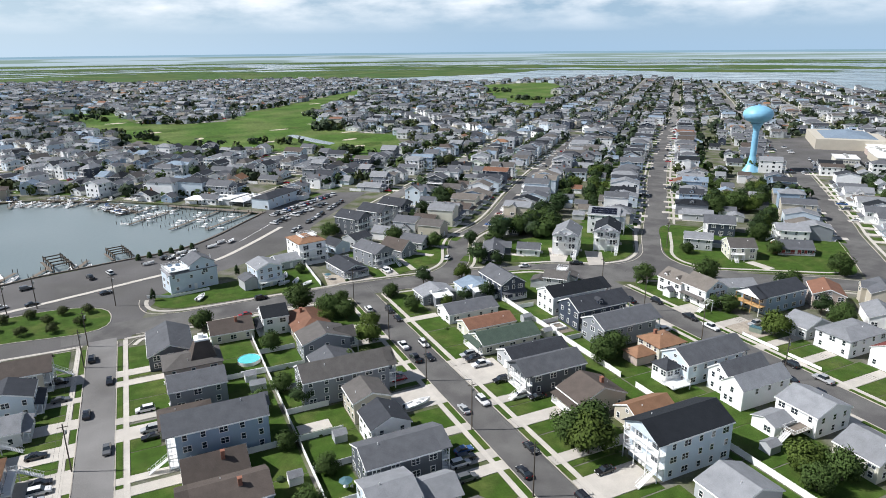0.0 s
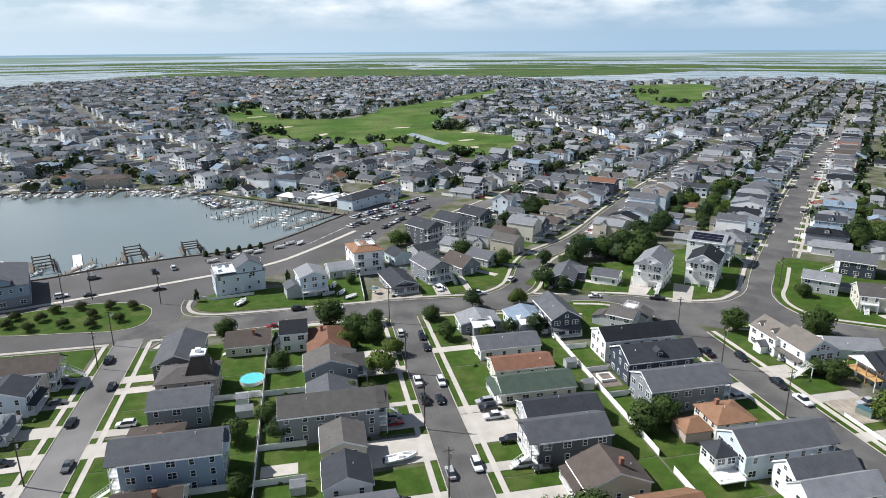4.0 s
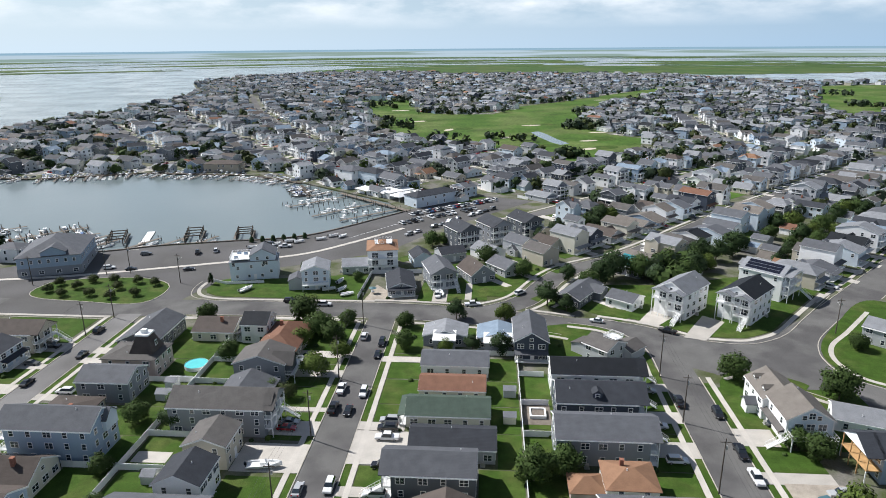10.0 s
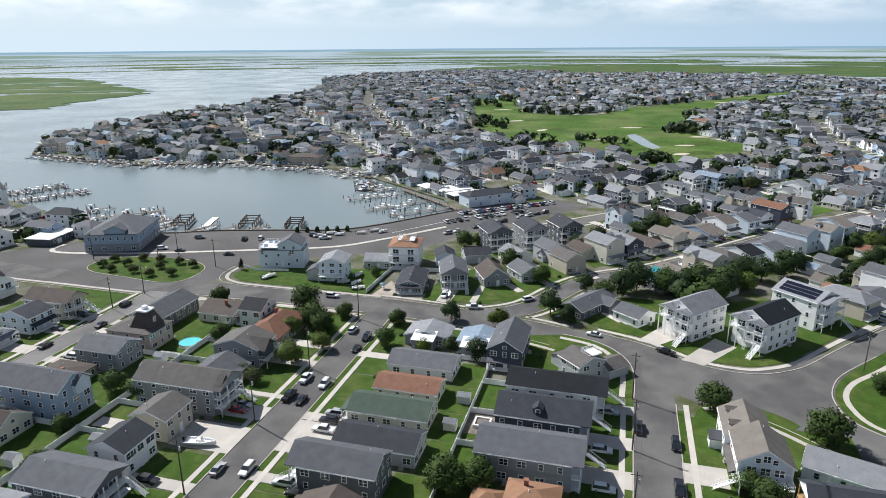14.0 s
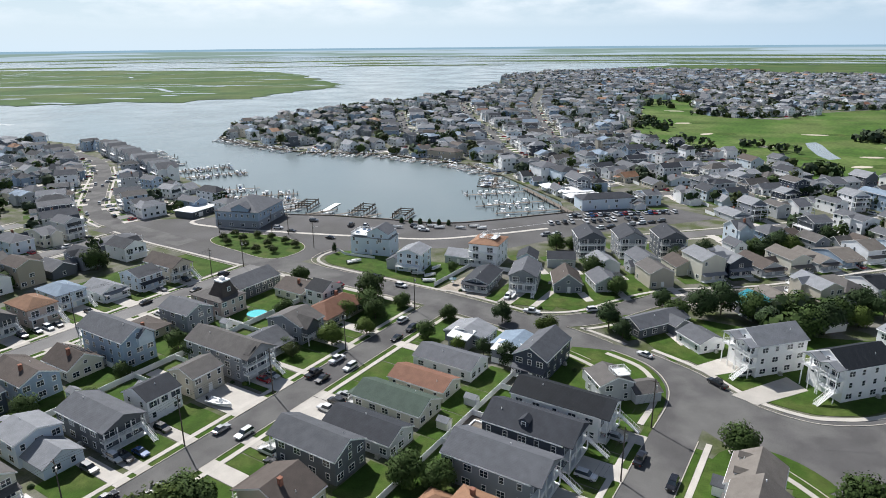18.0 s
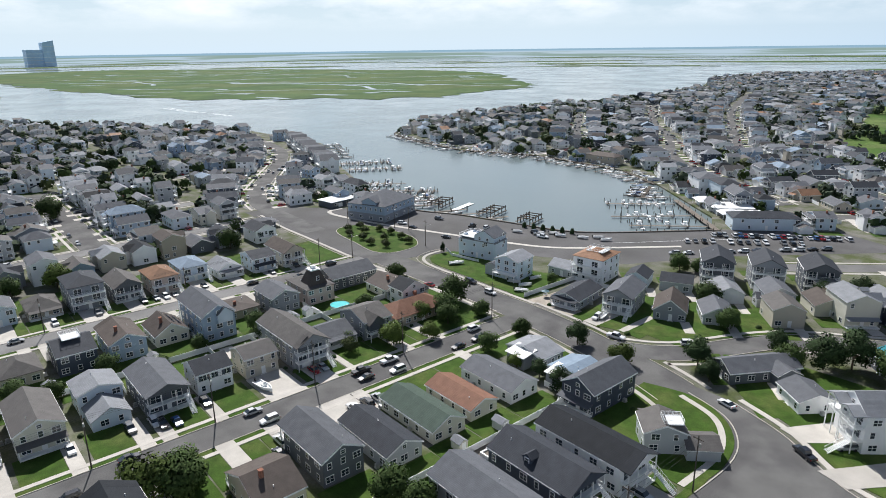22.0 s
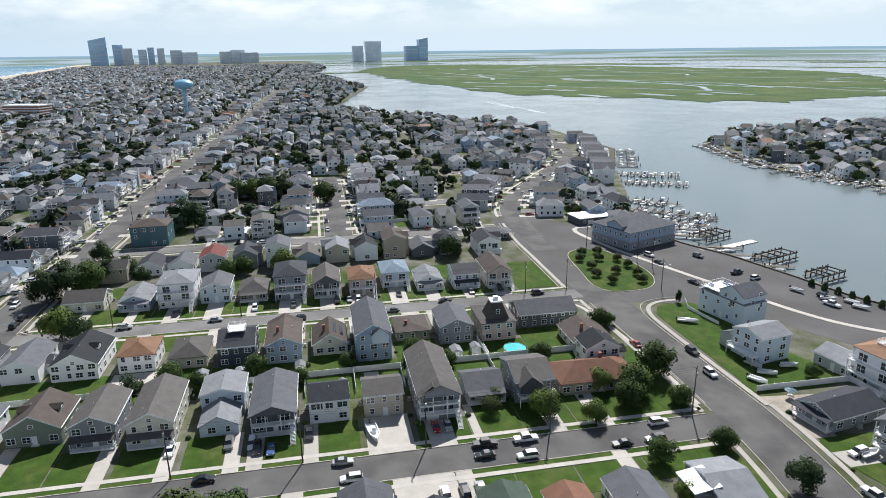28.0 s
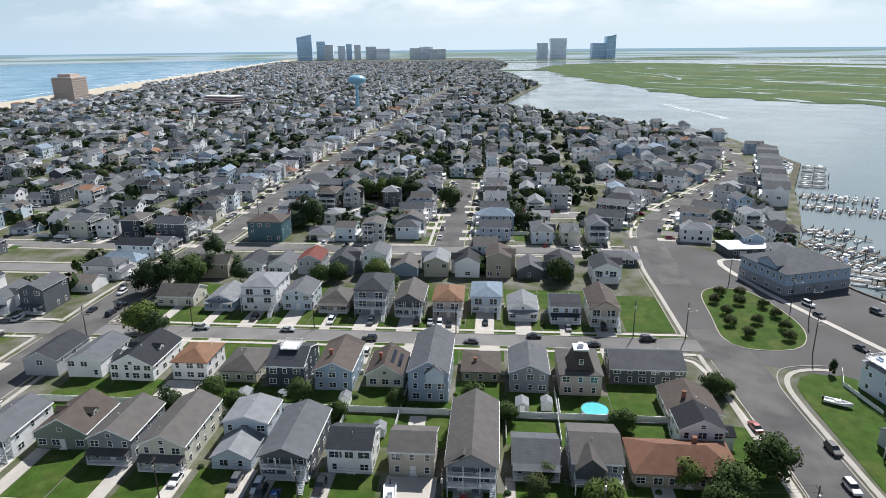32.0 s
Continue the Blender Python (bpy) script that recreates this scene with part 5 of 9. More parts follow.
for i, y in enumerate((72, 84, 97, 110, 122, 134, 146, 158, 170, 182)):
    house(-80, y, 180, 9.4, 13, (3.4, 5.8, 5.8, 8.4)[i % 4], (5.8, 8, 8.2, 10.4)[i % 4], ("white", "lightgrey", "grey", "white", "blue", "beige", "white", "tan", "darkgrey", "grey")[i], ("grey", "red", "dark", "grey", "taupe", "light", "black", "brown", "grey", "dark")[i], fine=False, group="houses behind the second street", front="decks" if i % 3 else "porch")

# east side of the long street, fronts looking west
house(95.5, 184.5, 180, 9.6, 18.5, 3.4, 5.3, "white", "grey", group=G2, label="long white ranch house with a grey roof")
house(95.5, 171.3, 180, 8.6, 17, 3.0, 4.7, "cream", "rust", group=G2, label="long low cream house with an orange brown roof")
house(95.2, 159.2, 180, 9.6, 20, 3.3, 5.5, "cream", "green", group=G2, front="porch", label="long cream house with a dark green roof")
house(97, 145.6, 180, 9.2, 19, 3.6, 5.7, "lightgrey", "dark", group=G2, label="long light grey house with a dark roof")
house(94, 133, 180, 9.6, 17, 6.0, 8.4, "darkgrey", "grey", group=G2, front="decks", label="dark grey two storey house with white stair and decks", lift=0.0)
house(97, 118.5, 180, 10, 14, 4.0, 7.0, "beige", "brown", group=G2, front="porch", cross=True, label="beige cottage with a brown roof and white rail", chimney=True)
house(104, 106, 180, 9, 12, 3.6, 6.0, "beige", "orange", group=G2, label="low house with an orange brown roof")
house(100.5, 91.5, 180, 11, 19, 9.4, 12.2, "paleblue", "black", group=G2, front="decks", garage=True, label="big pale blue three storey house with stacked balconies")
house(100, 75, 180, 10, 13, 3.8, 6.2, "lightgrey", "light", group=G2, cross=True, label="low pale grey house with a light roof")
house(98, 60, 180, 10, 14, 5.8, 8, "white", "grey", group=G2, fine=False)
h = house(91.5, 203, 180, 9, 13, 3.4, 5.2, "grey", "light", cross=True, group=G2, label="small grey house with a white coated roof patch")
bm = bmesh.new()
box(bm, 3.6, -3.2, 0, 8.0, 3.2, 3.5)
part("annex_wall", bm, SIDING["grey"], h)
bm = bmesh.new()
box(bm, -0.2, -3.5, 0, 5.6, 3.5, 0.2)
part("flat_roof", bm, M_METALROOF, h, "white coated low roof", at=pose(3.0, 0, 4.5, 0, 9))
h = house(107.5, 202, 180, 10, 12, 3.6, 5.2, "paleblue", "blue", cross=True, group=G2, label="pale blue house with a white flat roof section")
bm = bmesh.new()
box(bm, 3.6, -4.0, 0, 8.0, 4.0, 3.5)
part("annex_wall", bm, SIDING["grey"], h)
bm = bmesh.new()
box(bm, -0.2, -4.3, 0, 5.6, 4.3, 0.2)
part("flat_roof", bm, M_METALROOF, h, "white coated low roof", at=pose(3.0, 0, 4.5, 0, 9))
house(117, 198.5, -90, 9.6, 17, 6.2, 9.0, "navy", "grey", group=G2, front="porch", label="dark navy gabled house with white trim")

# facing the parallel street further east
G5 = "houses on the parallel street"
house(132, 175.5, 0, 9.8, 22, 6.6, 8.9, "white", "black", group=G5, front="decks", label="long white house with a black roof")
house(130.5, 161.8, 0, 11, 19, 6.8, 9.6, "navy", "dark", group=G5, front="decks", dormer=-1, label="navy house with a dark roof, dormer and white decks")
house(129.5, 147.2, 0, 11, 20, 6.6, 9.2, "grey", "grey", group=G5, front="decks", label="large grey house with a wide grey roof")
h = house(133, 132, 0, 9, 10, 5.0, 6.8, "cream", "orange", style="hip", group=G5, label="cream house with an orange hip roof and low wing", chimney=True)
part("wing_wall", gable_walls(6, 7, 0, 2.8, 3.0), SIDING["pink"], h, at=pose(0, 8.2, 0))
part("wing_roof", hip_roof(6, 7, 2.8, 4.4), ROOF["orange"], h, at=pose(0, 8.2, 0))
h = house(135.5, 119, 0, 10, 20, 6.4, 9.2, "paleblue", "grey", group=G5, front="decks", label="long pale blue house with a grey roof and sunroom")
part("sunroom_wall", gable_walls(5.4, 5, 0, 4.8, 5.0), SIDING["white"], h, at=pose(0.5, 12.5, 0))
part("sunroom_roof", hip_roof(5.4, 5, 4.8, 6.6), ROOF["dark"], h, at=pose(0.5, 12.5, 0))
for px in (-1.2, 1.8):
    add_window(h, px, 15.0, 2.8, 180, 1.7, 1.35, True)
for py in (11.2, 13.6):
    add_window(h, -2.2, py, 2.8, -90, 1.7, 1.35, True)
deck(h, -6.6, 10.4, -2.4, 16.4, 1.6, True, True, "fblr")
h = house(138, 108.6, 0, 6.6, 15, 5.8, 8.4, "white", "grey", group=G5, label="white house with twin grey gables")
part("twin_wall", gable_walls(6.6, 17, 0, 5.8, 8.4), SIDING["white"], h, at=pose(-6.7, 1.4, 0))
part("twin_roof", mesh_of("roof", gable_roof(6.6, 17, 5.8, 8.4), ROOF["light"], M_TRIM), None, h, at=pose(-6.7, 1.4, 0))
for py in (-4, 0.5, 5):
    add_window(h, -10.0, py, 3.9, -90, 0.9, 1.35, True)
for px, pz in ((-6.7, 1.2), (-6.7, 4.0), (-5.0, 1.2)):
    add_window(h, px, 9.9, pz, 180, 0.9, 1.35, True)
h = house(139.5, 88, 0, 11, 12, 5.6, 7.8, "white", "light", cross=True, group=G5, label="white house with a pale grey roof and brown rear deck")
part("wing_wall", gable_walls(6.4, 6.4, 0, 3.0, 4.2), SIDING["white"], h, at=pose(2.0, 11.0, 0))
part("wing_roof", mesh_of("roof", gable_roof(6.4, 6.6, 3.0, 4.2), ROOF["light"], M_TRIM), None, h, at=pose(2.0, 11.0, 0))
add_window(h, 0.8, 14.2, 1.0, 180, 1.7, 1.35, True), add_window(h, -1.3, 11, 1.0, -90, 1.7, 1.35, True)
deck(h, -4.6, 6.02, -1.4, 12.0, 2.4, True, True, "blr", floor=M_WOOD)
steps(h, -3.0, 12.0, 2.4, 1.3, 180)
house(136, 71, 0, 10, 12, 4.6, 7.2, "cream", "light", cross=True, group=G5, label="cream cottage with a pale roof")
house(138, 56, 0, 10, 14, 5.6, 7.8, "white", "grey", group=G5, fine=False)
h = house(138, 193, 45, 8.5, 9, 5.2, 7.0, "lightgrey", "taupe", group=G5, cross=True, label="grey corner house with a white roof deck")
deck(h, -3.6, -3.8, 0.2, 0.4, 7.0, True, False, "fblr")
part("garage_wall", gable_walls(7, 7, 0, 2.8, 4.2), SIDING["lightgrey"], h, at=pose(-3.0, -7.6, 0)), part("garage_roof", mesh_of("roof", gable_roof(7, 7.2, 2.8, 4.2), ROOF["taupe"], M_TRIM), None, h, at=pose(-3.0, -7.6, 0))
part("garage_door", door_mesh(2.7, 2.2), None, h, "white panelled garage door", at=pose(-3.0, -11.1, 0.02))
part("lean_roof", gable_roof(6, 6, 2.8, 3.9), ROOF["taupe"], h, at=pose(6.4, 0, 0)), part("lean_wall", gable_walls(6, 6, 0, 2.8, 3.9), SIDING["lightgrey"], h, at=pose(6.4, 0, 0))

# east of the parallel street
G6 = "houses east of the parallel street"
h = house(175.5, 168.5, 180, 11.5, 9.6, 5.6, 8.4, "white", "tan", group=G6, cross=True, label="white house half with a tan roof and two small dormers")
for py in (-3.2, 2.6):
    d = part("dormer", gable_walls(1.5, 2.2, 5.4, 7.0, 7.7), SIDING["white"], h, at=pose(py, -2.6, 0))
    part("roof", gable_roof(1.5, 2.4, 7.0, 7.7, 0.18), ROOF["tan"], d), part("window", window_mesh(0.8, 0.9), None, d, at=pose(0, -1.1, 5.8))
part("entry_wall", gable_walls(3.4, 2.6, 0, 2.6, 3.8), SIDING["white"], h, at=pose(1.5, -6.0, 0)), part("entry_roof", gable_roof(3.4, 2.9, 2.6, 3.8, 0.3), ROOF["grey"], h, at=pose(1.5, -6.0, 0))
h = house(177, 157.8, -90, 10.4, 11, 6.4, 9.6, "white", "tan", group=G6, label="white house half with a glazed pale blue gable and deck", garage=False)
bm = gable_walls(9.6, 0.12, 3.2, 6.4, 9.2)
part("gable_face", bm, SIDING["paleblue"], h, "pale blue gable wall", at=pose(0, -5.52, 0))
for px, pz, ww, hh in ((-2.6, 4.0, 1.7, 1.5), (0, 4.0, 1.7, 1.5), (2.6, 4.0, 1.7, 1.5), (-1.6, 6.6, 0.9, 1.0), (0, 6.9, 1.3, 1.4), (1.6, 6.6, 0.9, 1.0)):
    part("window", window_mesh(ww, hh), None, h, at=pose(px, -5.62, pz))
deck(h, -5.0, -8.6, 5.0, -5.66, 3.1, True, True, "flr")
steps(h, -5.2, -7.0, 3.1, 1.3, -90)
bm = bmesh.new()
quad(bm, [(-6.6, -5, 3.0), (-6.6, 5.4, 3.0), (-5.15, 5.4, 3.7), (-5.15, -5, 3.7)][::-1]), box(bm, -6.6, -5, 2.86, -5.15, 5.4, 2.99)
part("pent_roof", bm, ROOF["taupe"], h)
h = house(195.5, 144, 180, 10, 20, 6.4, 9.0, "blue", "dark", group=G6, label="blue house being built with a dark roof", wins=True)
deck(h, -5, -13.2, 5, -10.02, 3.2, False, True, "", floor=M_NEWWOOD)
for px in (-4.8, -1.6, 1.6, 4.8):
    bm = bmesh.new()
    box(bm, px - 0.1, -13.1, 0, px + 0.1, -12.9, 6.3)
    part("timber_post", bm, M_NEWWOOD, h, "raw timber post")
part("front_gable", gable_walls(10, 3.2, 6.2, 6.4, 9.0), SIDING["white"], h, "white sheathed gable over the open porch", at=pose(0, -11.7, 0))
part("front_roof", gable_roof(10, 3.4, 6.4, 9.0), ROOF["dark"], h, at=pose(0, -11.6, 0))
house(194, 160.5, 160, 8.5, 15, 3.2, 5.0, "white", "light", group=G6, label="low white house with a pale roof")
house(188, 111, 180, 11, 17, 5.4, 6.6, "white", "light", style="hip", group=G6, label="boxy white house with a low pale roof")
house(186, 124, 180, 9, 12, 3.6, 6.0, "lightgrey", "light", group=G6, cross=True, label="grey cottage behind a leafy tree")
house(213, 137, 225, 10, 13, 5.6, 7.6, "pink", "rust", group=G6, label="pink and brick house with a rusty roof")
house(188, 96, 180, 10, 13, 5.6, 8.0, "white", "red", group=G6, fine=False)
house(188, 81, 180, 10, 14, 5.8, 8.0, "lightgrey", "grey", group=G6, fine=False)
for i, (x, y) in enumerate(((214, 118), (230, 128), (228, 108), (246, 118), (212, 98), (234, 90), (262, 128), (256, 106))):
    house(x, y, 225, 9.5, 13, (3.6, 5.8)[i % 2], (5.8, 8.0)[i % 2], ("white", "beige", "lightgrey")[i % 3], ("light", "grey", "brown")[i % 3], group=G6, fine=False)

# beyond the avenue
G7 = "houses beyond the avenue"
h = house(12, 258, -76, 18, 10, 7.6, 8.2, "paleblue", "light", group=G7, label="pale blue three storey box house with a roof deck", style="hip", fine=False)
part("tower_wall", gable_walls(9.5, 9.6, 7.4, 9.8, 12.4), SIDING["paleblue"], h, at=pose(3.6, 0, 0))
part("tower_roof", gable_roof(9.5, 9.8, 9.8, 12.4), ROOF["grey"], h, at=pose(3.6, 0, 0))
deck(h, -8.8, -4.8, -1.4, 4.8, 8.6, True, False, "fblr")
for px, pz in ((-6.5, 1.2), (-2.0, 1.2), (3.0, 1.2), (-6.0, 4.6), (-1.0, 5.0), (3.5, 5.4), (6.5, 2.8), (1.6, 8.2), (5.4, 8.2)):
    add_window(h, px, -5.0, pz, 0, 0.9, 1.1, True)
for px, pz in ((-2.5, 1.2), (1.5, 4.8), (-1.5, 7.6), (1.5, 9.6)):
    add_window(h, 9.0, px, pz, 90, 0.9, 1.1, True)
for px, py in ((-7.4, -3.0), (-4.2, 1.5), (-6.8, 2.6)):
    bm = bmesh.new()
    box(bm, px, py, 8.6, px + 1.5, py + 0.8, 9.05), box(bm, px, py + 0.66, 9.05, px + 1.5, py + 0.8, 9.4)
    part("deck_sofa", bm, SIDING["blue"], h, "blue outdoor sofa on the roof deck")
h = house(39, 249, -79, 10, 11, 7.6, 9.4, "paleblue", "light", group=G7, label="pale blue three storey house on the lawn")
part("wing_wall", gable_walls(6, 7, 0, 3.8, 5.2), SIDING["lightgrey"], h, at=pose(-7.0, -1.5, 0))
part("wing_roof", gable_roof(6, 7, 3.8, 5.2), ROOF["grey"], h, at=pose(-7.0, -1.5, 0))
deck(h, -4.8, -7.8, 4.8, -5.55, 2.6)
house(51, 266, -80, 11, 9, 3.4, 5.4, "lightgrey", "light", cross=True, group=G7, label="low grey house with a dark roof")
house(71.5, 247, -80, 10, 17, 3.3, 5.2, "grey", "dark", group=G7, front="porch", label="small grey cottage behind a gravel yard")
house(85.5, 254.5, -72, 10, 14, 6.4, 9.0, "grey", "grey", group=G7, front="decks", label="grey house with wide white front decks")
house(99.5, 260, -62, 10, 13, 3.6, 7.2, "grey", "brown", group=G7, label="grey and brown gabled house")
house(111, 267.5, -52, 9.5, 12, 3.4, 5.8, "lightgrey", "grey", group=G7, label="light grey cottage with a grey roof")
h = house(61, 271, -80, 12, 14, 9.4, 11.4, "white", "orange", style="hip", group=G7, front="decks", label="tall white house with an orange hip roof")
deck(h, -3, -3, 4, 3, 11.0, True, False, "fblr")
house(76, 277, -70, 8, 10, 3.8, 6.0, "paleblue", "dark", group=G7, fine=False)
house(88, 283, -65, 11, 9, 3.6, 5.6, "lightgrey", "dark", group=G7, cross=True, fine=False)
for i in range(3):
    house(92 + 14.5 * i, 303 + 8.5 * i, -58, 11, 13, 8.8, 11.6, "darkgrey" if i != 1 else "grey", "dark", group="dark grey town houses", front="decks", label="dark grey three storey town house")
for i, (x, y) in enumerate(((104, 287), (118, 293), (131, 300), (126, 281))):
    house(x, y, -48, 9.5, 12, (3.6, 5.8)[i % 2], (5.8, 8.0)[i % 2], ("white", "lightgrey", "cream", "beige")[i], ("light", "grey", "brown", "taupe")[i], group=G7, fine=False)
h = house(170, 231, 228, 11, 16, 9.2, 12.2, "white", "light", group=G7, garage=True, label="white three storey house with pale roof and stacked balconies")
stacked_porch(h, 16, 0.2, 5.4, (3.1, 6.2), 9.0, "light"), stacked_porch(h, 16, -5.4, -0.1, (6.2,), 9.0, "light", stair=False)
h = house(190, 228, 228, 11, 16, 9.2, 12.2, "white", "black", group=G7, garage=True, label="white three storey house with black roof and white balconies")
stacked_porch(h, 16, 0.2, 5.4, (3.1, 6.2), 9.0, "light"), stacked_porch(h, 16, -5.4, -0.1, (6.2,), 9.0, "light", stair=False)
h = house(205, 249, -44, 12, 15, 9.6, 12.2, "white", "light", group=G7, label="white three storey house with a black solar roof")
stacked_porch(h, 15, -5.6, 5.6, (3.1, 6.2), 9.4, "light")
sl = math.degrees(math.atan2(2.6, 6))
for i in range(6):
    for k in range(3):
        bm = bmesh.new()
        box(bm, -0.72, -0.98, 0, 0.72, 0.98, 0.05)
        u = 0.2 + 0.26 * k
        part("solar_panel", cached("big solar", lambda: mesh_of("solar_panel", bm, M_SOLAR)), None, h, at=pose(-6 * (1 - u), (i - 2.5) * 2.0, 9.6 + 2.6 * u + 0.28, 0, -sl, 0))
house(163, 269, 225, 11, 12, 4.0, 6.6, "darkgrey", "teal", group=G7, label="dark house under a torn teal roof tarpaulin", cross=True)
h = house(137, 240, 238, 9, 20, 3.4, 5.4, "darkgrey", "grey", group=G7, label="low dark grey ranch cottage with a grey roof")
part("wing_wall", gable_walls(6.5, 5, 0, 3.2, 4.8), SIDING["darkgrey"], h, at=pose(5.0, 4.5, 0, 0, 0, 90))
part("wing_roof", mesh_of("roof", gable_roof(6.5, 5.4, 3.2, 4.8), ROOF["grey"], M_TRIM), None, h, at=pose(5.0, 4.5, 0, 0, 0, 90))
house(152, 234.5, 232, 10, 9, 3.2, 5.0, "white", "grey", group=G7, cross=True, label="small white cottage with a grey roof")
for i, (x, y) in enumerate(((222, 268), (237, 283))):
    house(x, y, -44, 9.5, 13, (3.6, 5.8)[i], (5.8, 8.0)[i], ("tan", "beige")[i], ("orange", "taupe")[i], group=G7, fine=False)



LANE_LAWN, LANE_DRIVE = bmesh.new(), bmesh.new()


def lane(p, q, offset, side, start, stop, step, seed, group):
    """Houses along one side of a straight street from p to q, with their yards."""
    d = math.hypot(q[0] - p[0], q[1] - p[1])
    ux, uy = (q[0] - p[0]) / d, (q[1] - p[1]) / d
    nx, ny = -uy * side, ux * side
    face = math.degrees(math.atan2(-ny, -nx))
    rr = random.Random(seed)
    s = start
    while s < stop:
        off = offset + rr.uniform(-1.5, 2.5)
        x, y = p[0] + ux * s + nx * off, p[1] + uy * s + ny * off
        tall = rr.choice((0, 1, 1, 1, 2))
        e = (3.4, 5.8, 8.4)[tall]
        length = rr.uniform(13, 17)
        house(x, y, face, rr.uniform(8.6, 10), length, e, e + rr.uniform(1.8, 2.6), rr.choice(WALLS), rr.choice(ROOFS + ["light", "light", "light", "tan"]), "hip" if rr.random() < 0.2 else "gable", rr.choice(("decks", "porch", "porch")) if tall else "porch", fine=False, group=group, cross=rr.random() < 0.25, dormer=1 if rr.random() < 0.3 and tall else False)
        m = pose(x, y, 0, 0, 0, face + 90)
        for bm, x0, y0, x1, y1, z in ((LANE_LAWN, -5.6, -offset + 6.5, 0.2, -length / 2 - 0.2, 0.07), (LANE_DRIVE, 0.6, -offset + 4.6, 4.6, -length / 2, 0.12), (LANE_LAWN, -5.8, length / 2 + 0.1, 5.8, length / 2 + 8, 0.05), (LANE_DRIVE, 4.8, -length / 2, 5.9, length / 2 + 3, 0.10)):
            for v in box(bm, x0, y0, -0.1, x1, y1, z + 0.0012 * (len(bm.faces) % 17)):
                v.co = m @ v.co
        car(x + ux * 2.5 * side - nx * (offset - 8), y + uy * 2.5 * side - ny * (offset - 8), face, rr.choice(("suv", "sedan", "pickup")), rr.choice(("white", "black", "silver", "grey", "blue", "red")), rims=False) if rr.random() < 0.35 else None
        if rr.random() < 0.5:
            e2 = rr.choice((2.7, 2.9, 5.4))
            house(x + nx * rr.uniform(17, 20) + ux * 2, y + ny * 18.5 + uy * 2, face + rr.choice((0, 90, 180)), rr.uniform(5.5, 8), rr.uniform(6, 9), e2, e2 + rr.uniform(1.2, 2.0), rr.choice(("white", "white", "lightgrey", "beige")), rr.choice(ROOFS), fine=False, wins=e2 > 4, group="rear cottages and garages", name="rear_cottage", label="small rear cottage behind a street house")
        elif rr.random() < 0.8:
            tree(x + nx * 19, y + ny * 19, rr.randrange(5), rr.uniform(0.7, 1.1))
        if rr.random() < 0.7:
            tree(x + nx * 14 + ux * rr.uniform(-4, 4), y + ny * 14 + uy * rr.uniform(-4, 4), rr.randrange(5), rr.uniform(0.6, 1.0))
        s += step + rr.uniform(-0.6, 0.8)


GE, GD = "houses on the diagonal street", "houses on the broad diagonal street"
lane((128, 262), (236, 372), 17.5, 1, 34, 150, 12.6, 3, GE), lane((128, 262), (236, 372), 17.5, -1, 40, 150, 12.6, 4, GE)
lane((203, 212), (340, 357), 19.5, 1, 48, 190, 13.0, 5, GD), lane((203, 212), (340, 357), 19.5, -1, 66, 190, 13.0, 6, GD)
lane((290, 172), (430, 312), 19.5, 1, 12, 150, 13.0, 8, "houses near the water tower"), lane((290, 172), (430, 312), 19.5, -1, 16, 150, 13.0, 9, "houses near the water tower")
tagged(part("lane_lawns", LANE_LAWN, M_GRASS), "mown lawns along the diagonal streets", "lawn", kind="structure")
tagged(part("lane_drives", LANE_DRIVE, M_CONCRETE), "pale concrete drives along the diagonal streets", "driveway", kind="structure")
house(225, 207.5, 135, 9, 12, 5.2, 7.2, "lightgrey", "light", group=GD, label="light grey house on the corner lawn")
h = house(231, 190, 238, 11, 12, 5.4, 8.2, "cream", "taupe", group=GD, cross=True, label="cream house with a taupe roof and white stairs")
steps(h, -3.5, -6, 3.0, 1.4), deck(h, -5.2, -8.4, 0, -6.02, 3.0)
house(254, 221, 135, 14, 12, 6.0, 8.6, "navy", "grey", group=GD, front="decks", label="large navy house with a grey roof")
house(256.5, 183.5, 235, 15, 9, 3.4, 5.6, "red", "grey", cross=True, group=GD, front="porch", label="low red house with a grey roof on a wide lawn")
house(274, 197, 140, 11, 12, 5.6, 7.8, "white", "light", group=GD, front="decks", label="white house with a pale roof and side stairs")
house(233, 204, 135, 3, 4, 2.2, 3.2, "lightgrey", "light", group="garden sheds", name="garden_shed", fine=False, wins=False, label="small light grey garden shed")
house(-76, 198, 0, 10, 14, 5.8, 8.2, "white", "dark", group=G3, fine=False, front="decks"), house(-80, 60, 180, 10, 13, 3.6, 6, "white", "dark", group=G3, fine=False), house(-72, 47, -90, 9, 13, 5.6, 8, "tan", "taupe", group=G3, fine=False)

# yards
gaps_w, gaps_e = [], []
for y0, y1, xf, xb, d, wd in ((81, 94, 50, 31, 0.95, 3.2), (95, 108, 49, 30, 0.95, 3.4), (108.5, 121, 51, 33, 0.05, 3.4), (121, 134, 49, 39, 0.02, 3.2), (134, 147, 49, 39, 0.5, 10.5), (147, 159.5, 53, 30, 0.35, 6.0),
                             (159.5, 172, 48, 36, 0.02, 2.0), (172, 185, 50, 36, 0.6, 4.0), (185, 209, 49, 37, 0.2, 4.2), (68, 81, 49, 33, 0.9, 3.4), (54, 68, 45, 31, 0.1, 3.4), (41, 54, 49, 35, 0.9, 3.4)):
    lot(y0, y1, 61.2, xf, xb, 25.6, d, wd)
    gaps_w.append((y0 + (y1 - y0 - wd) * d, y0 + (y1 - y0 - wd) * d + wd))
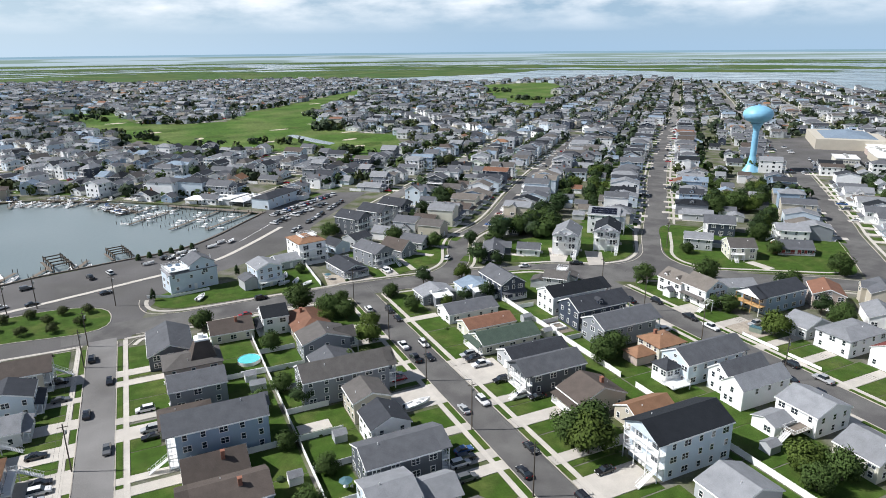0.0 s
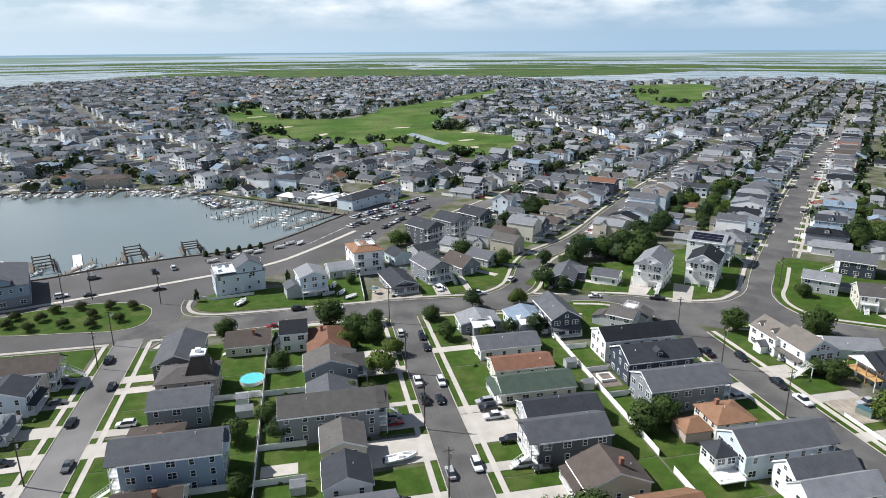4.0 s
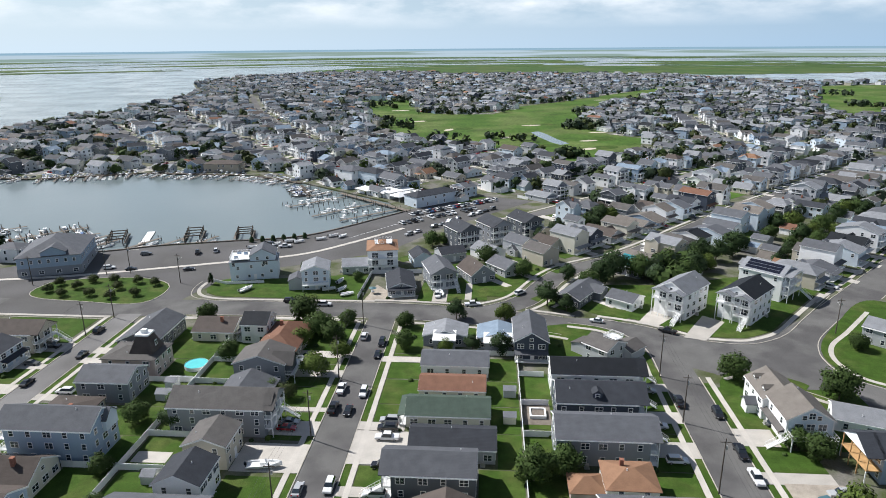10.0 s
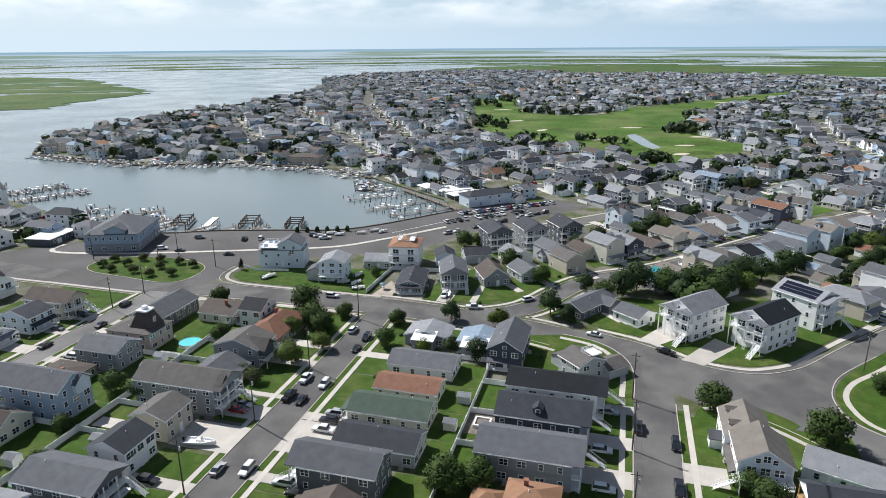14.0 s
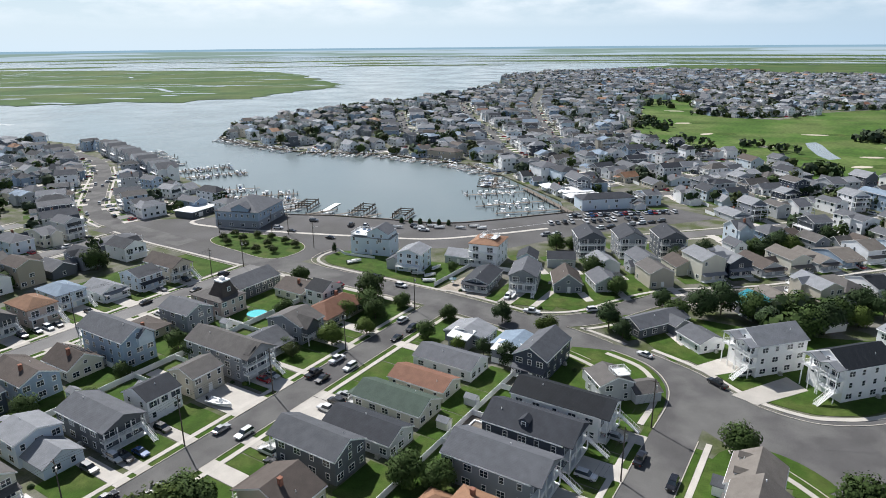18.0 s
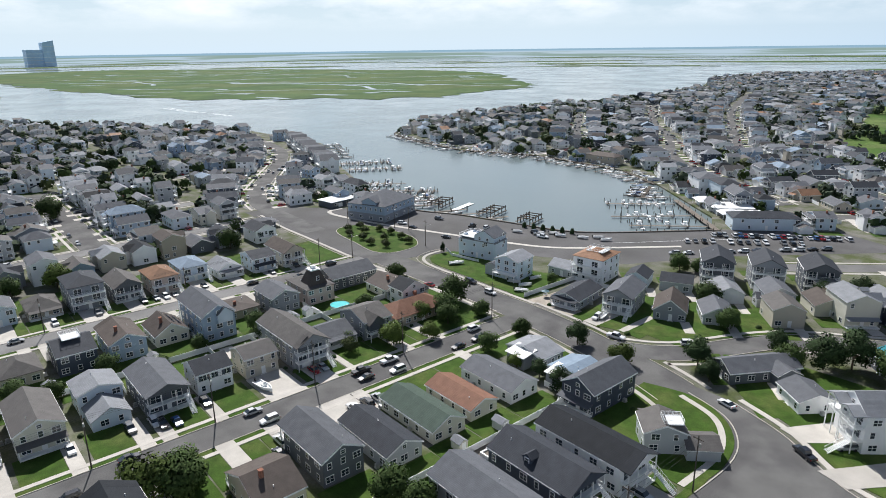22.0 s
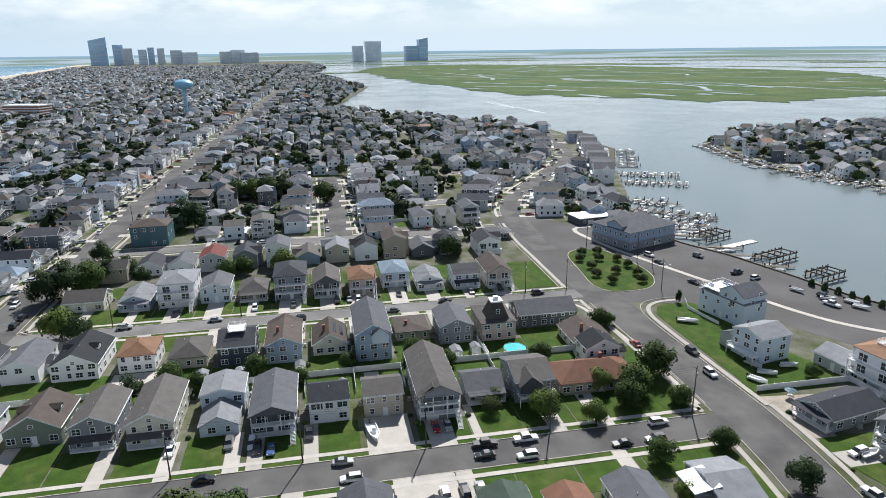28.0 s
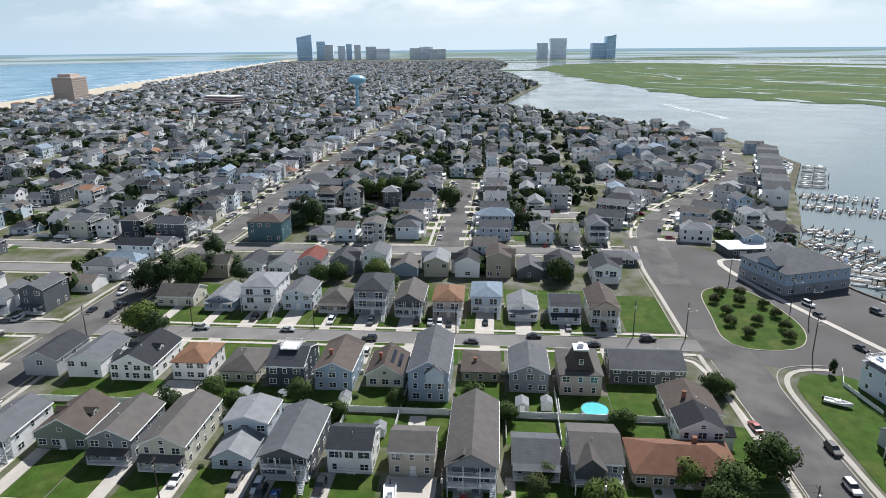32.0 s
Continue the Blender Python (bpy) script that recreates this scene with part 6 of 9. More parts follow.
for y0, y1, xf, xb, d, wd in ((177.5, 191, 86, 105, 0.98, 3.4), (164.5, 177.5, 87, 104, 0.0, 0), (152.5, 164.5, 85, 105.5, 0.0, 3.5), (139, 152.5, 87, 107, 0.5, 13.0), (126, 139, 85, 103, 0.25, 3.2), (112, 126, 90, 104, 0.5, 4.4),
                             (98.5, 112, 96, 110, 0.2, 3.4), (84, 98.5, 90, 110.5, 0.4, 8), (68, 84, 93.5, 106, 0.6, 3.4), (191, 210, 85, 112, 0.1, 0)):
    lot(y0, y1, 76.8, xf, xb, 112.6, d, wd)
    if wd:
        gaps_e.append((y0 + (y1 - y0 - wd) * d, y0 + (y1 - y0 - wd) * d + wd))
strip(62.7, 64.35, 20, 208, gaps_w), strip(73.65, 75.35, 40, 206, gaps_e)
gaps_b, gaps_c, gaps_f = [], [], []
for y0, y1, xf, xb, d, wd in ((69, 82, 0, 12, 0.05, 4), (82, 95.5, -0.5, 12.5, 0.9, 3.4), (95.5, 109, 0, 14, 0.1, 3.4), (109, 122, 0, 15, 0.9, 3.4), (122, 134.5, -0.5, 12.5, 0.9, 3.4), (134.5, 147, -1, 19, 0.05, 2.6), (147, 160, -4, 8, 0.8, 6),
                             (160, 172.5, -1, 13, 0.1, 3.2), (172.5, 186, -1.5, 13.5, 0.9, 3.4), (186, 208, -5, 7, 0.1, 4), (55, 69, -2.5, 12.5, 0.5, 4), (42, 55, -2.5, 12.5, 0.5, 4)):
    lot(y0, y1, -10.8, xf, xb, 24.2, d, wd)
    gaps_b.append((y0 + (y1 - y0 - wd) * d, y0 + (y1 - y0 - wd) * d + wd))
for i, (y0, y1, xf, xb) in enumerate(((39, 57, -38.5, -49.5), (57, 70, -36, -50), (70, 84, -36, -51), (84, 96.5, -37.5, -50.5), (96.5, 109.5, -36.5, -49.5), (109.5, 122, -35, -51), (122, 135, -35, -49), (135, 147.5, -34, -48), (147.5, 160, -39, -53), (160, 172, -33.5, -46.5), (172, 185.5, -32, -44), (185.5, 197, -31, -47))):
    wd = (3.4, 3.2, 5.0, 5.5, 3.4, 7.5, 5.0, 9.0, 6.0, 5.0, 3.0, 6.0)[i]
    lot(y0, y1, -25.2, xf, xb, -61, 0.5, wd)
    gaps_c.append((y0 + (y1 - y0 - wd) * 0.5, y0 + (y1 - y0 - wd) * 0.5 + wd))
strip(-13.9, -12.3, 36, 210, gaps_b), strip(-23.7, -22.1, 36, 212, gaps_c)
patch(-57, 198, -26.5, 213)
for y0, y1, xf, xb, d, wd in ((169, 182.5, 143, 121, 0.6, 4), (155, 169, 140, 121, 0.5, 5), (140.5, 155, 139.5, 119.5, 0.6, 6), (125, 140.5, 138, 124, 0.2, 3.6), (109, 125, 144.5, 128, 0.6, 4), (94, 109, 147.5, 132.5, 0.3, 3.4), (79, 94, 145.5, 133.5, 0.3, 3.4), (63, 79, 142, 130, 0.3, 3.4)):
    lot(y0, y1, 148.8, xf, xb, 113.2, d, wd)
    gaps_f.append((y0 + (y1 - y0 - wd) * d, y0 + (y1 - y0 - wd) * d + wd))
strip(150.1, 151.8, 60, 184, gaps_f)
gaps_g = []
for y0, y1, xf, xb, d, wd in ((150, 178, 171, 182, 0.05, 7), (132, 150, 177, 196, 0.4, 4), (117, 132, 180, 193, 0.3, 3.4), (103, 117, 179, 197, 0.5, 3.4), (88, 103, 181, 195, 0.5, 3.4), (74, 88, 181, 195, 0.5, 3.4)):
    lot(y0, y1, 165.2, xf, xb, 200, d, wd)
    gaps_g.append((y0 + (y1 - y0 - wd) * d, y0 + (y1 - y0 - wd) * d + wd))
strip(162.2, 163.8, 70, 180, gaps_g)


def turf(pts, label="mown green corner lawn"):
    PATCH[0] = (PATCH[0] + 1) % 20
    bm = bmesh.new()
    prism(bm, pts, -0.1, 0.09 + 0.0015 * PATCH[0])
    tagged(part("lawn", bm, M_GRASS), label, "lawn", kind="structure")


turf(smooth([(-1.5, 246), (-2, 243), (0, 238.5), (5, 235.6), (14, 234.8), (30, 234.8), (52, 234.6), (58, 234.6), (57, 262), (40, 258), (22, 255), (4, 254), (-1.5, 250), (-1.5, 246)], 3)[:-1])
bm = bmesh.new()
ribbon(bm, smooth([(-4.2, 249), (-4.4, 243), (-2, 237), (4, 233.6), (14, 232.6), (40, 232.9), (64, 233.4)], 2), 0.7, 0.13, thick=0.2)
tagged(part("pavement", bm, M_CONCRETE), "pale curved pavement round the corner lawn", "pavement", kind="structure")
for hx, hy, l in ((104, 287, 12), (118, 293, 12), (131, 300, 12), (126, 281, 12), (111, 267.5, 12), (99.5, 260, 13), (92, 303, 13), (106.5, 311.5, 13), (121, 320, 13), (76, 277, 10), (88, 283, 9), (137, 240, 9)):
    patch(-5.8, -l / 2 - 9, 1.0, -l / 2 - 2, turn=42, cx=hx, cy=hy), patch(-5.4, l / 2 + 0.4, 5.4, l / 2 + 6.5, turn=42, cx=hx, cy=hy)
    patch(1.6, -l / 2 - 9, 4.6, -l / 2 - 0.2, M_CONCRETE, turn=42, cx=hx, cy=hy)
for x, y, k in ((112, 276, 2), (124, 270, 0), (98, 274, 3), (84, 268, 0), (138, 306, 2), (100, 296, 1), (114, 303, 0)):
    shrub(x, y, k % 3, 1.2, 0.9)
bm = bmesh.new()
ribbon(bm, smooth([(-6.6, 250), (-6.8, 243), (-4.2, 235.2), (3, 231.6), (14, 230.9), (40, 231.4), (64, 231.9)], 2), 0.12, 0.16, thick=0.3)
tagged(part("kerb", bm, M_KERB), "pale kerb round the corner lawn", "kerb", kind="structure")
bm = bmesh.new()
prism(bm, [(60, 234), (79, 233.5), (79, 240), (70, 240), (62, 250)], -0.1, 0.1)
tagged(part("gravel_yard", bm, M_GRAVEL), "pale gravel front yard", "yard", kind="structure")
for a, b, c, d in ((80, 234, 84, 247), (91, 236, 104, 252), (104, 240, 116, 258)):
    patch(a, b, c, d)
patch(84.3, 234, 89.6, 247, M_CONCRETE), patch(96, 236.4, 98.4, 253, M_CONCRETE)
# lawns round the white corner houses
for cx, cy, a, b, c, d, m in (                              (152, 234.5, -7, -14, 7, -4.5, None), (137, 240, -12, -13, 6, -5, None), (137, 240, -2.2, -13.4, -0.8, -5, M_CONCRETE)):
    patch(a, b, c, d, m, turn=318, cx=cx, cy=cy)
turf(smooth([(167, 181), (165.6, 176), (165.6, 150), (172, 150), (172, 172), (184, 176), (190, 180), (182, 186), (172, 187), (167, 181)], 3)[:-1])
turf(smooth([(120, 214), (122, 190), (128, 186), (150, 183), (151.6, 189), (151.4, 197), (148.6, 206), (142, 213.4), (132, 217), (120, 214)], 2)[:-1])
turf(smooth([(79, 235), (92, 235), (105, 241), (118, 252), (128, 268), (120, 284), (100, 276), (82, 263), (79, 235)], 4)[:-1], "mown green front lawns beyond the avenue")
turf(smooth([(141, 226), (155, 221), (165, 213.5), (172, 210), (181, 209), (187, 210.4), (195, 216), (206, 229), (224, 250), (232, 262), (205, 266), (175, 256), (150, 254), (134, 252), (131, 238), (141, 226)], 3)[:-1], "mown green lawn round the white corner houses")
for walk_line, kerb_line in (([(141, 224), (155, 219), (166, 211.6), (172, 208.2), (181, 207), (187, 208.6), (196, 214.6), (207, 227.6), (225, 248.6)], [(140.4, 221.6), (154.4, 216.6), (165.2, 209.8), (172, 206), (181, 204.6), (188, 206.2), (197.6, 212.6), (209, 226), (227, 247)]),
                             ([(130, 215), (140.6, 211.6), (146.6, 204.4), (149, 196), (149, 183)], [(130.6, 217.8), (142.2, 214), (149.2, 206.4), (152, 197), (152, 183)])):
    for kind_name, ln, wide, z, label in (("pavement", walk_line, 0.75, 0.145, "pale curved corner pavement"), ("kerb", kerb_line, 0.13, 0.16, "pale curved corner kerb")):
        bm = bmesh.new()
        ribbon(bm, smooth(ln, 2), wide, z, thick=0.3)
        tagged(part(kind_name, bm, M_CONCRETE if kind_name == "pavement" else M_KERB), label, kind_name, kind="structure")
for pts in ([(165, 208.4), (171.4, 206.6), (181.6, 221), (176, 226)], [(153, 218.6), (159, 216.6), (174, 233), (164, 237)]):
    bm = bmesh.new()
    prism(bm, pts, -0.1, 0.165)
    tagged(part("driveway", bm, M_CONCRETE), "pale concrete driveway of a corner house", "driveway", kind="structure")
turf(smooth([(76.5, 213.5), (77, 206), (112, 206), (116, 208), (106, 211), (92, 214), (76.5, 213.5)], 3)[:-1])
turf(smooth([(26, 216), (28, 207), (60, 208), (60.5, 214), (48, 216.5), (26, 216)], 3)[:-1])
turf(smooth([(218, 223), (207.5, 210), (202.8, 201), (201.6, 194), (203, 186), (210, 179.4), (226, 168), (241, 157), (252, 152), (264, 160), (290, 188), (262, 216), (240, 243), (218, 223)], 3)[:-1], "wide green corner lawn beyond the avenue")
bm = bmesh.new()
ribbon(bm, smooth([(232, 232), (217, 215), (208.4, 206), (204.4, 198), (204.2, 191), (206.5, 184.6), (214, 179), (228, 169.5), (243, 159), (251, 155)], 2), 0.7, 0.14, thick=0.3)
tagged(part("pavement", bm, M_CONCRETE), "pale curved pavement round the corner lawn", "pavement", kind="structure")
bm = bmesh.new()
ribbon(bm, smooth([(219.5, 225), (207, 210.6), (202.2, 201.4), (200.9, 194), (202.4, 185.6), (209.6, 178.8), (225.6, 167.4), (240.6, 156.4), (252, 151)], 2), 0.12, 0.16, thick=0.3)
tagged(part("kerb", bm, M_KERB), "pale kerb round the corner lawn", "kerb", kind="structure")
patch(226, 171, 230.5, 182, M_CONCRETE, turn=0)
ISLE = smooth([(-66, 246), (-67, 236), (-60, 230), (-40, 227.5), (-24, 226), (-17, 230), (-16, 240), (-19, 247), (-28, 252), (-40, 253), (-58, 250), (-66, 246)], 3)[:-1]
turf(ISLE, "grassy traffic island with small trees")
bm = bmesh.new()
ribbon(bm, ISLE + ISLE[:1], 0.14, 0.16, thick=0.3)
tagged(part("kerb", bm, M_KERB), "pale kerb round the traffic island", "kerb", kind="structure")
for i, (x, y) in enumerate(((-60, 236), (-60, 243), (-52, 232), (-51, 240), (-49, 247), (-42, 233), (-41, 248), (-33, 231), (-31, 247), (-25, 234), (-23, 245), (-35, 240))):
    tree(x, y, 5, 0.62, label="small clipped tree on the traffic island")

for ln in ([(-24.5, 214.8), (-60, 215.2), (-88, 215.4), (-118, 218)], [(-9, 209), (-7, 212.6), (0, 214.4), (14, 216.2), (40, 217.2), (60, 217)]):
    bm = bmesh.new()
    ribbon(bm, smooth(ln, 3), 0.7, 0.125, thick=0.2)
    tagged(part("pavement", bm, M_CONCRETE), "narrow concrete pavement by the avenue", "pavement", kind="structure")
    bm = bmesh.new()
    ribbon(bm, smooth(ln, 3), 0.12, 0.15, 1.9, thick=0.2)
    tagged(part("kerb", bm, M_KERB), "pale concrete kerb by the avenue", "kerb", kind="structure")
patch(112.9, 157, 120.2, 166.5, M_WOOD), patch(166, 127, 178, 138, M_GRAVEL), patch(26, 137, 34, 141, M_CONCRETE)
p = thing("hot_tub", pose(117, 161.5, 0.15), "square white hot tub on a brown deck", "hot tub")
bm = bmesh.new()
box(bm, -2, -2, 0, 2, -1.6, 0.8), box(bm, -2, 1.6, 0, 2, 2, 0.8), box(bm, -2, -1.6, 0, -1.6, 1.6, 0.8), box(bm, 1.6, -1.6, 0, 2, 1.6, 0.8)
part("shell", bm, M_TRIM, p)
bm = bmesh.new()
box(bm, -1.6, -1.6, 0, 1.6, 1.6, 0.5)
part("cover", bm, M_WOOD, p)
p = thing("dumpster", pose(171.5, 130.5, 0.1, 0, 0, 20), "green waste skip on the building site", "dumpster")
bm = bmesh.new()
v = box(bm, -1.1, -1.9, 0.1, 1.1, 1.9, 1.6)
part("container", bm, SIDING["green"], p)
bm = bmesh.new()
box(bm, -1.15, -1.95, 1.6, 1.15, 1.95, 1.7)
part("lid", bm, SIDING["teal"], p)

# garden fences
fence([(25, 40), (25, 208)], 1.8)
for y in (108.7, 121.3, 134.3, 147.2, 160, 172.3, 185):
    fence([(25.2, y), (36, y)], 1.7)
for y in (82, 109, 134.5, 172.5):
    fence([(12, y), (24.8, y)], 1.7)
for y in (152, 166, 181):
    fence([(113, y), (120, y)], 1.7)
fence([(113, 126), (113, 192)], 1.8), fence([(113, 60), (113, 120)], 1.8), fence([(104, 193), (112.5, 193)], 1.7)
fence([(-4, 251), (4, 247.5), (18, 250)], 1.2), fence([(57.5, 235), (58, 262), (78, 264)], 1.8), fence([(166, 131), (166, 118)], 1.1, "low white garden fence"), fence([(166, 115), (166, 104)], 1.1, "low white garden fence")
fence([(18, 173), (24.5, 173)], 1.7)

# pool, sheds
p = thing("swimming_pool", pose(21.5, 181.5, 0), "round turquoise above ground swimming pool", "pool")
bm = bmesh.new()
tube(bm, 3.3, 3.3, 0, 1.15, 28, cap=False)
part("pool_wall", bm, M_TRIM, p)
bm = bmesh.new()
bmesh.ops.create_circle(bm, cap_ends=True, segments=28, radius=3.25, matrix=Matrix.Translation((0, 0, 1.0)))
part("pool_water", bm, M_POOL, p)
for x, y, w, l, wk in ((21, 164, 3, 4, "lightgrey"), (20, 170, 2.6, 3, "white"), (112.5 - 2.2, 170.5, 2.4, 3.2, "lightgrey"), (110, 158, 2.4, 3, "cream"), (120.5, 84, 3, 3.4, "lightgrey"), (34, 131, 2.8, 3, "lightgrey"), (21, 94, 3.2, 3.6, "grey"), (21, 120, 2.6, 3, "white")):
    s = thing("garden_shed", pose(x, y, 0, 0, 0, 90), "small %s garden shed" % wk, "shed", "garden sheds")
    part("wall", gable_walls(w, l, 0, 2.1, 2.9), SIDING[wk], s)
    part("roof", gable_roof(w, l, 2.1, 2.9, 0.18, thick=0.08), ROOF["light"], s)
    part("door", door_mesh(0.95, 2.05), None, s, at=pose(0, -l / 2, 0.0))

# trees and shrubs of the near blocks
for x, y, k, s in ((94, 219, 1, 0.8), (110, 218, 3, 0.8), (92, 195, 3, 0.55), (100, 195.5, 1, 0.6), (108.5, 194, 1, 0.75), (79.5, 196, 0, 0.7), (171, 182, 0, 0.95), (194, 173, 0, 1.1), (114.5, 136, 0, 0.95), (57.5, 178, 3, 0.9), (52, 204, 0, 1.0), (57, 200, 0, 0.85),
                   (44, 213.5, 0, 1.15), (12, 212.5, 0, 0.8), (59, 213, 2, 0.8), (78, 212, 2, 0.8), (125, 232, 1, 1.0), (131, 227, 1, 0.7), (153, 262, 4, 1.0), (148, 256, 4, 0.9), (163, 262, 0, 1.2), (174, 266, 0, 1.25), (183, 262, 1, 1.2),
                   (178, 256, 0, 1.2), (186, 272, 0, 1.1), (168, 254, 1, 0.9), (83, 101, 3, 1.25), (87, 106, 0, 1.15), (82, 107, 0, 0.95), (121, 138, 0, 0.85), (174, 126, 3, 1.05), (121, 76, 3, 0.9), (125, 70, 0, 0.9), (117, 70, 0, 0.8), (62, 189, 3, 0.7), (48, 196, 3, 0.75),
                   (29, 187, 2, 0.85), (27, 160, 2, 0.8), (30, 150, 1, 0.75), (20, 152, 0, 0.75), (22, 133, 2, 0.7), (21, 108, 0, 0.75), (28, 120, 2, 0.7), (22, 86, 0, 0.8), (30, 78, 1, 0.85), (-12, 53, 1, 1.0), (-68, 40, 4, 0.85), (-70, 46, 1, 1.0), (-74, 52, 1, 0.95),
                   (-64, 91, 0, 0.9), (-67, 97, 0, 0.9), (-70, 181, 0, 1.15), (-63, 60, 1, 0.8), (27, 94, 0, 0.7), (200, 122, 0, 1.0), (206, 150, 1, 0.9), (215, 152, 0, 0.9), (203, 131, 1, 0.8), (48, 168, 2, 0.6), (53, 166, 5, 0.8), (102, 262, 2, 0.7), (118, 262, 0, 0.85),
                   (104, 276, 0, 1.0), (79, 300, 0, 0.9), (84, 305, 2, 0.8), (142, 250, 0, 0.9), (135, 258, 4, 0.6), (54, 254, 2, 0.6), (174, 151, 2, 0.8), (177, 147, 0, 0.75), (10, 216, 3, 0.5)):
    tree(x, y, k, s)
for x, y in ((-2, 247.5), (30, 262)):
    t = tree(x, y, 4, 0.36, label="slim dark cypress beside the pale blue house")
    t.matrix_basis = t.matrix_basis @ Matrix.Diagonal((0.55, 0.55, 1.15, 1))
for x, y, k, s in ((286, 256, 1, 1.3), (293, 248, 0, 1.4), (301, 250, 1, 1.3), (311, 246, 0, 1.2), (262, 207, 1, 1.1), (259, 203, 0, 1.0), (246, 184, 0, 0.8), (246, 154, 0, 1.1), (214, 203, 2, 0.8), (300, 243, 3, 1.1), (282, 250, 0, 1.1)):
    tree(x, y, k, s)
r = random.Random(11)
for x, y in ((49, 95), (48, 121.5), (50, 146.6), (54, 147.3), (53, 160.2), (48, 172.5), (84, 177), (86, 164), (84, 152.5), (88, 126.5), (92, 112.3), (89, 98.6), (145, 169.5), (141, 155.6), (140, 141), (147, 110), (173, 152), (170, 148), (49, 185.5), (51, 190), (52, 196), (16, 160), (15, 147), (18, 122), (16, 109.5),
             (-33, 58), (-32, 84), (-33, 110), (-31, 134), (-30, 147), (-30, 172), (31, 172), (30, 134), (29, 108), (26, 101), (119, 152), (118, 168), (36, 209), (30, 205), (22, 207), (77, 202), (82, 204), (126, 200), (68, 236), (90, 234), (100, 236)):
    shrub(x + r.uniform(-0.4, 0.4), y + r.uniform(-0.3, 0.3), r.randrange(3), r.uniform(0.6, 1.15))

# parked cars
for x, y, f, k, c in ((66, 203, 90, "suv", "white"), (72.2, 199, -90, "suv", "black"), (72.2, 191, -90, "sedan", "black"), (72.2, 169, -90, "suv", "white"), (66, 170.5, 90, "pickup", "white"), (66, 161, 90, "pickup", "black"), (70, 160, -90, "sedan", "black"),
                      (81, 156.3, 180, "suv", "silver"), (81, 153, 180, "suv", "black"), (81.5, 149, 180, "pickup", "white"), (82, 138.5, 180, "suv", "black"), (66, 129.5, 90, "sedan", "silver"), (72.2, 131, -90, "suv", "white"), (57, 154.3, 0, "sedan", "silver"), (57, 151.5, 0, "sedan", "red"),
                      (82, 129, 180, "suv", "white"), (86, 126.6, 180, "sedan", "black"), (82, 94, 180, "sedan", "black"), (66, 101, 90, "sedan", "black"), (72.2, 88, -90, "suv", "black"), (72.2, 108, -90, "sedan", "black"), (57, 111, 0, "suv", "black"), (58, 114, 0, "sedan", "blue"),
                      (153, 169, 90, "pickup", "black"), (161, 164, -90, "suv", "black"), (145, 157.5, 0, "suv", "white"), (160.8, 148, -90, "pickup", "black"), (160.8, 139, -90, "pickup", "white"), (140, 219, 165, "sedan", "white"), (161, 212, 150, "pickup", "black"), (99, 231, 10, "pickup", "white"),
                      (116, 243, 45, "suv", "white"), (-18, 263, 20, "sedan", "black"), (146, 174, 0, "suv", "silver"), (146, 144, 0, "suv", "white"), (153, 96, 90, "suv", "black"), (153, 104, 90, "sedan", "black"), (161, 110, 90, "suv", "black"), (161, 100, 90, "pickup", "silver")):
    car(x, y, f, k, c)
for x, y, f, k, c in ((-20.5, 64, 90, "suv", "silver"), (-20.5, 169, 90, "sedan", "black"), (-20.5, 203, 90, "suv", "black"), (-28, 104, 0, "suv", "white"), (-29, 132, 0, "suv", "black"), (-29, 136.3, 0, "sedan", "silver"), (-28, 139.4, 0, "suv", "white"), (-28, 142.4, 0, "sedan", "black"), (-30, 154, 0, "sedan", "black"),
                      (54, 104.6, 0, "suv", "grey"), (55, 109.8, 0, "suv", "white"), (54, 122.4, 0, "suv", "black"), (54, 92, 0, "sedan", "white"), (26, 217.5, 185, "sedan", "red"), (34, 231, 5, "suv", "black"), (47, 228.5, 3, "suv", "white"), (-49, 21, 0, "suv", "white"), (-36, 28, 180, "pickup", "black"),
                      (-30, 28, 180, "suv", "black"), (-32, 20, 0, "sedan", "black"), (-15.5, 150, -90, "sedan", "grey"), (-15.5, 119, -90, "suv", "black"), (-20.5, 92, 90, "sedan", "silver"), (-15.5, 186, -90, "sedan", "black"), (-7, 165, 180, "suv", "white"), (-7, 120, 180, "suv", "white"), (-6, 151, 180, "sedan", "black"), (-6, 154.5, 180, "suv", "silver"),
                      (-28, 117, 0, "suv", "grey"), (-29, 78, 0, "suv", "black"), (-27, 180, 0, "sedan", "grey"), (-28, 191, 0, "suv", "black"), (176, 134.5, 180, "pickup", "silver"), (166, 221, 230, "suv", "silver"), (86, 239, -80, "suv", "white"), (173, 160, 0, "sedan", "grey")):
    car(x, y, f, k, c, rims=False)

# poles and wires
line_a = [(64, 40), (63.8, 94), (63.8, 121), (63.8, 148), (63.8, 177), (63.8, 213)]
for x, y in line_a:
    pole(x, y, 13)
line_f = [(151.6, 70), (151.6, 105), (151.6, 134), (151.6, 160), (151.6, 183)]
for x, y in line_f:
    pole(x, y, 13)
line_b = [(-22.4, 60), (-22.4, 100), (-22.4, 145), (-22.4, 199)]
for x, y in line_b:
    pole(x, y, 12)
for x, y in ((-22, 214.4), (-49, 256), (-14.5, 248), (-71, 243), (-9, 33), (213, 214), (-40, 258), (-60, 34), (-100, 34), (-150, 36), (-200, 37)):
    pole(x, y, 12, lamp=True)
for ln in (line_a, line_f, line_b):
    for a, b in zip(ln, ln[1:]):
        wires(a, b, 12 if ln is line_b else 13)


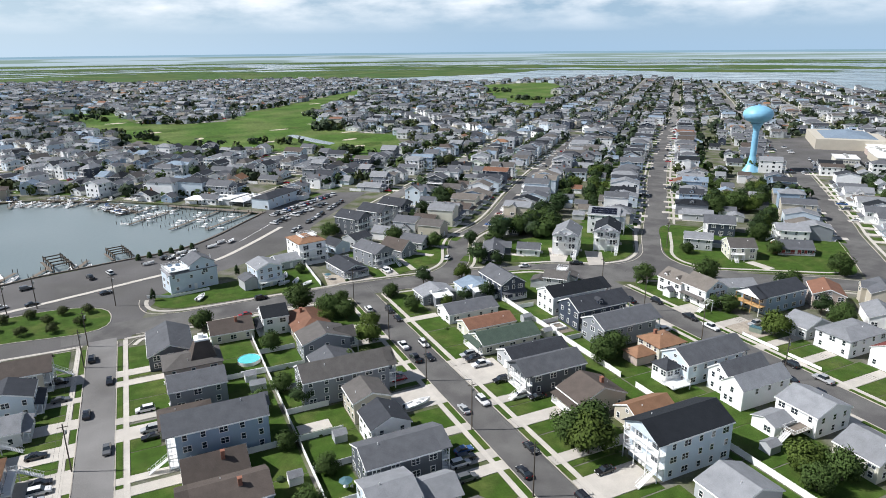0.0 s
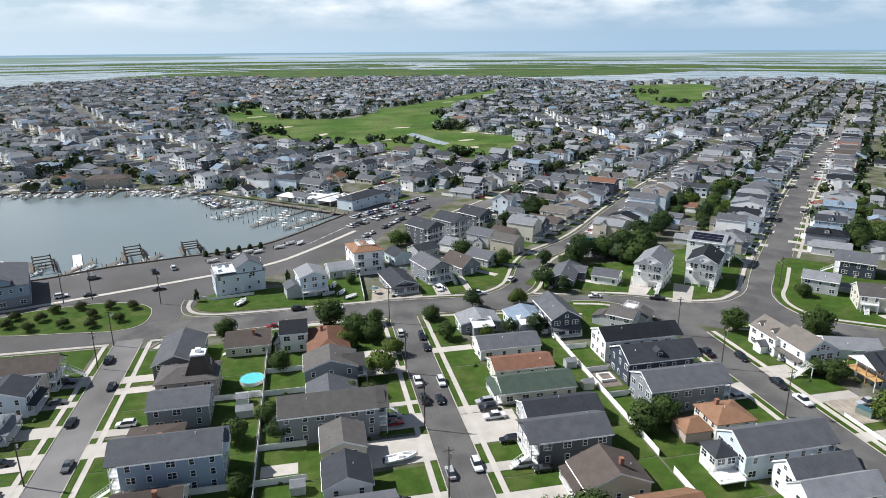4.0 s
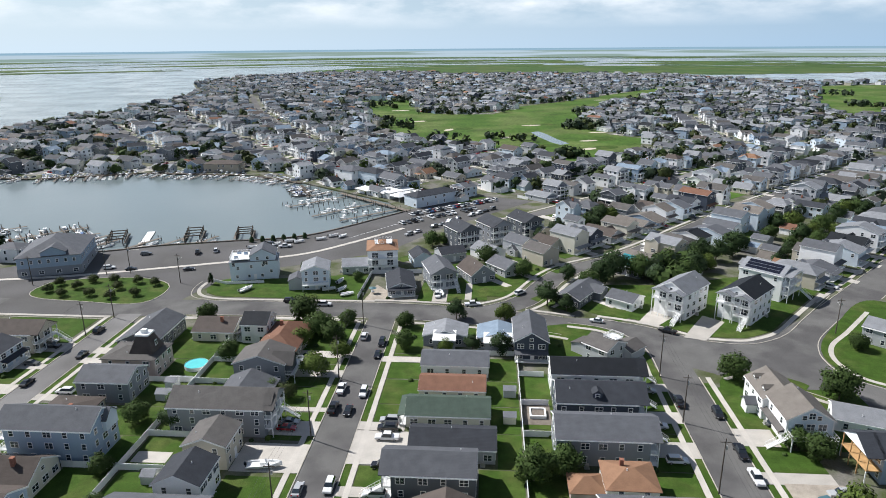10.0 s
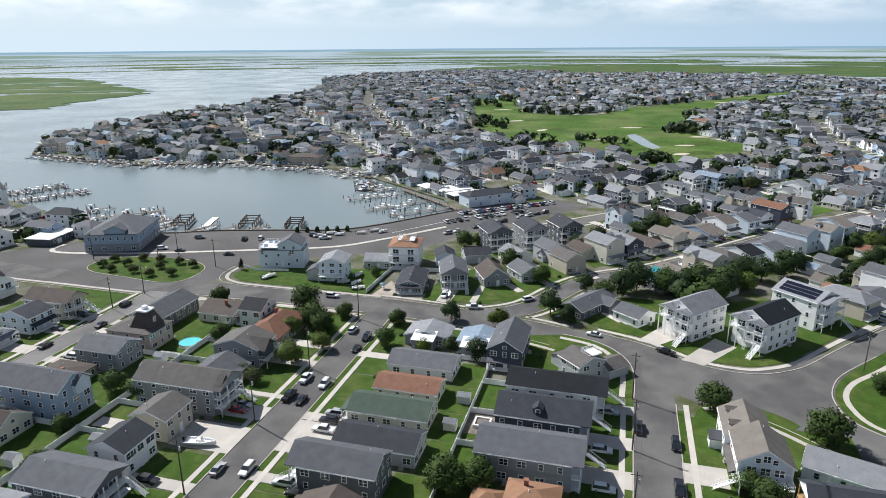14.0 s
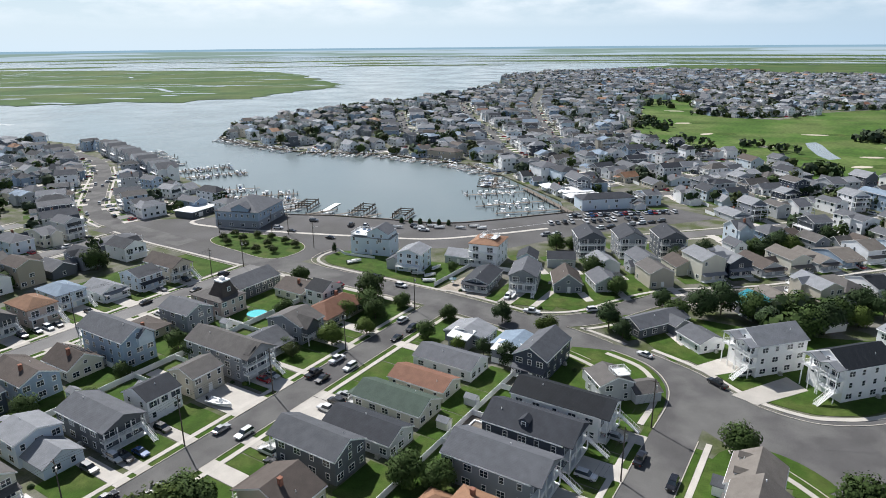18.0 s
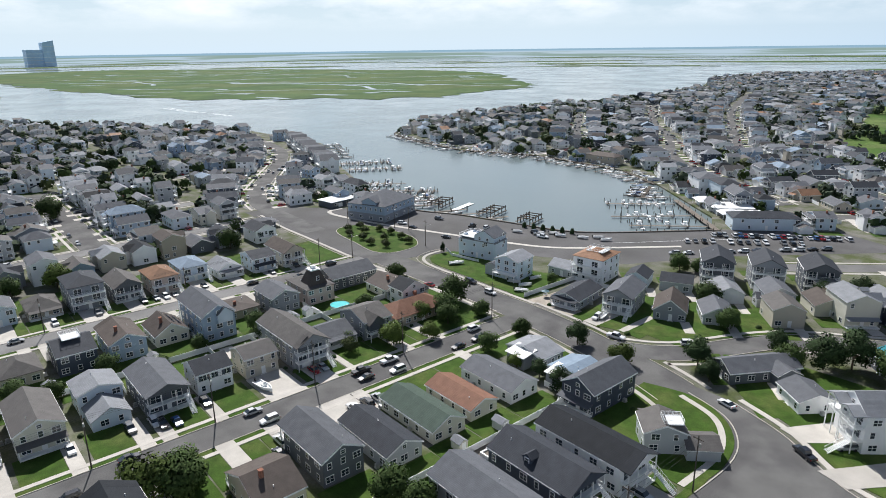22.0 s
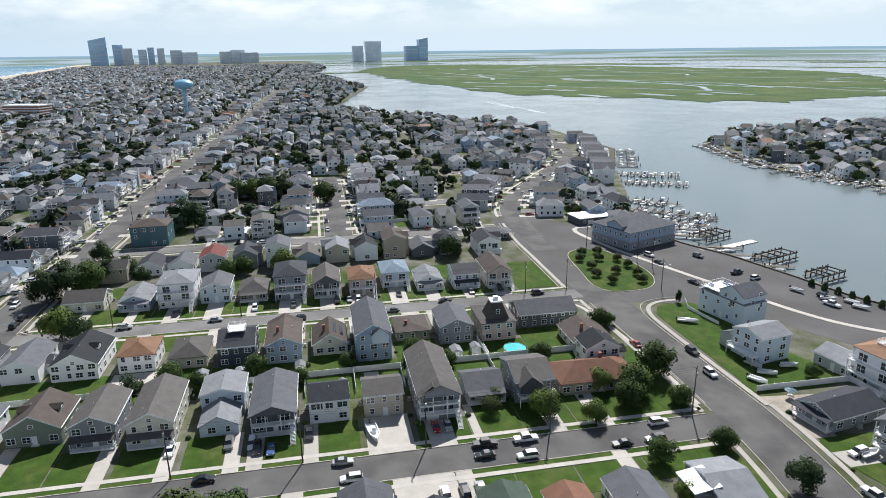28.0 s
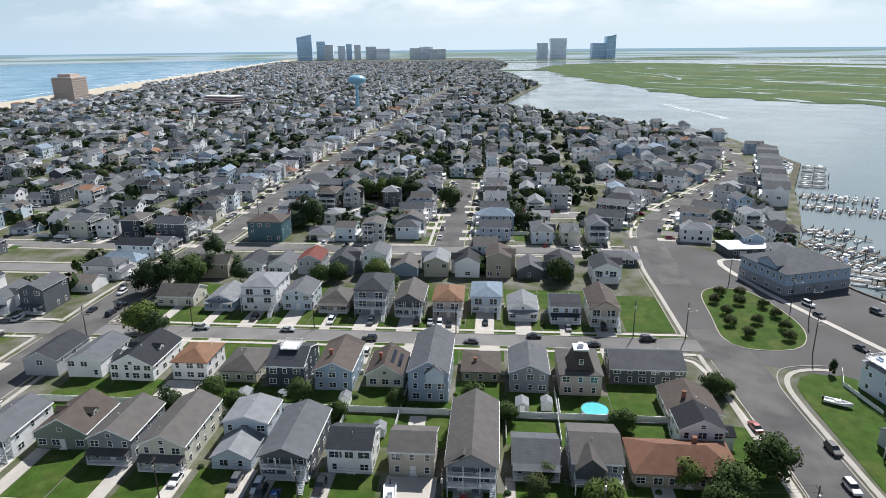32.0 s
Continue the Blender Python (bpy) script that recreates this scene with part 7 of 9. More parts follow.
# ---- boats, docks and the marina ----
def hull_mesh(length, beam_w):
    bm = bmesh.new()
    n, rings = 9, []
    for i in range(n):
        t = i / (n - 1)
        y = -length / 2 + length * t
        w = beam_w / 2 * (1 - max(0, (t - 0.45) / 0.55) ** 2.2)
        sh = 0.85 + 0.35 * t * t
        rings.append([bm.verts.new(p) for p in ((-max(w, 0.03), y, sh), (-max(w * 0.82, 0.02), y, 0.25), (0, y, 0.05 + 0.35 * max(0, t - 0.7)), (max(w * 0.82, 0.02), y, 0.25), (max(w, 0.03), y, sh), (max(w - 0.22, 0.01), y, sh), (max(w - 0.26, 0.01), y, 0.5), (-max(w - 0.26, 0.01), y, 0.5), (-max(w - 0.22, 0.01), y, sh))])
    for a, b in zip(rings, rings[1:]):
        for k in range(9):
            bm.faces.new((a[k], a[(k + 1) % 9], b[(k + 1) % 9], b[k]))
    bm.faces.new(rings[0][::-1])
    bm.faces.new(rings[-1])
    bmesh.ops.recalc_face_normals(bm, faces=bm.faces)
    return mesh_of("hull", bm, M_HULL)


def console_mesh():
    bm = bmesh.new()
    box(bm, -0.55, -0.9, 0.5, 0.55, 0.5, 1.25)
    quad(bm, [(-0.55, 0.5, 1.25), (0.55, 0.5, 1.25), (0.45, 0.2, 1.7), (-0.45, 0.2, 1.7)])
    return mesh_of("console", bm, M_TRIM)


def top_mesh():
    bm = bmesh.new()
    box(bm, -0.95, -1.3, 2.25, 0.95, 0.7, 2.33)
    for px in (-0.8, 0.8):
        for py in (-1.1, 0.5):
            beam(bm, (px, py, 0.6), (px, py, 2.27), 0.035, 4)
    return mesh_of("canopy", bm, M_TRIM)


def motor_mesh():
    bm = bmesh.new()
    box(bm, -0.2, -0.55, 0.6, 0.2, 0.0, 1.35), box(bm, -0.08, -0.4, -0.2, 0.08, -0.2, 0.6)
    return mesh_of("outboard_motor", bm, CARPAINT["black"])


HULLS = [hull_mesh(6.2, 2.3), hull_mesh(7.6, 2.6), hull_mesh(5.0, 2.0)]
CONSOLE, CANOPY, MOTOR = console_mesh(), top_mesh(), motor_mesh()
HULL_LEN = (6.2, 7.6, 5.0)


def boat(x, y, face, kind=0, z=-1.15, top=True, label="white open motor boat moored at a dock"):
    b = thing("boat", pose(x, y, z, 0, 0, face - 90), label, "boat", "boats")
    part("hull", HULLS[kind], None, b)
    if kind != 2:
        part("console", CONSOLE, None, b)
    if top:
        part("canopy", CANOPY, None, b)
    if z > -1 or kind == 0:
        part("outboard_motor", MOTOR, None, b, at=pose(0, -HULL_LEN[kind] / 2, 0))
    return b


boat(14, 241.5, 60, 0, 0.25, False, "white motor boat standing on the lawn")
boat(56.5, 137, 8, 1, 0.3, False, "white motor boat on a driveway trailer")
boat(87, 241, 100, 2, 0.3, False, "small white boat on a driveway")
boat(45, 243, 20, 2, 0.2, False, "small white boat on the grass")


def dock(x, y, face, length, width=1.6, z=0.1, posts=9.0):
    """A plank dock on piles; it runs from (x, y) along face."""
    d = thing("dock", pose(x, y, 0, 0, 0, face - 90), "weathered wooden dock on piles", "dock", "docks")
    bm = bmesh.new()
    box(bm, -width / 2, 0, z - 0.12, width / 2, length, z)
    part("deck", bm, M_WOOD, d)
    for i in range(int(length / posts) + 1):
        for s in (-1, 1):
            part("dock_post", cached("dock_post", pile_mesh), None, d, at=pose(s * (width / 2 + 0.12), min(i * posts, length), 0))
    return d


def pile_mesh():
    bm = bmesh.new()
    tube(bm, 0.15, 0.14, -3, 1.6, 6)
    return mesh_of("dock_post", bm, M_POLE)


r = random.Random(5)
# long piers on the east side of the basin, and the boardwalk behind them
for i, (x, y, a, ln) in enumerate(((17, 399, 225, 37), (37, 382, 228, 41), (53, 369, 224, 37))):
    dock(x, y, a, ln, 1.7)
    ux, uy = math.cos(radians(a)), math.sin(radians(a))
    for k in range(8):
        for s in (-1, 1):
            if r.random() < (0.95, 0.7, 0.45)[i] if s < 0 else r.random() < (0.35, 0.1, 0.1)[i]:
                t = 5 + k * 4.4
                boat(x + ux * t - uy * s * 4.4, y + uy * t + ux * s * 4.4, a + 90 * s + r.choice((0, 180)), r.randrange(3), top=r.random() < 0.5)
dock(60, 365, 138, 64, 3.2, 0.35, 9.0)
for x, y, a, ln in ((6, 413, 232, 20), (-4, 420, 240, 19), (-13, 430, 250, 20)):
    dock(x, y, a, ln, 1.4)
    ux, uy = math.cos(radians(a)), math.sin(radians(a))
    for k in (6, 13):
        boat(x + ux * k - uy * 2.6, y + uy * k + ux * 2.6, a, r.randrange(3), top=True), boat(x + ux * k + uy * 2.6, y + uy * k - ux * 2.6, a, r.randrange(3), top=False)
for i, (x, y, w, l) in enumerate(((29, 409, 9, 12), (41, 401, 8, 8), (52, 392, 10, 9))):
    p = thing("dock_pavilion", pose(x, y, 0, 0, 0, 48), "open dockside pavilion with a white canopy roof", "pavilion", "dock pavilions")
    part("roof", hip_roof(w, l, 3.0, 4.6), M_METALROOF, p)
    for sx in (-1, 1):
        for sy in (-1, 1):
            part("post", cached("pav post", lambda: post_mesh(3.2)), None, p, at=pose(sx * (w / 2 - 0.3), sy * (l / 2 - 0.3), 0))


def shore_docks(a, b, n, inward, ln=9.0, chance=0.8):
    for i in range(n):
        t = (i + 0.5) / n
        x, y = a[0] + (b[0] - a[0]) * t, a[1] + (b[1] - a[1]) * t
        dock(x, y, inward + r.uniform(-4, 4), ln + r.uniform(-2, 2.5), 1.3)
        for s, out in ((-1, 5), (1, 5), (-1, 12.5), (1, 12.5)):
            if out < ln and r.random() < chance:
                ux, uy = math.cos(radians(inward)), math.sin(radians(inward))
                boat(x + ux * out - uy * s * 2.6, y + uy * out + ux * s * 2.6, inward + r.choice((0, 180)), r.randrange(3), top=r.random() < 0.45)


shore_docks((-20, 440), (-62, 464), 5, 240, 17, 0.6), shore_docks((-66, 465), (-146, 471), 8, 266, 18, 0.6), shore_docks((-150, 470), (-213, 447), 7, 292, 18, 0.6), shore_docks((-218, 447), (-340, 470), 9, 262, 14, 0.6)
for x, y, a, ln in ((-112, 292, 42, 34), (-132, 294, 44, 46), (-152, 303, 50, 30), (-202, 323, 58, 42), (-228, 332, 60, 40)):
    dock(x, y, a, ln, 1.7)
    ux, uy = math.cos(radians(a)), math.sin(radians(a))
    for k in range(int(ln / 5.2)):
        for s in (-1, 1):
            if r.random() < 0.72:
                t = 5 + k * 5
                boat(x + ux * t - uy * s * 4.4, y + uy * t + ux * s * 4.4, a + 90 * s, r.randrange(3), top=r.random() < 0.4)
shore_docks((-250, 341), (-330, 378), 6, 70, 16, 0.95)
for x, y, a, ln in ((-92, 290, 62, 24), (-80, 288, 62, 20), (-60, 291, 66, 18), (-46, 297, 66, 14), (-30, 301, 72, 12)):
    dock(x, y, a, ln, 1.8)
    for s in (-1, 1):
        for k in range(int(ln / 7)):
            if r.random() < 0.6:
                ux, uy = math.cos(radians(a)), math.sin(radians(a))
                boat(x + ux * (5 + 6 * k) - uy * s * 3.2, y + uy * (5 + 6 * k) + ux * s * 3.2, a, r.randrange(3), top=False)
# timber travel-lift slips and ramp at the sea wall
def stout_post():
    bm = bmesh.new()
    tube(bm, 0.24, 0.22, -3, 3.0, 7)
    return mesh_of("dock_post", bm, M_POLE)


for x, y, ln, turn in ((-69, 297, 17, 22), (-35, 304, 17, 18), (-12, 309, 13, 16)):
    s = thing("boat_lift", pose(x, y, -0.2, 0, 0, turn), "dark timber boat lift frame over the water", "boat lift", "boat lifts")
    for px in (-3.4, 3.4):
        for k in range(5):
            part("dock_post", cached("stout post", stout_post), None, s, at=pose(px, k * ln / 4, 0.2 * (k % 2)))
        bm = bmesh.new()
        box(bm, px - 0.25, -0.6, 1.9, px + 0.25, ln + 0.5, 2.4)
        part("beam", bm, M_POLE, s)
        bm = bmesh.new()
        for k in range(int(ln / 0.5)):
            box(bm, px - 1.5 if px < 0 else px + 0.3, k * 0.5, 0.3, px - 0.3 if px < 0 else px + 1.5, k * 0.5 + 0.42, 0.42)
        part("walkway", bm, M_WOOD, s, "weathered plank walkway")
    for k in range(4):
        bm = bmesh.new()
        box(bm, -3.6, k * ln / 3.4 + 0.2, 2.4, 3.6, k * ln / 3.4 + 0.6, 2.8)
        part("cross_beam", bm, M_POLE, s)
fd = thing("floating_dock", pose(-58, 303, -1.2, 0, 0, 18), "white floating dock beside the boat lifts", "dock")
bm = bmesh.new()
box(bm, -1.8, 0, 0, 1.8, 19, 0.6)
part("deck", bm, M_METALROOF, fd)
bm = bmesh.new()
for px in (-1.9, 1.9):
    box(bm, px - 0.1, 0, 0.2, px + 0.1, 19, 0.5)
part("fender", bm, M_RUBBER, fd)
bm = bmesh.new()
box(bm, -1.6, 0, -0.9, 1.6, 15, 0.05)
tagged(part("boat_ramp", bm, M_CONCRETE, at=pose(-55, 289, 0, -3, 0, 16)), "pale concrete boat ramp", "ramp", kind="structure")
bm = bmesh.new()
ribbon(bm, smooth([(-128, 292), (-100, 291), (-72, 285), (-45, 296), (-20, 303), (17, 315), (49, 352), (58, 364)], 3), 0.35, 0.55, thick=2.5)
tagged(part("sea_wall", bm, M_WOOD), "dark timber bulkhead along the basin", "sea wall", kind="structure")
for i in range(6):
    shrub(-6 + 4.6 * i, 303.0 + 1.6 * i, 1, 1.35, 2.3)
# more boats, finger piers and piles, joined: hulls, decks and covers in three tones
verts, faces, fm = [], [], []


def lay(mi, cx, cy, ang, outline, z0, z1, shrink=1.0):
    """A solid over a plan outline round (cx, cy), turned by ang."""
    c, s, n, j = math.cos(ang), math.sin(ang), len(outline), len(verts)
    for z, k in ((z0, shrink), (z1, 1.0)):
        verts.extend((cx + (px * c - py * s) * k, cy + (px * s + py * c) * k, z) for px, py in outline)
    for i in range(n):
        faces.append((j + i, j + (i + 1) % n, j + n + (i + 1) % n, j + n + i)), fm.append(mi)
    faces.append(tuple(j + n + i for i in range(n))), fm.append(mi)


def slip(x, y, ang, ln):
    """A moored boat: hull, sunk dark cockpit or cover, console or cabin, now and then a canopy."""
    h, b = ln / 2, ln * 0.17
    lay(0, x, y, ang, [(-h, -b), (h * 0.35, -b), (h * 0.8, -b * 0.6), (h, 0), (h * 0.8, b * 0.6), (h * 0.35, b), (-h, b)], -1.0, 0.05, 0.8)
    lay(r.choice((1, 2, 2, 3)), x, y, ang, [(-h * 0.85, -b * 0.75), (h * 0.3, -b * 0.75), (h * 0.3, b * 0.75), (-h * 0.85, b * 0.75)], 0.05, r.choice((0.1, 0.1, 0.6)))
    if r.random() < 0.7:
        lay(0, x, y, ang, [(-0.8, -0.6), (0.7, -0.6), (0.7, 0.6), (-0.8, 0.6)], 0.05, r.choice((0.9, 1.3)))
    if r.random() < 0.35:
        lay(r.choice((0, 3)), x, y, ang, [(-1.3, -0.95), (0.9, -0.95), (0.9, 0.95), (-1.3, 0.95)], 1.75, 1.83)


def pile(x, y):
    lay(4, x, y, 0, [(-0.13, -0.13), (0.13, -0.13), (0.13, 0.13), (-0.13, 0.13)], -2, r.uniform(0.5, 1.5))


def berths(line, depth, step, rows=1, chance=0.85):
    """Finger piers out from a quay line, with boats between them and piles at their ends."""
    for (xa, ya), (xb, yb) in zip(line, line[1:]):
        d = math.hypot(xb - xa, yb - ya)
        ux, uy = (xb - xa) / d, (yb - ya) / d
        nx, ny = -uy, ux
        lay(4, (xa + xb) / 2 + nx * 1.2, (ya + yb) / 2 + ny * 1.2, math.atan2(uy, ux), [(-d / 2, -1.1), (d / 2, -1.1), (d / 2, 1.1), (-d / 2, 1.1)], -0.4, 0.12)
        for i in range(int(d / step)):
            px, py = xa + ux * (i + 0.5) * step, ya + uy * (i + 0.5) * step
            if i % 2 == 0:
                lay(4, px + nx * depth / 2, py + ny * depth / 2, math.atan2(ny, nx), [(-depth / 2, -0.5), (depth / 2, -0.5), (depth / 2, 0.5), (-depth / 2, 0.5)], -0.3, 0.1)
                pile(px + nx * depth, py + ny * depth), pile(px + nx * depth / 2, py + ny * depth / 2 + 0.6)
            for k in range(rows):
                if r.random() < chance:
                    ln = r.uniform(5.4, 8.6)
                    o = 3.2 + ln / 2 + k * 9.5
                    slip(px + ux * step * 0.5 + nx * o, py + uy * step * 0.5 + ny * o, math.atan2(ny, nx) + r.choice((0, math.pi)) + r.uniform(-0.06, 0.06), ln)


berths([(-22, 438), (-60, 461)][::-1], 11, 4.4), berths([(-70, 464), (-144, 469)][::-1], 11, 4.2), berths([(-150, 468), (-212, 445)][::-1], 19, 4.0, 2, 0.92), berths([(-218, 445), (-250, 449), (-292, 452), (-338, 466)][::-1], 9, 4.4)
berths([(-345, 470), (-372, 500), (-404, 545)][::-1], 9, 6.0, 1, 0.5)
berths([(-4, 402), (-18, 432)], 12, 3.8)
for a, b, depth in (((17, 399), (-9, 373), 1), ((37, 382), (12, 354), 1), ((53, 369), (28, 344), 1)):       # piles along the long piers
    for k in range(12):
        t = k / 11
        for off in (-9, 9):
            ux, uy = 0.7, -0.7
            pile(a[0] + (b[0] - a[0]) * t + ux * off, a[1] + (b[1] - a[1]) * t + uy * off)
for x, y, a, ln in ((-112, 292, 42, 34), (-132, 294, 44, 46), (-152, 303, 50, 26), (-202, 323, 58, 42), (-228, 332, 60, 40)):
    ux, uy = math.cos(radians(a)), math.sin(radians(a))
    for k in range(int(ln / 4.4)):
        for s in (-1, 1):
            t = 3 + k * 4.4
            lay(4, x + ux * t - uy * s * 3.8, y + uy * t + ux * s * 3.8, radians(a + 90), [(-3.0, -0.35), (3.0, -0.35), (3.0, 0.35), (-3.0, 0.35)], -0.3, 0.08)
            pile(x + ux * t - uy * s * 8.0, y + uy * t + ux * s * 8.0)
            if r.random() < 0.4:
                slip(x + ux * (t + 2.0) - uy * s * 5.2, y + uy * (t + 2.0) + ux * s * 5.2, radians(a + 90 * s), r.uniform(5, 7))
berths([(-252, 340), (-330, 377), (-400, 381)], 16, 4.4, 1, 0.8)
me = bpy.data.meshes.new("moored_boats")
me.from_pydata(verts, [], faces)
for m in (M_HULL, M_GLASS, SIDING["grey"], CARPAINT["blue"], M_POLE):
    me.materials.append(m)
me.polygons.foreach_set("material_index", fm)
tagged(new("moored_boats", me), "dense white boats, finger piers and piles along the quays", "boats", kind="stuff")
# pavement line, parking marks
bm = bmesh.new()
ribbon(bm, smooth([(-101, 258), (-101, 251), (-94, 247.4), (-70, 252), (-53, 257), (-11, 272), (21, 285), (39, 302), (62, 330)], 3), 1.1, 0.13, thick=0.2)
tagged(part("pavement", bm, M_CONCRETE), "pale pavement along the marina road", "pavement", kind="structure")
bm = bmesh.new()
for i in range(22):
    t = i / 21
    x, y = 38 + 34 * t, 312 + 46 * t
    box(bm, -0.06, 0, 0.02, 0.06, 5, 0.034)
    for v in bm.verts[-8:]:
        v.co = Matrix.Translation((x, y, 0)) @ Matrix.Rotation(radians(-40), 4, "Z") @ v.co
tagged(part("parking_lines", bm, M_TRIM), "white painted parking lines", "road marking", kind="structure")
for i in range(26):
    if i % 7 != 3:
        t = i / 25
        car(63 + 44 * t, 356 + 36 * t, 130 + 4 * (i % 3), ("sedan", "suv", "pickup")[i % 3], ("white", "black", "silver", "grey", "white", "blue", "red")[i % 7], rims=False)
for i in range(14):
    t = i / 13
    if i % 6 != 4:
        car(60 + 36 * t, 338 + 32 * t, 130 + 180 * (i % 2), ("suv", "sedan", "pickup")[i % 3], ("white", "grey", "black", "silver", "white")[i % 5], rims=False)
for i in range(12):
    t = i / 11
    if i % 5 != 2:
        car(66 + 40 * t, 318 + 52 * t, 230, ("suv", "sedan", "suv")[i % 3], ("silver", "white", "black", "grey")[i % 4], rims=False)
for x, y, f, k, c in ((-24, 285, 110, "pickup", "black"), (-17, 288, 110, "suv", "white"), (5, 299, 20, "suv", "black"), (-42, 262, 18, "sedan", "black"), (-46, 282, 20, "suv", "grey"), (-52, 263, 20, "suv", "white"), (12, 296, 20, "pickup", "white")):
    car(x, y, f, k, c, rims=False)
for i in range(9):
    x, y = -2 + 4.6 * i, 294 + 2.4 * i + (i % 2) * 3
    if i % 4 != 1:
        boat(x, y, 20 + (i % 3) * 15, 2, 0.25, False, "small boat on a trailer by the sea wall")

# marina restaurant
m = thing("marina_building", pose(-76, 267.5, 0, 0, 0, 20), "grey two storey marina restaurant with a dark hip roof", "building")
part("wall", gable_walls(23, 28, 0, 8.0, 8.01), SIDING["blue"], m)
mr = part("roof", hip_roof(23, 28, 8.0, 13.0, 0.6), ROOF["grey"], m)
bm = bmesh.new()
box(bm, -11.7, -14.2, 0.0, 11.7, 14.2, 3.6)
part("ground_floor", bm, SIDING["grey"], m)
bm = gable_walls(9, 7, 7.6, 9.6, 11.8)
part("dormer", bm, SIDING["blue"], m, at=pose(2, -10.6, 0))
part("dormer_roof", gable_roof(9, 7, 9.6, 11.8), ROOF["grey"], m, at=pose(2, -10.6, 0))
for s in range(7):
    for side in "frl":
        px, py, turn = on_wall(23.4, 28.4, side, (s - 3) * (3.1 if side == "f" else 3.8))
        add_window(m, px, py, 5.4, turn, 0.9, 1.35, False)
        if s % 2 == 0:
            add_window(m, px, py, 0.9, turn, 1.7, 1.35, False)
h = thing("marina_office", pose(-112, 262, 0, 0, 0, 8), "low black marina office with a white flat roof", "building")
bm = bmesh.new()
box(bm, -6, -9, 0, 6, 9, 3.2)
part("wall", bm, SIDING["darkgrey"], h)
bm = bmesh.new()
box(bm, -6.6, -9.6, 3.2, 6.6, 9.6, 3.55)
part("roof", bm, M_METALROOF, h)
part("door", door_mesh(2.7, 2.2), None, h, at=pose(6.02, -3, 0.05, 0, 0, 90))
for s in (-6, 2, 6):
    add_window(h, 6.02, s, 1.0, 90, 1.7, 1.35, False)
# long dockside sheds on the east shore
for x, y, f, w, l, e, wk, rk in ((71, 386, -48, 30, 12, 6.0, "paleblue", "dark"), (14, 436, -40, 14, 18, 10.5, "white", "grey"), (30, 428, -40, 12, 18, 10.5, "paleblue", "dark"), (-90, 480, -90, 26, 12, 6, "tan", "brown")):
    house(x, y, f, w, l, e, e + 2.0, wk, rk, style="hip", group="dockside buildings", fine=False, name="dockside_building", label="%s dockside building on the basin" % wk)

for x, y, w, l, e in ((47, 404, 18, 14, 3.6), (40, 420, 14, 12, 4.4), (60, 398, 10, 9, 3.2)):
    d = thing("dock_shed", pose(x, y, 0, 0, 0, 42), "low dockside shed with a white flat roof", "shed", "dockside sheds")
    bm = bmesh.new()
    box(bm, -w / 2, -l / 2, 0, w / 2, l / 2, e)
    part("wall", bm, SIDING["lightgrey"], d)
    bm = bmesh.new()
    box(bm, -w / 2 - 0.4, -l / 2 - 0.4, e, w / 2 + 0.4, l / 2 + 0.4, e + 0.3)
    part("roof", bm, M_METALROOF, d)
    for px in (-w * 0.25, w * 0.2):
        bm = bmesh.new()
        box(bm, px - 0.9, -0.8, e + 0.3, px + 0.9, 0.8, e + 1.3)
        part("roof_unit", bm, M_UNIT, d, "grey rooftop cooling unit")
    for px in (-w * 0.3, 0, w * 0.3):
        add_window(d, px, -l / 2, 1.0, 0, 1.7, 1.35, False)
    part("door", door_mesh(2.7, 2.2), None, d, at=pose(w / 2, 0, 0.02, 0, 0, 90))

# ---- landmarks ----
def water_tower(x, y, base_r, top_r, h, label):
    t = thing("water_tower", pose(x, y, 0), label, "water tower", "water towers")
    bm = bmesh.new()
    prof = [(base_r, 0), (base_r * 0.55, 5), (base_r * 0.36, 11), (base_r * 0.34, h * 0.62), (base_r * 0.5, h * 0.70), (base_r * 0.7, h * 0.735)]
    for (r0, z0), (r1, z1) in zip(prof, prof[1:]):
        tube(bm, r0, r1, z0, z1, 24, cap=False)
    part("stem", bm, M_TOWER, t)
    bm = bmesh.new()
    hh = h * 0.135
    pr = [(max(0.02, top_r * math.cos(a)), h * 0.865 + hh * math.sin(a)) for a in [radians(d) for d in range(-80, 91, 10)]]
    for (r0, z0), (r1, z1) in zip(pr, pr[1:]):
        tube(bm, r0, r1, z0, z1, 28, cap=False)
    for f in bm.faces:
        f.smooth = True
    part("tank", bm, M_TOWER, t)
    bm = bmesh.new()
    tube(bm, 0.9, 0.9, h - 0.2, h + 0.7, 10)
    part("top_hatch", bm, M_TOWER, t)


water_tower(403, 330, 6.2, 10.2, 47, "light blue pedestal water tower on a flared stem")
water_tower(-765, -42, 5.5, 12.5, 48, "blue pedestal water tower among the houses")
h = thing("seaside_hotel", pose(-905, -560, 0, 0, 0, 8), "tall brown beach apartment block", "building")
bm = bmesh.new()
box(bm, -26, -16, 0, 26, 16, 42), box(bm, -16, -10, 42, 16, 10, 47)
part("wall", bm, SIDING["pink"], h)
for k in range(10):
    bm = bmesh.new()
    box(bm, -27, -17, 3.6 + k * 4, 27, 17, 4.1 + k * 4)
    part("balcony_band", bm, SIDING["tan"], h)
h = thing("apartment_block", pose(-815, -258, 0, 0, 0, 70), "long brown brick apartment block", "building")
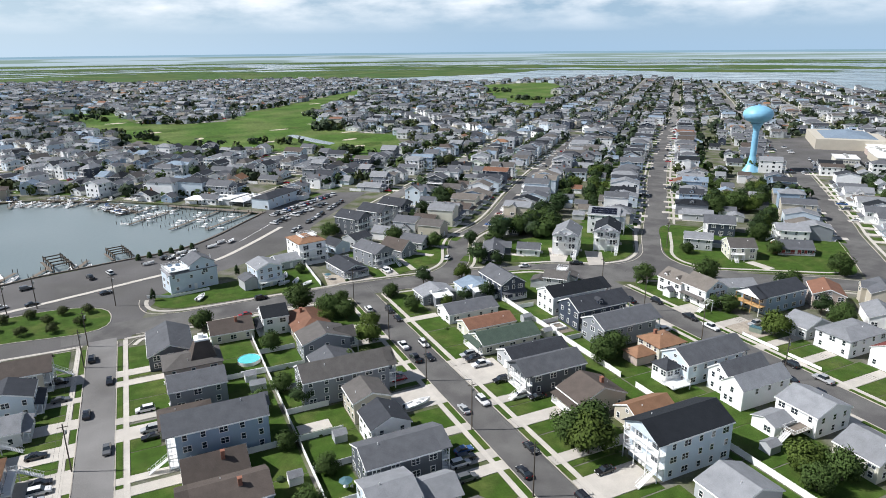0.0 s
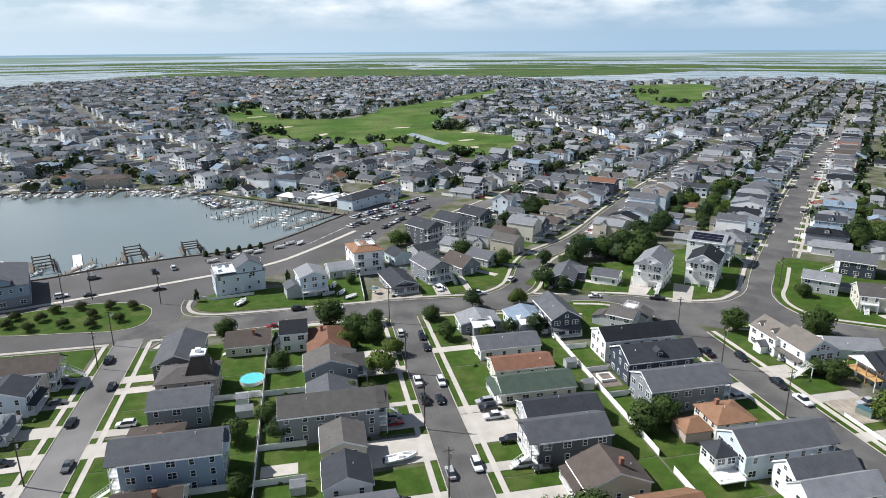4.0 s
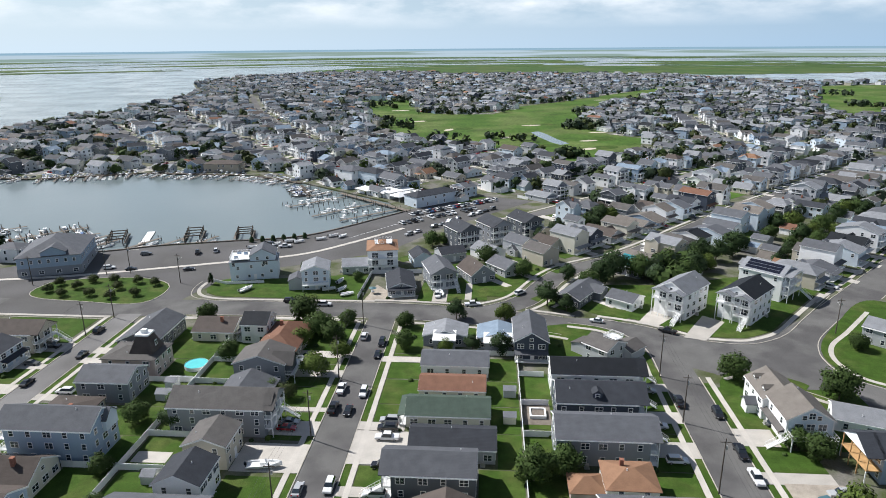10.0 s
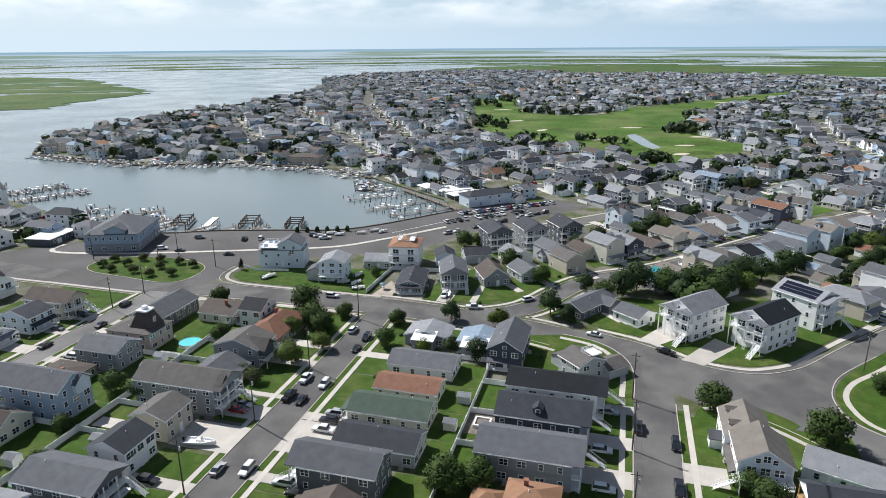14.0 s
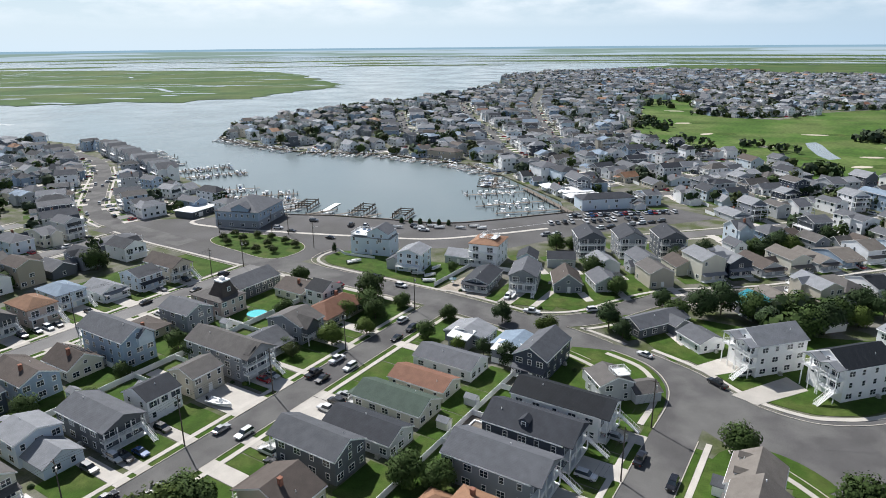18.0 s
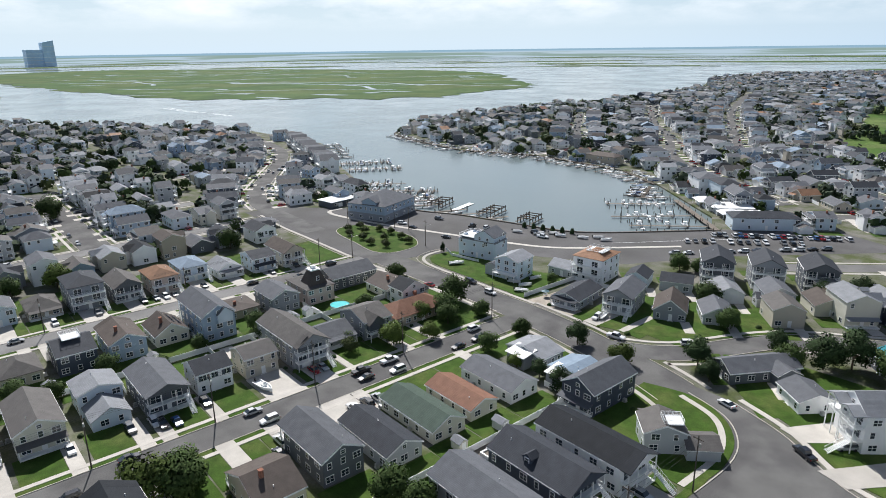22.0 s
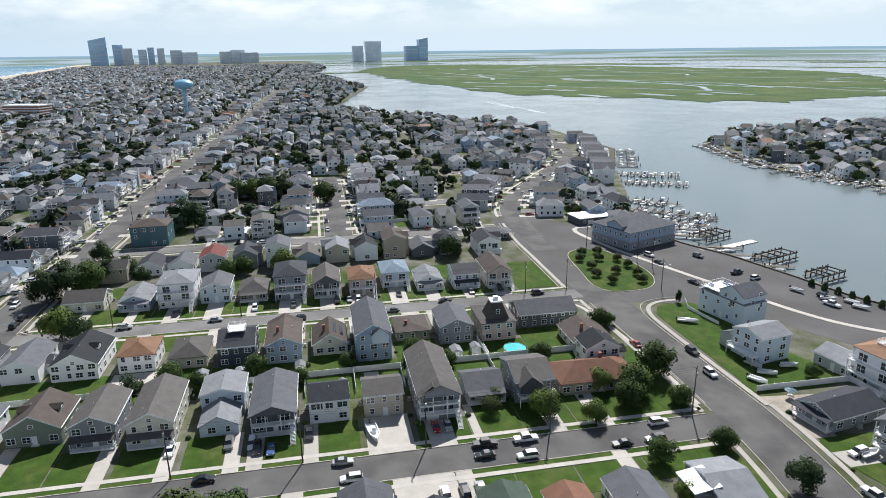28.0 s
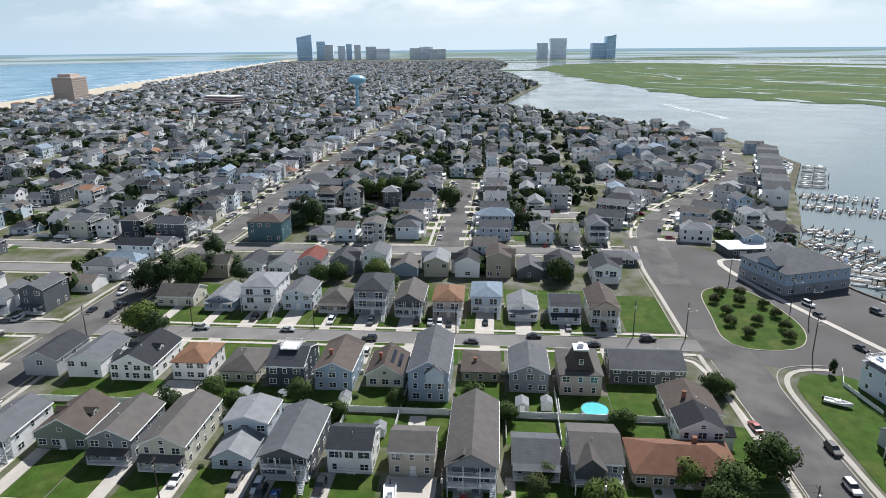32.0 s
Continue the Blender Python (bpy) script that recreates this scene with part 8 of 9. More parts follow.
for k in range(5):
    bm = bmesh.new()
    box(bm, -28, -12, k * 3.4, 28, 12, k * 3.4 + 2.0)
    part("storey", bm, M_BRICK, h)
    bm = bmesh.new()
    box(bm, -28.3, -12.3, k * 3.4 + 2.0, 28.3, 12.3, k * 3.4 + 3.4)
    part("balcony_band", bm, SIDING["white"], h)
s = thing("school_building", pose(586, 384, 0, 0, 0, 42), "long pale school building with a blue grey roof", "building")
bm = bmesh.new()
box(bm, -40, -28, 0, 40, 28, 9), box(bm, -60, -36, 0, -10, -10, 6)
part("wall", bm, SIDING["beige"], s)
part("roof", hip_roof(60, 40, 9.05, 12.5), ROOF["blue"], s)
bm = bmesh.new()
box(bm, -60.5, -36.5, 6, -10, -9.5, 6.4)
part("flat_roof", bm, M_METALROOF, s)
for k in range(12):
    add_window(s, -36 + 6.4 * k, -28.02, 4.5, 0, 1.7, 1.35, False)

sheet("school_yard", SCHOOL_YARD, -0.3, 0.011, M_ASPHALT_OLD, "worn asphalt yard round the school", "yard")
for k, (x, y, w, l, e, wk) in enumerate(((522, 306, 40, 20, 6.0, "beige"), (496, 322, 22, 16, 4.2, "cream"), (548, 330, 26, 14, 5.0, "pink"))):
    s = thing("school_wing", pose(x, y, 0, 0, 0, 42), "%s school wing with a white flat roof" % wk, "building", "school wings")
    bm = bmesh.new()
    box(bm, -w / 2, -l / 2, 0, w / 2, l / 2, e)
    part("wall", bm, SIDING[wk], s)
    bm = bmesh.new()
    box(bm, -w / 2 - 0.4, -l / 2 - 0.4, e, w / 2 + 0.4, l / 2 + 0.4, e + 0.5)
    part("roof", bm, M_METALROOF, s)
    for px in (-0.3, 0.05, 0.3):
        bm = bmesh.new()
        box(bm, px * w - 1.2, -1, e + 0.5, px * w + 1.2, 1, e + 1.9)
        part("roof_unit", bm, M_UNIT, s, "grey rooftop cooling unit")
    for i in range(int(w / 4)):
        add_window(s, -w / 2 + 2 + 4 * i, -l / 2, 1.4, 0, 1.7, 1.35, False), add_window(s, -w / 2, -l / 2 + 2 + (l - 4) * i * 4 / w, 1.4, -90, 1.7, 1.35, False)
for x, y, f in ((470, 330, 42), (474, 334, 42), (482, 342, 42), (500, 372, 130), (506, 378, 130), (520, 395, 130), (462, 322, 42)):
    car(x, y, f, "suv", "white" if int(x) % 3 else "black", rims=False)

# far city skyline along the shore
r = random.Random(4)
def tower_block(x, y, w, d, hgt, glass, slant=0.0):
    t = thing("tower_block", pose(x, y, 0, 0, 0, 10), "far glass tower with blue haze put into its colour" if glass else "far tower block with pale haze put into its colour", "tower", "far skyline")
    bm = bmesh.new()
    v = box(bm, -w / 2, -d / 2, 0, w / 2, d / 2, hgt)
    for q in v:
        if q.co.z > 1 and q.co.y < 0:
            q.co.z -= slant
    part("wall", bm, M_HAZED_GLASS if glass else M_HAZED_CITY, t)
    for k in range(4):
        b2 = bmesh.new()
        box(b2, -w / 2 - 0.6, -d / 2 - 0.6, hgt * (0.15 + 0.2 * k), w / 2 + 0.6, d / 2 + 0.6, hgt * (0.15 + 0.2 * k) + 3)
        part("floor_band", b2, M_HAZED_CITY, t)


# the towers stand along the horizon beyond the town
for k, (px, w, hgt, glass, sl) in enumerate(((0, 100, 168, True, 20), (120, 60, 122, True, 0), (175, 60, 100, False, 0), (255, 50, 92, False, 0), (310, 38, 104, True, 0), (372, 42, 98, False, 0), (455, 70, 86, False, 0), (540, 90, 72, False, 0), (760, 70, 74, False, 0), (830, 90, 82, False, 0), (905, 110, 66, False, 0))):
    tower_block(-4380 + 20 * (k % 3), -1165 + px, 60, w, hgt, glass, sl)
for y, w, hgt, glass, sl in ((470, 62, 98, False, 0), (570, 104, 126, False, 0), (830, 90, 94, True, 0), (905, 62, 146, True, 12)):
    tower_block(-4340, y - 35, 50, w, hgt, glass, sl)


# ---- garden clutter ----
def garden_table(x, y, turn):
    t = thing("garden_table", pose(x, y, 0.12, 0, 0, turn), "round garden table with a pale parasol", "table", "garden tables")
    bm = bmesh.new()
    tube(bm, 0.6, 0.6, 0.68, 0.73, 14)
    part("tabletop", bm, M_TRIM, t)
    bm = bmesh.new()
    tube(bm, 0.04, 0.04, 0, 2.5, 6)
    part("pole", bm, M_RIM, t)
    bm = bmesh.new()
    tube(bm, 1.5, 0.05, 2.05, 2.55, 8)
    part("parasol", bm, SIDING[("grey", "beige", "teal", "blue")[int(x) % 4]], t)


def garden_chair(x, y, turn):
    c = thing("garden_chair", pose(x, y, 0.12, 0, 0, turn), "white plastic garden chair", "chair", "garden chairs")
    bm = bmesh.new()
    box(bm, -0.25, -0.25, 0.4, 0.25, 0.25, 0.45)
    part("seat", bm, M_TRIM, c)
    bm = bmesh.new()
    box(bm, -0.25, 0.22, 0.45, 0.25, 0.27, 0.95)
    part("backrest", bm, M_TRIM, c)
    for px in (-0.2, 0.2):
        for py in (-0.2, 0.2):
            bm = bmesh.new()
            box(bm, px - 0.03, py - 0.03, 0, px + 0.03, py + 0.03, 0.4)
            part("leg", bm, M_TRIM, c)


for i, (x, y) in enumerate(((30, 113), (29, 92), (62, 241), (20, 104))):
    garden_table(x, y, i * 40)
    for k in range(1 + i % 2):
        a = i + k * 2.1
        garden_chair(x + 1.2 * math.cos(a), y + 1.2 * math.sin(a), math.degrees(a) - 90)
for x, y in ((33, 100),):
    g = thing("paddling_pool", pose(x, y, 0.1), "small blue inflatable paddling pool on the lawn", "pool", "paddling pools")
    bm = bmesh.new()
    tube(bm, 1.25, 1.2, 0, 0.4, 20, cap=False)
    part("rim", bm, SIDING["blue"], g)
    bm = bmesh.new()
    bmesh.ops.create_circle(bm, cap_ends=True, segments=20, radius=1.2, matrix=Matrix.Translation((0, 0, 0.3)))
    part("water", bm, M_POOL, g)
for x, y, f in ((50, 243.5, 60), (53, 238.5, 30), (47.5, 252, 75)):
    boat(x, y, f, 2, 0.2, False, "small white boat stored on the lawn")

# ---- the wider town ----
NEAR = [(-90, 30), (-90, 214), (-2, 214), (-2, 268), (30, 272), (60, 290), (84, 318), (128, 334), (150, 330), (222, 398), (262, 366), (290, 338), (322, 372), (352, 340), (372, 318), (400, 330), (446, 286), (316, 150), (290, 110), (240, 20), (200, 30), (160, -60), (60, -60), (30, 20), (-20, 10)]
CELL = 4.0
GX, GY = np.meshgrid(np.arange(-4000, 1800, CELL) + CELL / 2, np.arange(-1500, 2300, CELL) + CELL / 2, indexing="ij")


def mask(poly):
    """The grid cells whose middle lies in a polygon."""
    got = np.zeros(GX.shape, bool)
    for (xa, ya), (xb, yb) in zip(poly, poly[1:] + poly[:1]):
        if ya != yb:
            got ^= ((ya > GY) != (yb > GY)) & (GX < (xb - xa) * (GY - ya) / (yb - ya) + xa)
    return got


DRY = mask(LAND) & ~mask(PLAZA)
OPEN = DRY & ~mask(SCHOOL_YARD) & ~mask(FIELD) & ~mask(GOLF) & ~mask(GOLF_EAST) & ~mask(NEAR) & ~(mask(BEACH) & (GY < -300))
ROADS_NEAR = {4: np.zeros(GX.shape, bool), 9: np.zeros(GX.shape, bool)}
for name, (line, half) in ROADS.items():
    for x, y in smooth(line, 3.0):
        for wide, grid in ROADS_NEAR.items():
            k = int((half + wide) // CELL) + 1
            i, j = int((x + 4000) // CELL), int((y + 1500) // CELL)
            for di in range(-k, k + 1):
                for dj in range(-k, k + 1):
                    if 0 <= i + di < GX.shape[0] and 0 <= j + dj < GX.shape[1] and math.hypot(GX[i + di, j + dj] - x, GY[i + di, j + dj] - y) < half + wide:
                        grid[i + di, j + dj] = True


def at(grid, x, y):
    i, j = int((x + 4000) // CELL), int((y + 1500) // CELL)
    return 0 <= i < grid.shape[0] and 0 <= j < grid.shape[1] and bool(grid[i, j])


def free(x, y, margin=12.0):
    return at(OPEN, x, y) and at(DRY, x + margin, y) and at(DRY, x - margin, y) and at(DRY, x, y + margin) and at(DRY, x, y - margin)


BUILT = collections.defaultdict(list)


def clear(x, y, gap):
    """True where no house stands nearer than gap; it then takes the place."""
    i, j = int(x // 16), int(y // 16)
    for di in (-1, 0, 1):
        for dj in (-1, 0, 1):
            if any(math.hypot(x - px, y - py) < gap for px, py in BUILT[i + di, j + dj]):
                return False
    BUILT[i, j].append((x, y))
    return True


ZONES = [  # bounds in plan, angle of the streets, street spacing and shift
    ("west", (-1300, -600, -90, 214), 90.0, 64.0, -108.0),
    ("seaward", (-90, -400, -62, 14), 90.0, 64.0, -76.0),
    ("north", (-62, 230, 1500, 2000), 45.5, 80.0, -80.0),
    ("south", (-62, -400, 1300, 30), 90.0, 88.0, 69.0),
    ("east", (160, 30, 1300, 230), 45.5, 80.0, -80.0),
    ("cape", (-640, 380, -62, 2200), 70.0, 62.0, 0.0),
    ("point", (-800, 214, -62, 400), 90.0, 60.0, -20.0),
    ("city", (-3600, -1300, -1300, 250), 90.0, 80.0, -18.0),
]
mid, far, rear, far_trees, mid_trees, streets, walks = [], [], [], [], [], bmesh.new(), bmesh.new()
for x, y in ((-124, 51), (-124, 45), (-124, 58), (-118, 51), (-131, 51), (-218, 53), (-218, 46), (-218, 60), (-205, 88), (-208, 100), (-152, 59), (-143, 167), (-50, 33), *[(-349 + 7.5 * k, 359 - 2.52 * k) for k in range(21)]):
    BUILT[int(x // 16), int(y // 16)].append((x, y))
rng = random.Random(21)


def street(run):
    """A side street with a pale pavement on both sides."""
    ribbon(streets, [run[0], run[-1]], 4.5, 0.012)
    for side in (-6.4, 6.4):
        ribbon(walks, [run[0], run[-1]], 0.7, 0.017, side)


for name, (line, half) in ROADS.items():
    pts, run = smooth(line, 1.0), 0.0
    for (xa, ya), (xb, yb) in zip(pts, pts[1:]):
        run += math.hypot(xb - xa, yb - ya)
        if run < 12.2:
            continue
        run = 0.0
        a = math.atan2(yb - ya, xb - xa)
        for side in (-1, 1):
            o = half + rng.uniform(12.5, 15)
            hx, hy = xa - math.sin(a) * o * side, ya + math.cos(a) * o * side
            if rng.random() < 0.05 or not free(hx, hy, 8) or at(ROADS_NEAR[4], hx, hy) or not clear(hx, hy, 9.8):
                continue
            d = math.hypot(hx - 100, hy - 60)
            (mid if d < 198 else far).append((hx, hy, math.degrees(a) - 90 * side, d))
            if rng.random() < 0.6:
                far_trees.append((hx - math.sin(a) * 11 * side, hy + math.cos(a) * 11 * side))
for name, (x0, y0, x1, y1), ang, gap, shift in ZONES:
    a = radians(ang)
    u, v = (math.cos(a), math.sin(a)), (math.sin(a), -math.cos(a))
    reach = 3200
    cx, cy = (x0 + x1) / 2, (y0 + y1) / 2
    base = cx * v[0] + cy * v[1]
    k0, k1 = int((base - 1400 - shift) // gap), int((base + 1400 - shift) // gap)
    for k in range(k0, k1 + 1):
        vv = shift + k * gap
        mid_u = cx * u[0] + cy * u[1]
        s, run = mid_u - 1500, []
        while s < mid_u + 1500:
            x, y = u[0] * s + v[0] * vv, u[1] * s + v[1] * vv
            ok = x0 <= x <= x1 and y0 <= y <= y1
            if ok and free(x, y, 6):
                run.append((x, y))
            elif len(run) > 2:
                street(run)
                run = []
            else:
                run = []
            if (s // 13) % 16 != 0:
                for side in (-1, 1):
                    o = vv + side * rng.uniform(17.5, 20.5)
                    hs = s + rng.uniform(-1.5, 1.5)
                    hx, hy = u[0] * hs + v[0] * o, u[1] * hs + v[1] * o
                    if not (x0 <= hx <= x1 and y0 <= hy <= y1) or not free(hx, hy, 9) or at(ROADS_NEAR[9], hx, hy) or rng.random() < 0.06 or not clear(hx, hy, 9.6):
                        continue
                    face = math.degrees(math.atan2(-side * v[1], -side * v[0])) + rng.uniform(-4, 4)
                    d = math.hypot(hx - 100, hy - 60)
                    (mid if d < 198 else far).append((hx, hy, face, d))
                    for q in range(2):
                        if rng.random() < (0.5 if d < 1200 else 0.36):
                            tx, ty = hx + rng.uniform(-9, 9), hy + rng.uniform(-16, 16)
                            if free(tx, ty, 3):
                                (mid_trees if d < 198 else far_trees).append((tx, ty))
                    # rear buildings and the trees between the back yards
                    if d > 198 and rng.random() < (0.62 if gap > 70 else 0.12):
                        o2 = o + side * rng.uniform(14.5, 17)
                        bx, by = u[0] * hs + v[0] * o2, u[1] * hs + v[1] * o2
                        if free(bx, by, 6) and clear(bx, by, 9.5) and not at(ROADS_NEAR[9], bx, by):
                            rear.append((bx, by, face + rng.choice((0, 90, 180)), d))
                    if d > 198 and rng.random() < 0.55:
                        o2 = o + side * rng.uniform(9.5, gap / 2 - 18)
                        bx, by = u[0] * (hs + 6) + v[0] * o2, u[1] * (hs + 6) + v[1] * o2
                        if free(bx, by, 3) and not at(ROADS_NEAR[4], bx, by):
                            far_trees.append((bx, by))
            s += rng.uniform(10.4, 13.4)
        if len(run) > 2:
            street(run)
tagged(part("side_pavements", walks, M_CONCRETE), "pale concrete pavements beside the side streets", "pavement", kind="structure")
tagged(part("side_streets", streets, M_STREET), "pale asphalt side streets of the town", "road", kind="structure")

for i in range(700):                     # trees and thickets along the edges of the golf course
    x, y = rng.uniform(-120, 640), rng.uniform(500, 1500)
    if inside(x, y, GOLF) and not all(inside(x + 12 * math.cos(t), y + 12 * math.sin(t), GOLF) for t in range(6)):
        far_trees.append((x, y))
for cx, cy, n, rad in ((200, 735, 26, 17), (210, 770, 14, 14), (165, 548, 8, 12), (60, 640, 6, 14), (12, 740, 8, 14), (-20, 800, 8, 12), (-60, 1000, 12, 24), (-30, 1080, 14, 26), (-130, 1050, 16, 30), (-150, 1120, 14, 30), (230, 900, 10, 16), (330, 1060, 14, 24), (30, 905, 12, 18), (75, 890, 8, 14), (640, 950, 10, 20),
                       (700, 1200, 16, 30), (620, 1000, 12, 20), (780, 1000, 14, 30), (300, 720, 9, 16), (330, 860, 14, 20), (140, 1080, 12, 24), (350, 1000, 8, 20), (540, 800, 14, 24), (460, 760, 12, 20), (108, 655, 5, 9), (135, 640, 4, 8),
                       (-379, 689, 18, 22), (-402, 762, 22, 24), (-375, 780, 14, 18), (-415, 880, 24, 24), (-416, 940, 22, 24), (-408, 1000, 18, 24), (-324, 690, 14, 16), (-320, 734, 12, 16), (-440, 1120, 22, 40), (-300, 1300, 22, 50), (-150, 1400, 26, 60), (50, 1500, 26, 60), (250, 1600, 22, 60), (-420, 560, 16, 22), (-390, 520, 12, 18),
                       (175, 262, 12, 10), (300, 300, 8, 10), (345, 260, 8, 10), (-250, 200, 8, 12), (-330, 120, 12, 16), (-420, 60, 12, 18), (-300, -40, 12, 18), (-480, 180, 14, 20)):
    for i in range(n):
        tx, ty = cx + rng.gauss(0, rad * 0.6), cy + rng.gauss(0, rad * 0.6)
        if at(DRY, tx, ty) and not at(ROADS_NEAR[4], tx, ty):
            far_trees.append((tx, ty))
for i in range(190):                     # groves between the far houses
    x, y = rng.choice(((rng.uniform(-600, 100), rng.uniform(420, 1500)), (rng.uniform(150, 1200), rng.uniform(300, 1300)), (rng.uniform(-1300, -120), rng.uniform(-450, 300))))
    if free(x, y, 14):
        for k in range(rng.randrange(4, 10)):
            tx, ty = x + rng.gauss(0, 7), y + rng.gauss(0, 7)
            if free(tx, ty, 3) and not at(ROADS_NEAR[4], tx, ty):
                far_trees.append((tx, ty))

# far houses, joined: gables or hips with white edges, windows, stacked decks, side gables, garages
FW = ["white", "lightgrey", "grey", "beige", "blue", "darkgrey", "cream", "tan", "paleblue", "navy", "yellow"]
FR = ["grey", "dark", "brown", "light", "taupe", "tan", "black", "rust", "blue", "red", "orange"]
NW, TRIM, GLASS, BRICK = len(FW), len(FW) + len(FR), len(FW) + len(FR) + 1, len(FW) + len(FR) + 2
WALL_ODDS, ROOF_ODDS = (0, 0, 0, 0, 0, 0, 0, 0, 1, 1, 1, 2, 2, 3, 4, 4, 5, 6, 8, 8, 8, 9), (0, 0, 0, 0, 0, 0, 0, 1, 1, 1, 3, 3, 3, 3, 4, 4, 6, 8)
verts, faces, fm = [], [], []


def far_house(hx, hy, face, r, level, small=False):
    """level 2: full outside detail, 1: windows and decks, 0: walls and roof with its edges."""
    w, l = (r.uniform(5.5, 8.5), r.uniform(6.5, 11)) if small else (r.uniform(7.4, 10.0), r.uniform(10, 17))
    e = r.choice((2.7, 3.0, 5.6)) if small else r.choice((3.2, 3.4, 5.8, 5.8, 6.2, 8.2, 8.8))
    rg = e + r.uniform(1.4, 2.9)
    if r.random() < 0.3:
        face += 90
        w, l = l * 0.9, w
    c, s = math.cos(radians(face + 90)), math.sin(radians(face + 90))
    mw, mr = r.choice(WALL_ODDS), NW + r.choice(ROOF_ODDS)
    if r.random() < 0.07:
        mr = NW + r.choice((2, 2, 2, 5, 7, 10))

    def put(mi, pts, *quads):
        n0 = len(verts)
        verts.extend((hx + px * c - py * s, hy + px * s + py * c, pz) for px, py, pz in pts)
        for q in quads:
            faces.append(tuple(n0 + k for k in q)), fm.append(mi)

    def block(mi, x0, y0, z0, x1, y1, z1):
        put(mi, [(x, y, z) for z in (z0, z1) for x, y in ((x0, y0), (x1, y0), (x1, y1), (x0, y1))], (4, 5, 6, 7), (0, 1, 5, 4), (1, 2, 6, 5), (2, 3, 7, 6), (3, 0, 4, 7), (3, 2, 1, 0))

    def gable(x, y, a, b, z0, e, rg, turned=False, o=0.4):
        """Walls and a two sided roof; turned: the ridge runs across."""
        t = (lambda p: (x + p[1], y + p[0], p[2])) if turned else (lambda p: (x + p[0], y + p[1], p[2]))
        put(mw, [t(p) for p in ((-a, -b, z0), (a, -b, z0), (a, b, z0), (-a, b, z0), (-a, -b, e), (a, -b, e), (a, b, e), (-a, b, e), (0, -b, rg), (0, b, rg))], (0, 1, 5, 8, 4), (1, 2, 6, 5), (2, 3, 7, 9, 6), (3, 0, 4, 7))
        k = -o * (rg - e) / a
        for sx in (-1, 1):
            pts = [t(p) for dz in (0.16, -0.12) for p in ((sx * (a + o), -b - o, e + k + dz), (0, -b - o, rg + dz), (0, b + o, rg + dz), (sx * (a + o), b + o, e + k + dz))]
            put(mr, pts[:4], (0, 1, 2, 3))
            put(TRIM, pts, (0, 1, 5, 4), (2, 3, 7, 6), (0, 4, 7, 3))

    a, b = w / 2, l / 2
    if r.random() < 0.26 and not small:
        put(mw, [(x, y, z) for z in (-0.1, e) for x, y in ((-a, -b), (a, -b), (a, b), (-a, b))], (0, 1, 5, 4), (1, 2, 6, 5), (2, 3, 7, 6), (3, 0, 4, 7))
        i = min(a, b) * 0.95
        top = [(0, -(b - i), rg), (0, b - i, rg)] if b >= a else [(-(a - i), 0, rg), (a - i, 0, rg)]
        rim = [(-a - 0.5, -b - 0.5, e), (a + 0.5, -b - 0.5, e), (a + 0.5, b + 0.5, e), (-a - 0.5, b + 0.5, e)]
        put(mr, rim + top, *(((0, 1, 4), (1, 2, 5, 4), (2, 3, 5), (3, 0, 4, 5)) if b >= a else ((0, 1, 5, 4), (1, 2, 5), (2, 3, 4, 5), (3, 0, 4))))
        put(TRIM, rim + [(x, y, z - 0.28) for x, y, z in rim], (4, 5, 1, 0), (5, 6, 2, 1), (6, 7, 3, 2), (7, 4, 0, 3))
    else:
        gable(0, 0, a, b, -0.1, e, rg)
    if not level:
        return
    if not small:
        kind = r.random()
        if kind < 0.62:          # front decks or a porch
            floors = [z for z in (2.9, 5.7) if z < e - 1.5]
            x0, x1 = (-a, a) if r.random() < 0.6 else (-a, a * 0.1)
            for z in floors:
                block(TRIM, x0, -b - 2.2, z - 0.25, x1, -b, z)
                if level == 2:
                    block(TRIM, x0, -b - 2.2, z + 0.86, x1, -b - 2.1, z + 1.0)
                    n = int((x1 - x0) / 0.55)
                    for i in range(n + 1):
                        px = x0 + (x1 - x0 - 0.1) * i / n
                        put(TRIM, [(px, -b - 2.16, z), (px + 0.1, -b - 2.16, z), (px + 0.1, -b - 2.16, z + 0.9), (px, -b - 2.16, z + 0.9)], (0, 1, 2, 3))
                    put(GLASS, [(x0 + 1.2, -b - 0.05, z + 0.05), (x1 - 1.2, -b - 0.05, z + 0.05), (x1 - 1.2, -b - 0.05, z + 2.1), (x0 + 1.2, -b - 0.05, z + 2.1)], (0, 1, 2, 3))
                else:
                    block(TRIM, x0, -b - 2.2, z + 0.3, x1, -b - 2.1, z + 0.95)
            for px in (x0, (x0 + x1) / 2 - 0.1, x1 - 0.2):
                block(TRIM, px, -b - 2.2, 0, px + 0.2, -b - 2.0, e if e < 4 or kind < 0.3 else floors[-1] if floors else e)
            if e < 4 or kind < 0.3:
                z = min(e, 8.4)
                put(mr, [(x0 - 0.2, -b - 2.5, z - 0.5), (x1 + 0.2, -b - 2.5, z - 0.5), (x1 + 0.2, -b, z + 0.1), (x0 - 0.2, -b, z + 0.1)], (0, 1, 2, 3))
                block(TRIM, x0 - 0.2, -b - 2.5, z - 0.75, x1 + 0.2, -b - 2.4, z - 0.51)
        if kind > 0.42:          # a gable on one flank
            gable(r.choice((-1, 1)) * (a * 0.55 + r.uniform(0.3, 1.3)), r.uniform(-b * 0.4, b * 0.4), r.uniform(1.9, 3.0), a * 0.6, -0.1, e * r.choice((1.0, 1.0, 0.6)), e + (rg - e) * r.uniform(0.55, 0.9) if r.random() < 0.6 else e + 1.0, True, 0.3)
